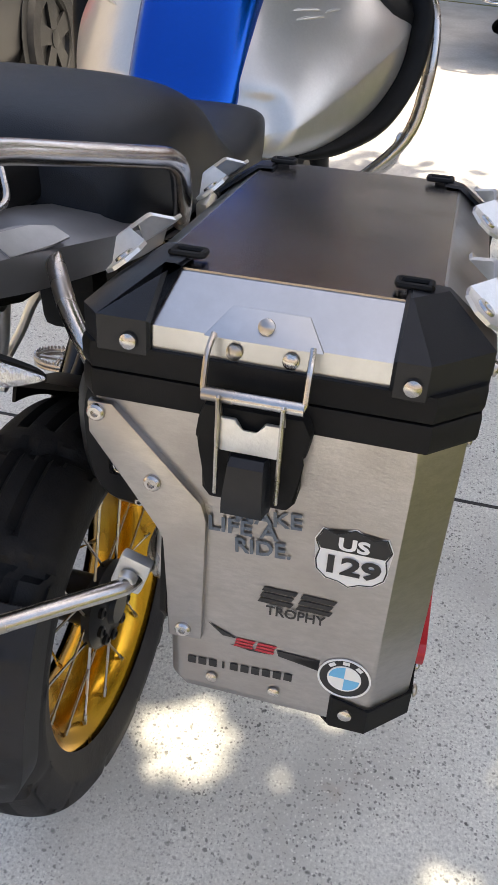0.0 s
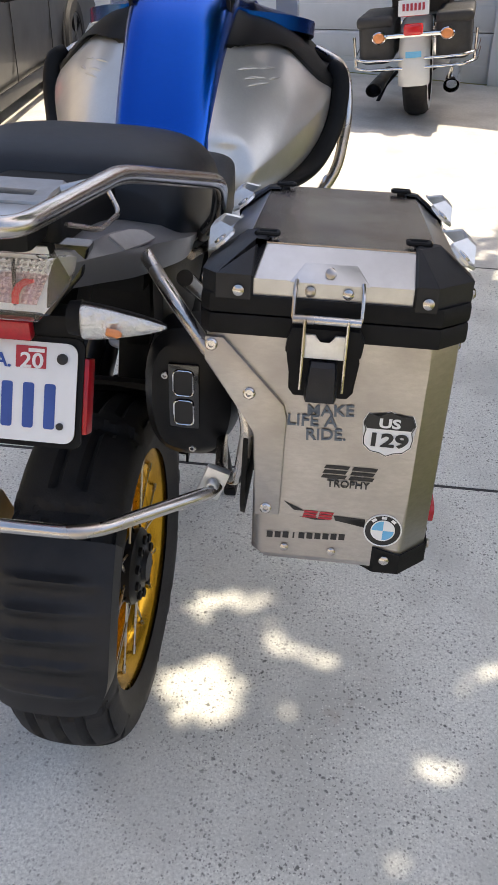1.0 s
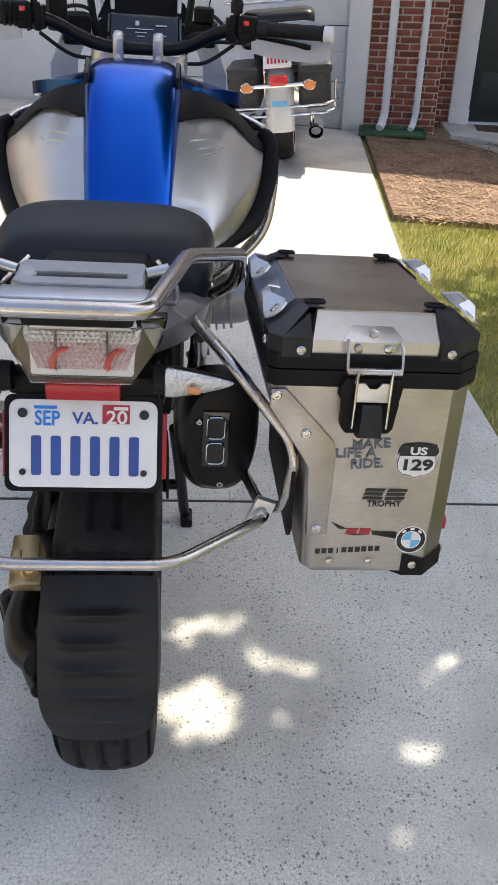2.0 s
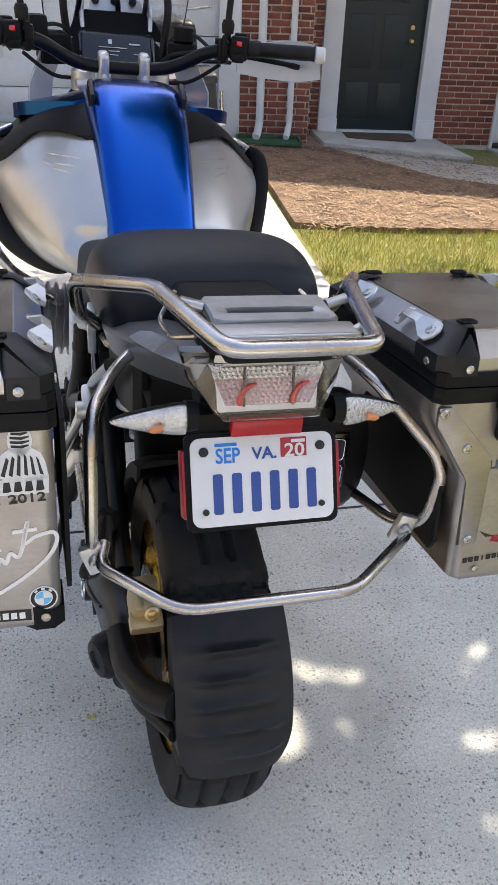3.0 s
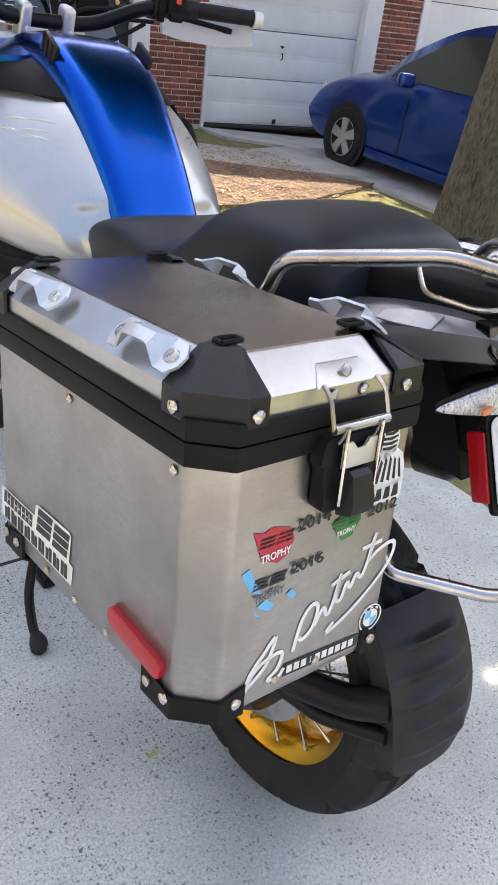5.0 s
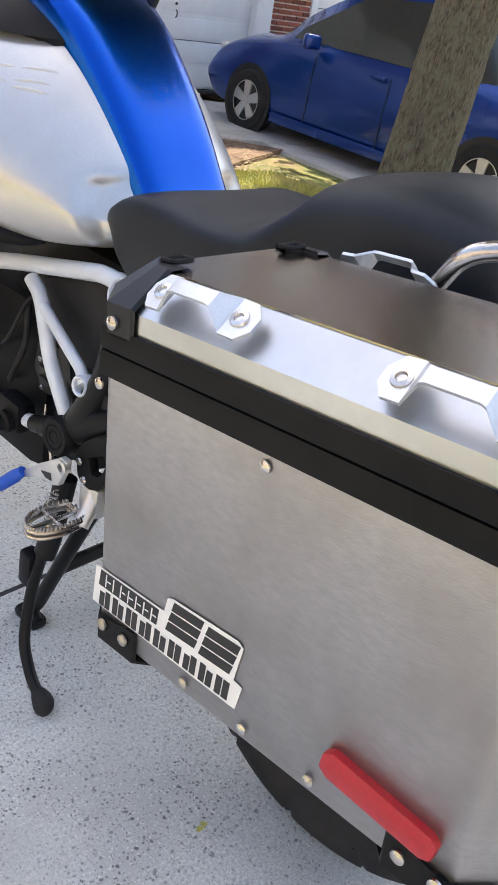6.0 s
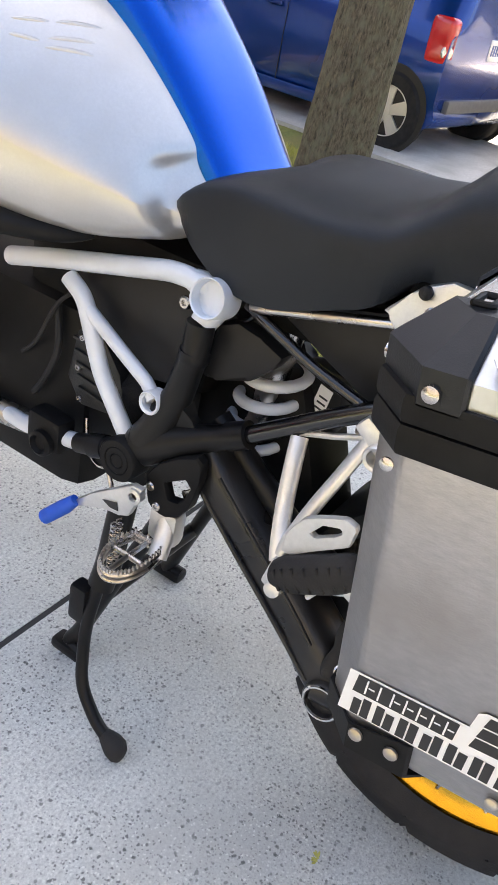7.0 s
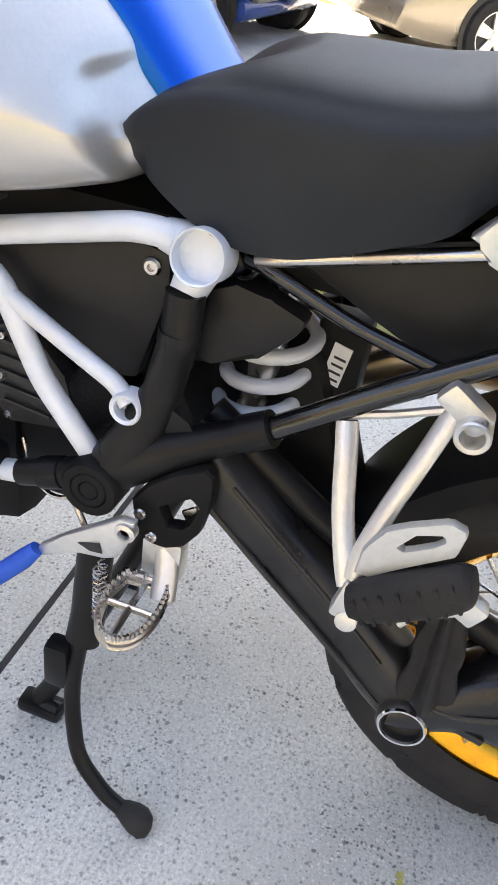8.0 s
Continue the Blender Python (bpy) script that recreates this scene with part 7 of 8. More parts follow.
            lathe(bm, [(0, 0), (0, 0.0062), (0.002, 0.0058), (0.0035, 0.003), (0.0037, 0)], (s * (cx + dx * (co + fl - 0.012)), cv - dv * 0.004, wb + 0.007), (0, -dv, 0), 16)
            part("rivet", bm, STEEL, fg, "round bright rivet")
            for k in range(2 if cx == xo else 0):
                bm = B()
                lathe(bm, [(0, 0), (0, 0.0062), (0.002, 0.0058), (0.0035, 0.003), (0.0037, 0)], (s * (xo + 0.004), cv + dv * (co + 0.008 + 0.030 * k), wb + 0.008), (s, 0, 0), 16)
                part("rivet", bm, STEEL, fg, "round bright rivet")
    # carrying eyes on the long lid edges
    for side_x, d in ((xo - 0.010, 1), (xi + 0.010, -1)):
        for va in (0.075, 0.285):
            e, f = Vector((s * d * 0.62, 0, 0.78)), Vector((s * d * 0.78, 0, -0.62))
            c = Vector((s * side_x, va, 0.343))
            bm = B()
            secs = []
            for y, half, h in ((-0.053, 0.006, 0.002), (-0.045, 0.0165, 0.003), (-0.031, 0.0165, 0.004), (-0.021, 0.0070, 0.017), (-0.017, 0.0060, 0.018), (0.017, 0.0060, 0.018), (0.021, 0.0070, 0.017), (0.031, 0.0165, 0.004), (0.045, 0.0165, 0.003), (0.053, 0.006, 0.002)):
                secs.append([c + e * (h + q) + f * g + Vector((0, y, 0)) for g, q in ((-half, 0), (half, 0), (half, 0.003), (-half, 0.003))])
            loft(bm, secs)
            eye = part("carry_eye", bm, CAST, lid, "bent aluminium lashing eye on hexagonal feet", 25)
            for k in (-1, 1):
                bm = B()
                lathe(bm, [(0, 0.0078), (0.002, 0.0072), (0.0025, 0.0040), (0.0008, 0.0032), (0.0008, 0)], c + Vector((0, k * 0.039, 0)) + e * 0.006, e, 14)
                part("eye_bolt", bm, STEEL, eye)
    # rivets on body
    spots = [(s * (xo + 0.001), v, 0.255, (s, 0, 0)) for v in (v0 + 0.045, (v0 + v1) / 2 + 0.012, v1 - 0.022)] + [(s * (xo + 0.001), v, wb + 0.009, (s, 0, 0)) for v in (0.123, 0.193, 0.263)] + [(s * x, v0 - 0.001, wb + 0.010, (0, -1, 0)) for x in (xi + 0.10, xi + 0.155)]
    for x, v, w, ax in spots:
        bm = B()
        lathe(bm, [(0, 0), (0, 0.0052), (0.0015, 0.005), (0.003, 0.0025), (0.0032, 0)], (x, v, w), ax, 14)
        part("rivet", bm, STEEL, t, "round bright rivet")
    # latch at the back
    lc = s * (0.355 if cut else 0.3575)
    vf = v0 - 0.006
    la = part("latch", _latch_body(lc, vf), PLASTIC, t, "black folding latch with steel bail")
    bm = B()
    for k in (-1, 1):
        tube(bm, [(lc + k * 0.033, vf + 0.004, 0.327), (lc + k * 0.034, vf - 0.008, 0.318), (lc + k * 0.034, vf - 0.015, 0.2950), (lc + k * 0.030, vf - 0.015, 0.2890)], 0.0022, 8, 0.006)
    tube(bm, [(lc - 0.034, vf - 0.015, 0.2930), (lc + 0.034, vf - 0.015, 0.2930)], 0.0048, 12, 0)
    for k in (-1, 1):
        tube(bm, [(lc + k * 0.0215, vf - 0.012, 0.2770), (lc + k * 0.0215, vf - 0.022, 0.2960), (lc + k * 0.0215, vf - 0.021, 0.2840), (lc + k * 0.0215, vf - 0.021, 0.2200)], 0.0017, 8, 0.003)
    part("bail", bm, STEEL, la, "bright steel wire bail")
    bm = B()
    prism(bm, [(-0.0205, 0.2540), (0.0205, 0.2540), (0.0205, 0.2790), (0.010, 0.2790), (0.005, 0.2710), (-0.005, 0.2710), (-0.010, 0.2790), (-0.0205, 0.2790)], lambda u, v, d: (lc + u, vf - 0.016 - d, v), 0.003, 0.001)
    part("latch_plate", bm, CAST, la, "bare metal latch plate")
    bm = B()
    secs = []
    for w, hw, dp in ((0.2510, 0.0135, 0.004), (0.2470, 0.0145, 0.010), (0.2220, 0.0165, 0.016), (0.2105, 0.017, 0.014), (0.2070, 0.0165, 0.004)):
        secs.append([(lc - hw, vf - 0.014, w), (lc + hw, vf - 0.014, w), (lc + hw * 0.85, vf - 0.016 - dp, w), (lc - hw * 0.85, vf - 0.016 - dp, w)])
    loft(bm, secs)
    part("lock_cover", bm, CAP, la, "dark lock cover flap", 25)
    bm = B()
    prism(bm, [(-0.040, 0.3245), (0.040, 0.3245), (0.026, 0.3395), (-0.026, 0.3395)], lambda u, v, d: (lc + u, v0 + (v - 0.325) * 1.32 - 0.0006 - d, v), 0.0012, 0.0003)
    part("strike_plate", bm, STRIP, lid)
    for x, w, vv in ((lc - 0.019, 0.3155, v0 - 0.001), (lc + 0.019, 0.3155, v0 - 0.001), (lc, 0.3335, v0 + 0.006)):
        bm = B()
        lathe(bm, [(0, 0), (0, 0.0058), (0.002, 0.0055), (0.0035, 0.003), (0.0037, 0)], (x, vv, w), (0, -1, 0.45 if w > 0.33 else 0), 16)
        part("rivet", bm, STEEL, lid, "round bright rivet")
    return t


def _latch_body(lc, vf):
    bm = B()
    prism(bm, [(-0.038, 0.2710), (-0.034, 0.2830), (0.034, 0.2830), (0.040, 0.2710), (0.038, 0.2550), (0.034, 0.2510), (0.034, 0.2160), (0.028, 0.2085), (-0.028, 0.2085), (-0.034, 0.2160), (-0.034, 0.2510), (-0.040, 0.2570)], lambda u, v, d: (lc + u, vf + 0.004 - d, v), 0.016, 0.003)
    return bm


RV, LV = -0.022, -0.030
right = build_pannier(1, 0.230, 0.496, RV, 0.385, True, -0.004, "brushed aluminium pannier with stickers, cut away for the silencer")
left = build_pannier(-1, 0.252, 0.507, LV, 0.410, False, 0.010, "brushed aluminium pannier with stickers and a white signature")

# bracket strap on the back of the cut-away case
bm = B()
prism(bm, [(0.231, 0.262), (0.250, 0.262), (0.318, 0.190), (0.322, 0.175), (0.321, 0.052), (0.292, 0.050), (0.290, 0.152), (0.284, 0.160), (0.231, 0.236)], lambda u, v, d: (u, RV - d, v), 0.006, 0.002)
st = part("strap", bm, ALU, right, "bent aluminium reinforcing strap")
for u, w in ((0.280, 0.202), (0.3055, 0.061), (0.238, 0.254)):
    bm = B()
    bolt(bm, (u, RV - 0.006, w), (0, -1, 0), 0.007, 0.004)
    part("strap_bolt", bm, STEEL, st)


def stick(parent, name, mat, polys, v, label="", lift=0.0):
    first = None
    for p in polys:
        bm = B()
        prism(bm, p, lambda u, w, d: (u, v - 0.0006 - lift - d, w), 0.0003, 0)
        o = part(name, bm, mat, parent, label)
        first = first or o
    return first


def at_face(u, w, v, lift=0.0, turn=0):
    return Matrix.Translation((u, v - 0.0012 - lift, w)) @ REAR @ Matrix.Rotation(radians(turn), 4, "Z")


def letters(parent, name, mat, items, v, label=""):
    for text, u, w, size, width, turn in items:
        bm = B()
        text_mesh(bm, text, size, at_face(u, w, v, 0.0006, turn), 0.0002, width)
        part(name, bm, mat, parent, label)


def disc(u, w, r, n=28, a0=0.0, a1=2 * math.pi, inner=0.0):
    pts = [(u + r * math.cos(a0 + (a1 - a0) * k / n), w + r * math.sin(a0 + (a1 - a0) * k / n)) for k in range(n + (0 if a1 - a0 > 6.28 else 1))]
    return pts + ([(u, w)] if a1 - a0 < 6.28 else [])


def roundel(parent, u, w, r, v):
    e = stick(parent, "round_badge", INKK, [disc(u, w, r)], v, "round black, white and blue quartered badge sticker")
    bm = B()
    for rad, rr in ((r * 0.98, 0.0009), (r * 0.62, 0.0007)):
        tube(bm, [(u + rad * math.cos(a), v - 0.0011, w + rad * math.sin(a)) for a in (2 * math.pi * k / 32 for k in range(33))], rr, 6, 0)
    part("badge_ring", bm, WHITE, e)
    stick(e, "badge_white", WHITE, [disc(u, w, r * 0.6, 8, 0, math.pi / 2), disc(u, w, r * 0.6, 8, math.pi, 1.5 * math.pi)], v, "", 0.0005)
    stick(e, "badge_blue", LIGHTBLUE, [disc(u, w, r * 0.6, 8, math.pi / 2, math.pi), disc(u, w, r * 0.6, 8, 1.5 * math.pi, 2 * math.pi)], v, "", 0.0005)
    bars = []
    for a in (130, 90, 50):
        c, q = math.cos(radians(a)), math.sin(radians(a))
        bars.append([(u + r * 0.8 * c + (x * q + y * c) * r, w + r * 0.8 * q + (-x * c + y * q) * r) for x, y in ((-0.13, -0.08), (0.13, -0.08), (0.13, 0.08), (-0.13, 0.08))])
    stick(e, "badge_bar", WHITE, bars, v, "", 0.0005)


# right case: slogan, route shield, emblem bars, badge
letters(right, "slogan", INKG, [("MAKE", 0.368, 0.1865, 0.019, 0.050, 4), ("LIFE A", 0.349, 0.173, 0.019, 0.054, 2), ("RIDE.", 0.3655, 0.1575, 0.019, 0.043, 4)], RV, "dark grey slogan lettering")
us, uw = 0.4325, 0.165
shield = [(-0.024, 0.024), (-0.014, 0.021), (-0.007, 0.024), (0, 0.0275), (0.007, 0.024), (0.014, 0.021), (0.024, 0.024), (0.029, 0.013), (0.0255, 0.004), (0.0275, -0.006), (0.026, -0.015), (0.018, -0.0225), (0.008, -0.024), (0, -0.028), (-0.008, -0.024), (-0.018, -0.0225), (-0.026, -0.015), (-0.0275, -0.006), (-0.0255, 0.004), (-0.029, 0.013)]
sh = stick(right, "route_shield", WHITE, [[(us + x, uw + y) for x, y in shield]], RV, "black and white highway route shield sticker")
stick(sh, "shield_top", INKK, [[(us + x * 0.94, uw + y * 0.94) for x, y in shield[:8]] + [(us + 0.0238, uw + 0.0055), (us - 0.0238, uw + 0.0055)] + [(us + x * 0.94, uw + y * 0.94) for x, y in shield[19:]]], RV, "", 0.0004)
bm = B()
text_mesh(bm, "US", 0.015, at_face(us, uw + 0.0125, RV, 0.0008), 0.0002, 0.023, 0.035)
part("shield_letters", bm, WHITE, sh)
bm = B()
text_mesh(bm, "129", 0.022, at_face(us, uw - 0.008, RV, 0.0008), 0.0002, 0.040, 0.035)
for k, (p, q) in enumerate(zip(shield, shield[1:] + shield[:1])):
    tube(bm, [(us + p[0] * 0.96, RV - 0.0011, uw + p[1] * 0.96), (us + q[0] * 0.96, RV - 0.0011, uw + q[1] * 0.96)], 0.0005, 4, 0)
part("shield_number", bm, INKK, sh)


def slant(u, w, wid, hgt, lean=0.25):
    return [(u - wid / 2 - lean * hgt / 2, w - hgt / 2), (u + wid / 2 - lean * hgt / 2, w - hgt / 2), (u + wid / 2 + lean * hgt / 2, w + hgt / 2), (u - wid / 2 + lean * hgt / 2, w + hgt / 2)]


def emblem(parent, u, w, k, mat, v, label=""):
    """A slanted two-block emblem cut by thin lines."""
    p = []
    for row, (dx, ww) in enumerate(((0.0, 1.0), (-0.04, 0.95), (-0.08, 1.0))):
        for side in (-1, 1):
            p.append(slant(u + side * 0.265 * k + dx * k * 0.3 + (0.02 * k if row == 0 else 0), w + (1 - row) * 0.105 * k, 0.46 * k * ww, 0.075 * k, 0.5))
    return stick(parent, "emblem", mat, p, v, label)


emblem(right, 0.396, 0.1125, 0.058, INKK, RV, "black slanted emblem sticker")
letters(right, "emblem_word", INKK, [("TROPHY", 0.396, 0.098, 0.013, 0.048, 1)], RV, "small black sticker lettering")
emblem(right, 0.366, 0.054, 0.034, REDINK, RV, "small dark emblem sticker")
stick(right, "swoosh", INKK, [[(0.326, 0.069), (0.350, 0.058), (0.338, 0.058)], [(0.345, 0.050), (0.362, 0.0475), (0.380, 0.0485), (0.360, 0.050)], [(0.384, 0.055), (0.420, 0.054), (0.397, 0.050), (0.420, 0.043), (0.392, 0.048), (0.386, 0.049)]], RV, "black pointed swoosh sticker")
stick(right, "word_bar", INKK, [slant(0.312 + 0.0093 * k, 0.0215 + 0.0006 * k, 0.007 if k != 3 else 0.002, 0.008, 0.0) for k in range(10)], RV, "row of black bars in place of a brand name")
roundel(right, 0.4415, 0.0415, 0.0215, RV)
# left case
L = LV
head = [(-0.2885 + 0.0135 * math.cos(a), 0.2535 + 0.0185 * math.sin(a)) for a in (2 * math.pi * k / 22 for k in range(22))]
body = [(-0.318, 0.211), (-0.316, 0.226), (-0.308, 0.240), (-0.299, 0.246), (-0.278, 0.246), (-0.267, 0.238), (-0.262, 0.226), (-0.259, 0.206), (-0.270, 0.203), (-0.300, 0.203)]
f = stick(left, "rider_emblem", WHITE, [head, body, [(-0.325, 0.187), (-0.260, 0.186), (-0.259, 0.209), (-0.300, 0.208), (-0.325, 0.204)]], L, "white abstract emblem sticker with black stripes")
ink = []
for k in range(5):
    w = 0.2675 - 0.0052 * k
    h = 0.0105 * math.sqrt(max(0.05, 1 - ((w - 0.2535) / 0.0175) ** 2))
    ink.append([(-0.2885 - h, w - 0.0006), (-0.2885 + h * 0.2, w - 0.0022), (-0.2885 + h, w + 0.0004), (-0.2885 + h, w + 0.0022), (-0.2885, w + 0.0012), (-0.2885 - h, w + 0.0022)])
for k in range(6):
    u, lean = -0.3115 + 0.0086 * k, (k - 2.5) * 0.0022
    ink.append([(u, 0.212), (u + 0.0042, 0.210), (u + 0.0046 - lean, 0.2345 - 0.0016 * abs(k - 2.5)), (u + 0.0018 - lean, 0.2385 - 0.0016 * abs(k - 2.5))])
for k in range(5):
    u = -0.3185 + 0.0122 * k
    ink.append([(u - 0.0045, 0.1905), (u - 0.001, 0.1905), (u + 0.0005, 0.197), (u + 0.002, 0.1905), (u + 0.0052, 0.1915), (u + 0.0035, 0.2035), (u - 0.0028, 0.2030)])
stick(f, "emblem_stripe", INKK, ink, L, "", 0.0005)
letters(left, "year", INKK, [("2014", -0.379, 0.1925, 0.0165, 0.042, 2), ("2012", -0.2845, 0.1815, 0.0165, 0.042, 2), ("2016", -0.3815, 0.1475, 0.0165, 0.042, 2)], L, "black year figures")
stick(left, "red_patch", REDINK, [[(-0.452, 0.200), (-0.440, 0.196), (-0.430, 0.200), (-0.408, 0.194), (-0.402, 0.180), (-0.408, 0.166), (-0.420, 0.160), (-0.440, 0.168), (-0.446, 0.184)]], L, "red irregular map-shaped sticker")
emblem(left, -0.424, 0.186, 0.040, INKK, L, "black slanted emblem sticker")
letters(left, "emblem_word", WHITE, [("TROPHY", -0.424, 0.170, 0.011, 0.036, 3)], L, "small white sticker lettering")
stick(left, "green_patch", GREENINK, [[(-0.354, 0.180), (-0.338, 0.190), (-0.316, 0.188), (-0.314, 0.176), (-0.324, 0.160), (-0.338, 0.158)]], L, "green irregular map-shaped sticker")
emblem(left, -0.333, 0.180, 0.036, INKK, L)
letters(left, "emblem_word", WHITE, [("TROPHY", -0.334, 0.168, 0.008, 0.026, 3)], L)
stick(left, "blue_patch", LIGHTBLUE, [[(-0.462, 0.160), (-0.452, 0.164), (-0.446, 0.150), (-0.436, 0.132), (-0.450, 0.138)], [(-0.440, 0.118), (-0.424, 0.108), (-0.418, 0.114), (-0.430, 0.124)], [(-0.404, 0.120), (-0.396, 0.112), (-0.390, 0.116), (-0.398, 0.124)], [(-0.446, 0.118), (-0.440, 0.108), (-0.434, 0.106)]], L, "pale blue islands-shaped sticker")
emblem(left, -0.427, 0.143, 0.040, INKK, L, "black slanted emblem sticker")
letters(left, "emblem_word", INKG, [("TROPHY", -0.427, 0.128, 0.011, 0.036, 3)], L)
# handwriting as a flowing white line that spells nothing
bm = B()
runs = [[(-0.444, 0.022), (-0.440, 0.040), (-0.424, 0.060), (-0.411, 0.074), (-0.420, 0.045), (-0.436, 0.030), (-0.446, 0.026), (-0.430, 0.046), (-0.402, 0.052), (-0.404, 0.034), (-0.416, 0.024), (-0.402, 0.022), (-0.396, 0.030)],
        [(-0.386, 0.046), (-0.378, 0.080), (-0.366, 0.094), (-0.358, 0.088), (-0.362, 0.066), (-0.374, 0.056), (-0.380, 0.060)],
        [(-0.360, 0.066), (-0.350, 0.084), (-0.344, 0.074), (-0.338, 0.082), (-0.330, 0.118), (-0.334, 0.090), (-0.326, 0.086), (-0.320, 0.104), (-0.314, 0.096), (-0.308, 0.110), (-0.300, 0.104), (-0.294, 0.116), (-0.286, 0.152), (-0.292, 0.122), (-0.278, 0.130), (-0.258, 0.134), (-0.254, 0.122), (-0.264, 0.102), (-0.290, 0.078), (-0.320, 0.058), (-0.341, 0.050), (-0.332, 0.060)],
        [(-0.342, 0.108), (-0.318, 0.116)], [(-0.304, 0.138), (-0.276, 0.140)]]
for run in runs:
    pts = [(p[0], L - 0.0010, p[1]) for p in smooth_rows(run, 5)]
    tube(bm, pts, 0.0025, 6, 0, flat=0.3, up=(0, 1, 0))
part("white_scribble", bm, WHITE, left, "flowing white handwritten line")
nb = stick(left, "word_bar", INKK, [[(-0.396, 0.0185), (-0.289, 0.0125), (-0.289, 0.028), (-0.396, 0.034)]], L, "black strip with pale bars in place of a brand name")
stick(nb, "pale_bar", WHITE, [slant(-0.388 + 0.0098 * k, 0.0258 - 0.00055 * k, 0.007 if k != 3 else 0.001, 0.009, 0.0) for k in range(10)], L, "", 0.0005)
roundel(left, -0.2735, 0.043, 0.0165, L)
# outer face: two-line lettered sticker as plain shapes, red reflector
XO = -0.507


def side_stick(name, mat, polys, label="", lift=0.0, parent=None):
    first = None
    for p in polys:
        bm = B()
        prism(bm, p, lambda u, w, d: (XO - 0.0006 - lift - d, u, w), 0.0003, 0)
        o = part(name, bm, mat, parent or left, label)
        first = first or o
    return first


sb = side_stick("name_sticker", WHITE, [[(0.391, 0.034), (0.386, 0.076), (0.290, 0.0775), (0.198, 0.0575), (0.203, 0.032)]], "white sticker with black bars in place of a model name")
side_stick("name_sticker", WHITE, [[(0.297, 0.058), (0.289, 0.093), (0.283, 0.096), (0.207, 0.099), (0.201, 0.095), (0.208, 0.057)]], "", 0.0002, sb)
blk = []
blk.append([(0.3815, 0.0570), (0.3785, 0.0745), (0.2985, 0.0755), (0.3010, 0.0580)])
for k in range(2):
    for j in range(3):
        u = 0.270 - 0.041 * k - 0.003 * j
        blk.append([(u + 0.0195, 0.0608 + 0.0115 * j), (u + 0.0165, 0.0706 + 0.0115 * j), (u - 0.0195, 0.0721 + 0.0115 * j), (u - 0.0165, 0.0624 + 0.0115 * j)])
for k in range(9):
    for j in range(2):
        u = 0.377 - 0.0192 * k - 0.0082 * j
        top = 0.0530 if (k * 2 + j) % 3 else 0.0500
        blk.append([(u + 0.0038, 0.0350), (u + 0.0022, top + 0.001), (u - 0.0046, top + 0.001), (u - 0.0030, 0.0350)])
side_stick("black_bar", INKK, blk, "", 0.0005, sb)
side_stick("pale_divider", WHITE, [[(0.3720 - 0.0105 * k, 0.0590), (0.3706 - 0.0105 * k, 0.0730), (0.3692 - 0.0105 * k, 0.0730), (0.3706 - 0.0105 * k, 0.0590)] for k in range(7)] + [[(0.3690 - 0.0105 * k, 0.0655), (0.3690 - 0.0105 * k, 0.0668), (0.3640 - 0.0105 * k, 0.0668), (0.3640 - 0.0105 * k, 0.0655)] for k in (0, 2, 3, 4, 5, 6)], "", 0.0009, sb)
for s, t in ((-1, left), (1, right)):
    xo = 0.507 if s < 0 else 0.496
    bm = B()
    prism(bm, [(0.112, 0.060), (0.104, 0.066), (0.020, 0.056), (0.014, 0.050), (0.016, 0.036), (0.024, 0.032), (0.106, 0.040), (0.114, 0.046)], lambda u, w, d: (s * (xo + d), u, w), 0.007, 0.0025)
    part("red_reflector", bm, RED, t, "long red stick-on reflector")


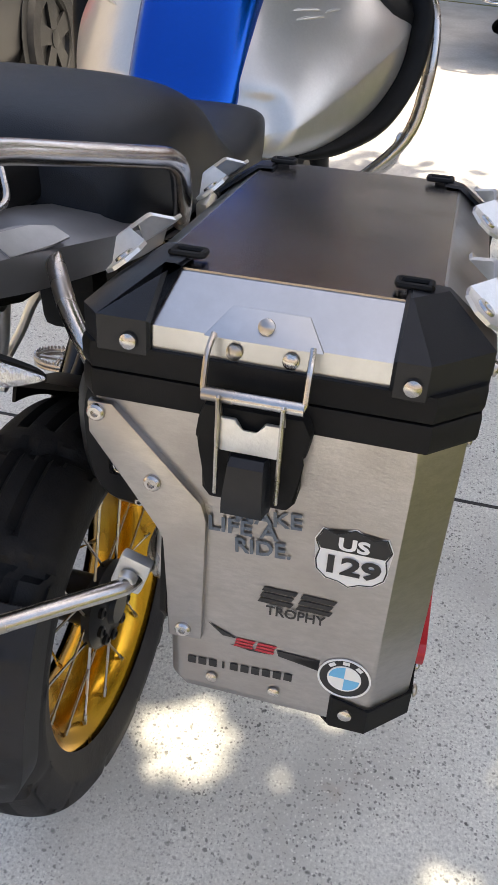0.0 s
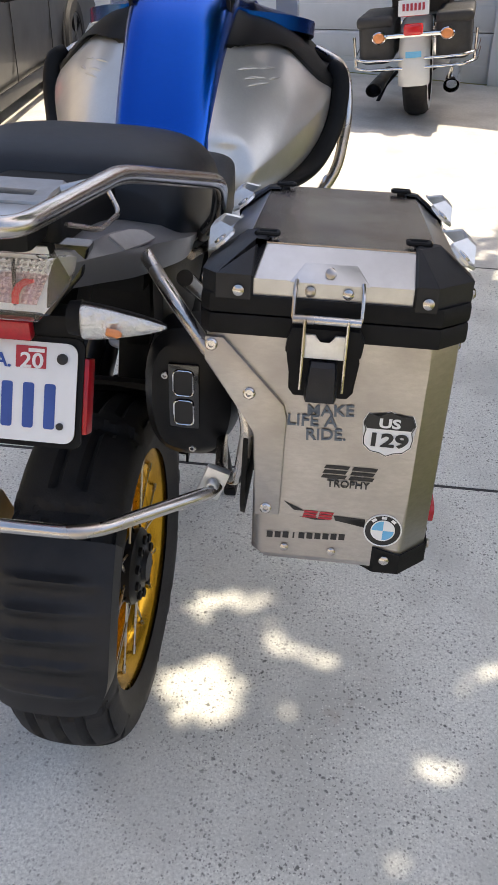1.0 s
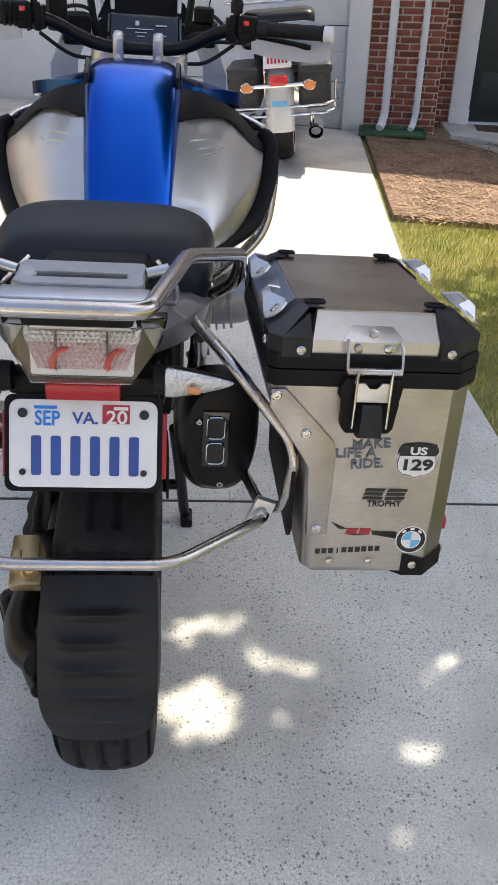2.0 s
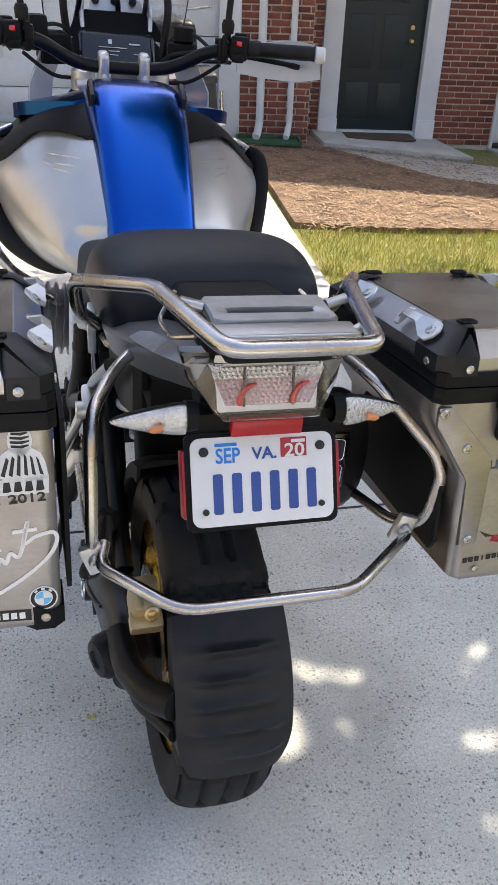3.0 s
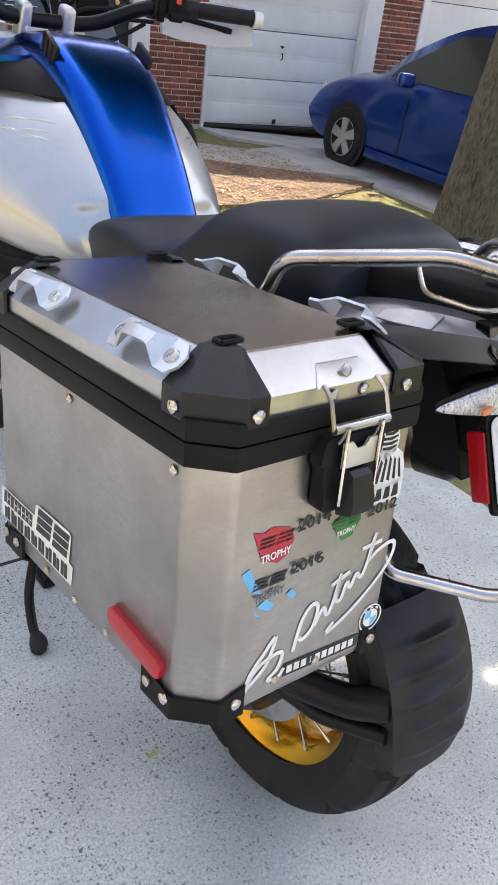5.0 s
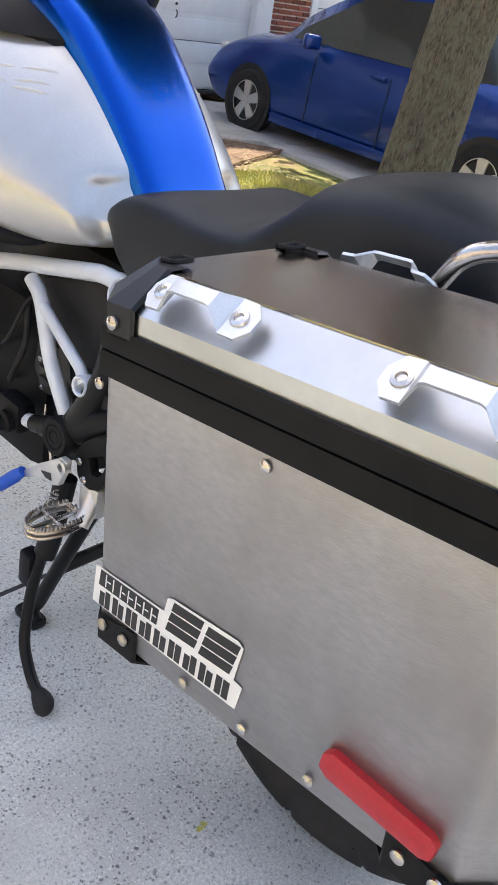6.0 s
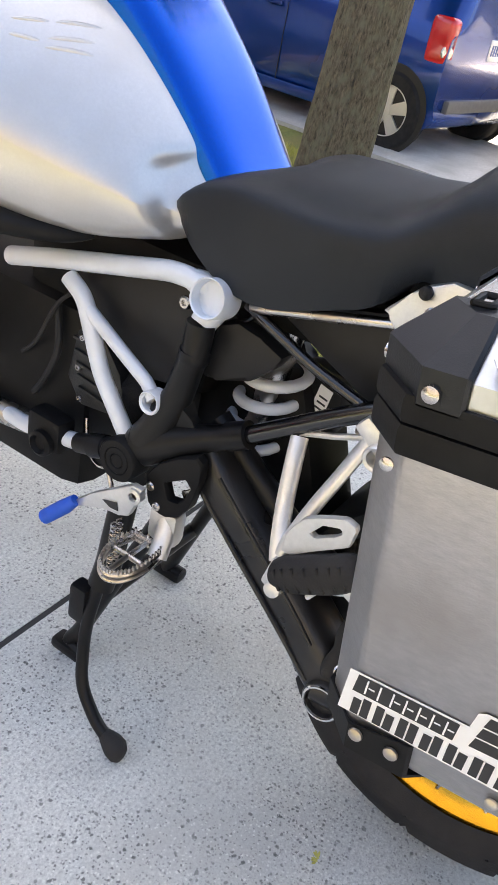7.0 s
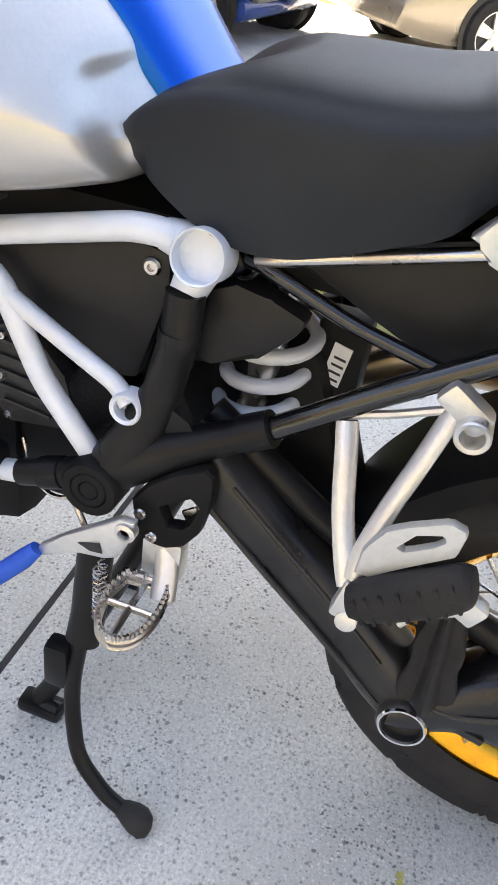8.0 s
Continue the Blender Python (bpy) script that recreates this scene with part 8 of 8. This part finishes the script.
# ---------------------------------------------------------------- touring motorcycle by the garage
def build_cruiser():
    m = pose(0.90, 5.08, 0, 0, -8, -8) @ Matrix.Diagonal((1.2, 1.12, 0.96, 1))
    t = thing("touring_motorcycle", "cream and grey touring motorcycle with chrome bars, seen from behind", "motorcycle", m)
    bm = B()
    lathe(bm, [(-0.04, 0.20), (-0.074, 0.24), (-0.072, 0.285), (-0.048, 0.313), (0.0, 0.322), (0.048, 0.313), (0.072, 0.285), (0.074, 0.24), (0.04, 0.20)], (0, 0.30, 0.322), (1, 0, 0), 48)
    wh = part("rear_tyre", bm, RUBBER, t, "wide black rear tyre with pale sidewall")
    bm = B()
    lathe(bm, [(0.073, 0.225), (0.0755, 0.235), (0.0755, 0.272), (0.073, 0.28)], (0, 0.30, 0.322), (1, 0, 0), 48)
    part("white_wall", bm, WHITE, wh)
    bm = B()
    lathe(bm, [(-0.03, 0), (-0.03, 0.21), (0.03, 0.21), (0.03, 0)], (0, 0.30, 0.322), (1, 0, 0), 32)
    part("wheel_disc", bm, CHROME, wh)
    bm = B()
    secs = []
    for k in range(15):
        a = radians(60 + k * 9)
        r = 0.36
        secs.append([(x, 0.30 + (r + o) * math.cos(a), 0.322 + (r + o) * math.sin(a)) for x, o in ((-0.09, -0.06), (-0.088, 0.0), (-0.05, 0.03), (0.05, 0.03), (0.088, 0.0), (0.09, -0.06), (0.08, -0.06), (0.0, 0.01), (-0.08, -0.06))])
    loft(bm, secs)
    part("rear_fender", bm, CREAM, t, "cream painted rear fender", 60)
    for s in (-1, 1):
        bm = B()
        box(bm, (s * 0.22, 0.25, 0.58), (0.20, 0.56, 0.30), 0.06, (0, 0, 0), 4)
        box(bm, (s * 0.225, 0.25, 0.71), (0.21, 0.58, 0.08), 0.035, (0, 0, 0), 4)
        part("saddlebag", bm, LEATHER, t, "black leather saddlebag")
        bm = B()
        for z in (0.40, 0.46):
            tube(bm, [(s * 0.06, -0.06, z), (s * 0.28, -0.07, z + 0.005), (s * 0.35, 0.0, z + 0.02), (s * 0.36, 0.30, z + 0.05)], 0.011, 10, 0.05)
        tube(bm, [(s * 0.34, 0.0, 0.42), (s * 0.35, 0.02, 0.62)], 0.009, 10, 0)
        part("chrome_bar", bm, CHROME, t, "chrome saddlebag guard bar")
        bm = B()
        lathe(bm, [(0, 0), (0, 0.042), (0.03, 0.040), (0.035, 0.034), (0.03, 0.028), (0.03, 0)], (s * 0.19, -0.10, 0.62), (0, -1, 0), 24)
        ind = part("indicator", bm, CHROME, t, "round chrome turn indicator")
        bm = B()
        lathe(bm, [(0.028, 0.034), (0.040, 0.028), (0.045, 0.0)], (s * 0.19, -0.10, 0.62), (0, -1, 0), 24)
        part("lens", bm, AMBER, ind, "pale red lens")
        bm = B()
        lathe(bm, [(-0.3, 0.035), (0.55, 0.048), (0.58, 0.046), (0.56, 0.035), (0.5, 0.03)], (s * 0.22, 0.40, 0.27), (0, -1, 0.03), 20)
        part("exhaust_pipe", bm, CHROME if s > 0 else BLACKMET, t, "chrome exhaust pipe")
    bm = B()
    box(bm, (0, -0.07, 0.62), (0.40, 0.05, 0.03), 0.012)
    part("light_bar", bm, CHROME, t, "chrome light bar")
    bm = B()
    box(bm, (0, -0.09, 0.655), (0.11, 0.05, 0.075), 0.02, (0, 0, 0), 3)
    part("tail_lamp", bm, REDLENS, t, "red tail lamp")
    bm = B()
    box(bm, (0, -0.075, 0.79), (0.17, 0.012, 0.10), 0.004, (-15, 0, 0))
    pl = part("number_plate", bm, PLATEW, t, "pale number plate with plain bars")
    for k in range(6):
        bm = B()
        box(bm, (-0.055 + 0.022 * k, -0.083, 0.795), (0.013, 0.003, 0.045), 0, (-15, 0, 0))
        part("number_bar", bm, REDINK, pl)
    bm = B()
    box(bm, (0, -0.084, 0.745), (0.14, 0.004, 0.016), 0)
    part("plate_strip", bm, REDINK, pl)
    bm = B()
    box(bm, (0.0, -0.075, 0.49), (0.09, 0.004, 0.04), 0)
    part("sticker", bm, LIGHTBLUE, t, "small blue sticker")
    bm = B()
    box(bm, (0, 0.30, 0.98), (0.46, 0.42, 0.26), 0.07, (0, 0, 0), 4)
    part("top_case", bm, CARGREY, t, "grey top case")
    bm = B()
    secs = []
    for y, w, zt, zl in smooth_rows([(0.45, 0.17, 0.84, 0.70), (0.75, 0.19, 0.78, 0.66), (1.05, 0.15, 0.76, 0.66), (1.2, 0.10, 0.80, 0.68)], 3):
        secs.append([(-w, y, zl), (-w, y, zt - 0.04), (-w * 0.6, y, zt), (w * 0.6, y, zt), (w, y, zt - 0.04), (w, y, zl)])
    loft(bm, secs)
    part("saddle", bm, LEATHER, t, "black leather saddle", 60)
    bm = B()
    secs = []
    for y, w, zt, zl in smooth_rows([(1.1, 0.12, 0.86, 0.68), (1.3, 0.17, 0.95, 0.66), (1.55, 0.15, 0.95, 0.68), (1.65, 0.08, 0.90, 0.70)], 3):
        secs.append([(-w * 0.6, y, zl), (-w, y, (zl + zt) / 2), (-w * 0.6, y, zt), (w * 0.6, y, zt), (w, y, (zl + zt) / 2), (w * 0.6, y, zl)])
    loft(bm, secs)
    part("fuel_tank", bm, CREAM, t, "cream fuel tank", 60)
    bm = B()
    box(bm, (0, 1.2, 0.42), (0.36, 0.55, 0.40), 0.06)
    part("engine", bm, CHROME, t, "chromed engine block")
    bm = B()
    lathe(bm, [(-0.03, 0.22), (-0.045, 0.25), (-0.04, 0.30), (0.0, 0.32), (0.04, 0.30), (0.045, 0.25), (0.03, 0.22)], (0, 1.95, 0.32), (1, 0, 0), 40)
    part("front_tyre", bm, RUBBER, t, "black front tyre")
    bm = B()
    for s in (-1, 1):
        tube(bm, [(s * 0.10, 1.95, 0.32), (s * 0.10, 1.62, 1.05)], 0.024, 12, 0)
    tube(bm, [(-0.42, 1.35, 1.12), (-0.20, 1.55, 1.10), (0.20, 1.55, 1.10), (0.42, 1.35, 1.12)], 0.014, 10, 0.06)
    part("fork", bm, CHROME, t, "chrome fork and handlebar")
    bm = B()
    tube(bm, [(-0.14, 0.75, 0.28), (-0.24, 0.68, 0.16), (-0.30, 0.60, 0.012)], 0.014, 10, 0.02)
    part("kick_stand", bm, BLACKMET, t)


build_cruiser()


# ---------------------------------------------------------------- parked cars
def build_car(name, m, paint, label, length, width, height, rows, wheel_y, wheel_r, glass_rows):
    """A car facing +y: a lofted body with arches, glass, wheels, lamps and bumpers."""
    t = thing(name, label, "car", m)
    hw = width / 2
    bm = B()
    secs = []
    for y, zl, zb, zr, wt in smooth_rows(rows, 4):
        # lower edge, belt line, roof or bonnet height, half width at the top
        up = max(zr, zb + 0.005)
        secs.append([(-hw * 0.90, y, zl), (-hw * 0.985, y, zl + 0.12), (-hw, y, (zl + zb) / 2 + 0.05), (-hw * 0.985, y, zb - 0.04), (-hw * 0.95, y, zb), (-wt, y, up - 0.03 if up > zb + 0.05 else zb + (up - zb) * 0.6), (-wt * 0.80, y, up), (0, y, up + 0.02), (wt * 0.80, y, up), (wt, y, up - 0.03 if up > zb + 0.05 else zb + (up - zb) * 0.6), (hw * 0.95, y, zb), (hw * 0.985, y, zb - 0.04), (hw, y, (zl + zb) / 2 + 0.05), (hw * 0.985, y, zl + 0.12), (hw * 0.90, y, zl)])
    loft(bm, secs)
    part("body", bm, paint, t, "", 50)
    for s in (-1, 1):
        for quad in glass_rows:
            bm = B()
            prism(bm, quad, lambda u, v, d: (s * (hw * 0.955 - (v - 0.9) * (0.286 if height > 1.45 else 0.42) + d * 0.4 + 0.008), u, v), 0.006, 0)
            part("side_window", bm, CARGLASS, t, "dark side window glass")
        bm = B()
        y0, y1 = wheel_y
        box(bm, (s * (hw + 0.002), (y0 + y1) / 2, 0.23), (0.012, y1 - y0 - 0.75, 0.09), 0.005)
        part("sill", bm, paint, t)
        for yy in ((y0 + y1) / 2 + 0.62, (y0 + y1) / 2 - 0.32):
            bm = B()
            box(bm, (s * (hw + 0.0), yy, 0.55), (0.006, 0.006, 0.62), 0)
            part("door_gap", bm, INKK, t)
        for yy in ((y0 + y1) / 2 - 0.18, (y0 + y1) / 2 - 0.95):
            bm = B()
            box(bm, (s * (hw + 0.012), yy, 0.84), (0.03, 0.17, 0.035), 0.012)
            part("door_handle", bm, paint, t)
        bm = B()
        box(bm, (s * (hw + 0.09), (y0 + y1) / 2 + 0.62, 0.98), (0.17, 0.10, 0.13), 0.04, (0, 0, s * 10), 3)
        part("mirror", bm, paint, t, "body-coloured door mirror")
        for yy in wheel_y:
            bm = B()
            lathe(bm, [(-0.10, wheel_r * 0.62), (-0.10, wheel_r * 0.92), (-0.07, wheel_r), (0.07, wheel_r), (0.10, wheel_r * 0.92), (0.10, wheel_r * 0.66), (0.085, wheel_r * 0.62)], (s * (hw - 0.074), yy, wheel_r), (s, 0, 0), 40)
            w = part("wheel", bm, RUBBER, t, "black tyre with a silver wheel")
            bm = B()
            lathe(bm, [(0.0, wheel_r * 0.66), (0.088, wheel_r * 0.66), (0.092, wheel_r * 0.60), (0.06, wheel_r * 0.56), (0.05, 0)], (s * (hw - 0.074), yy, wheel_r), (s, 0, 0), 40)
            part("rim", bm, BLACKMET, w)
            bm = B()
            c = Vector((s * (hw - 0.074 + 0.085), yy, wheel_r))
            for k in range(5):
                a = 2 * math.pi * k / 5 + 0.3
                u, v = Vector((0, math.cos(a), math.sin(a))), Vector((0, -math.sin(a), math.cos(a)))
                pts = [c + u * wheel_r * 0.10 - v * 0.035, c + u * wheel_r * 0.64 - v * 0.055, c + u * wheel_r * 0.64 + v * 0.055, c + u * wheel_r * 0.10 + v * 0.035]
                lo = [bm.verts.new(p - Vector((s * 0.02, 0, 0))) for p in pts]
                hi = [bm.verts.new(p + Vector((s * 0.008, 0, 0))) for p in pts]
                bm.faces.new(hi)
                for i in range(4):
                    bm.faces.new((lo[i], lo[(i + 1) % 4], hi[(i + 1) % 4], hi[i]))
            lathe(bm, [(-0.02, 0.05), (0.012, 0.045), (0.016, 0)], c, (s, 0, 0), 20)
            lathe(bm, [(-0.01, wheel_r * 0.60), (0.008, wheel_r * 0.61), (0.008, wheel_r * 0.66), (-0.01, wheel_r * 0.67)], c, (s, 0, 0), 40)
            part("wheel_cover", bm, BLACKMET if paint == CARGREY else CAST, w, "five-spoke wheel cover")
            # Flat black disc standing for the shade inside the wheel arch.
            bm = B()
            lathe(bm, [(0, 0), (0, wheel_r * 1.15), (0.004, wheel_r * 1.15), (0.004, 0)], (s * (hw - 0.004), yy, wheel_r + 0.01), (s, 0, 0), 32)
            part("arch_shade", bm, INKK, t)
        yr, yf = rows[0][0], rows[-1][0]
        bm = B()
        box(bm, (s * (hw - 0.065), yr + 0.10, 0.87), (0.15, 0.20, 0.33), 0.05, (0, 0, 0), 3)
        lp = part("tail_lamp", bm, REDLENS, t, "red tail lamp with a pale round lens")
        bm = B()
        lathe(bm, [(0, 0), (0, 0.05), (0.012, 0.045), (0.016, 0)], (s * (hw - 0.02), yr + 0.02, 0.80), (s * 0.7, -1, 0), 20)
        part("lens", bm, LENSIN, lp)
        bm = B()
        box(bm, (s * (hw - 0.16), yf - 0.13, 0.70), (0.22, 0.16, 0.14), 0.05, (0, 0, s * -25), 3)
        part("head_lamp", bm, LENSIN, t, "clear head lamp")
    yr = rows[0][0]
    bm = B()
    box(bm, (0, yr - 0.02, 0.42), (width * 0.80, 0.06, 0.10), 0.02)
    part("bumper_strip", bm, TRIM, t, "grey rear bumper strip")
    bm = B()
    box(bm, (0, yr + 0.005, 0.84), (0.32, 0.02, 0.16), 0.006)
    pl = part("number_plate", bm, PLATEW, t, "white number plate with plain bars")
    for k in range(6):
        bm = B()
        box(bm, (-0.11 + 0.044 * k, yr - 0.006, 0.84), (0.025, 0.004, 0.08), 0)
        part("number_bar", bm, INKB, pl)
    bm = B()
    box(bm, (0, yr + 0.17, 1.20), (width * 0.66, 0.02, 0.34), 0.03, (-22, 0, 0))
    part("rear_window", bm, CARGLASS, t, "dark rear window")
    return t


HATCH = [(-1.84, 0.30, 0.92, 1.00, 0.55), (-1.78, 0.24, 0.97, 1.38, 0.56), (-1.62, 0.20, 0.98, 1.56, 0.58), (-1.10, 0.18, 0.96, 1.63, 0.60), (-0.24, 0.18, 0.94, 1.62, 0.60), (0.41, 0.18, 0.93, 1.50, 0.60), (1.00, 0.18, 0.92, 1.22, 0.64), (1.30, 0.18, 0.90, 1.00, 0.66), (1.77, 0.20, 0.82, 0.92, 0.64), (2.03, 0.24, 0.70, 0.80, 0.58), (2.15, 0.30, 0.56, 0.64, 0.46)]
HGLASS = [[(-1.40, 1.00), (-1.32, 1.42), (-0.73, 1.50), (-0.73, 0.98)], [(-0.64, 0.975), (-0.64, 1.50), (0.28, 1.43), (0.90, 1.08), (1.00, 0.97)]]
build_car("hatchback", pose(6.02, 3.80, -0.03, 0, 0, -5.2) @ Matrix.Scale(0.95, 4), CARBLUE, "blue hatchback parked facing the garage", 3.98, 1.76, 1.5, HATCH, (-1.46, 1.46), 0.30, HGLASS)
SEDAN = [(-2.2, 0.30, 0.86, 0.92, 0.60), (-2.1, 0.24, 0.92, 1.00, 0.62), (-1.4, 0.20, 0.95, 1.06, 0.64), (-0.8, 0.18, 0.94, 1.40, 0.60), (0.2, 0.18, 0.92, 1.42, 0.60), (0.9, 0.18, 0.90, 1.02, 0.66), (1.7, 0.20, 0.80, 0.90, 0.66), (2.15, 0.26, 0.62, 0.70, 0.56), (2.25, 0.32, 0.52, 0.58, 0.44)]
SGLASS = [[(-1.0, 0.97), (-0.7, 1.30), (-0.05, 1.33), (-0.05, 0.96)], [(0.02, 0.955), (0.02, 1.33), (0.35, 1.28), (0.75, 0.98)]]
build_car("sedan", pose(7.59, 0.03, 0, 0, 0, 38) @ Matrix.Scale(0.9, 4), CARTAN, "tan sedan parked across the street", 4.4, 1.75, 1.42, SEDAN, (-1.33, 1.33), 0.31, SGLASS)
build_car("sedan", pose(-2.66, 4.6, 0, 0, 0, 4), CARGREY, "charcoal car parked before the next garage", 4.4, 1.75, 1.42, SEDAN, (-1.33, 1.33), 0.31, SGLASS)

# ---------------------------------------------------------------- bricks, laid last
lay_bricks(brick_walls[1], 2.15, 2.72, 0.0, 0.02, 30)
lay_bricks(brick_walls[2], -2.73, -2.05, 0.62, 0.02, 28)
lay_bricks(brick_walls[3], -2.05, -1.87, 0.0, 0.02, 28)
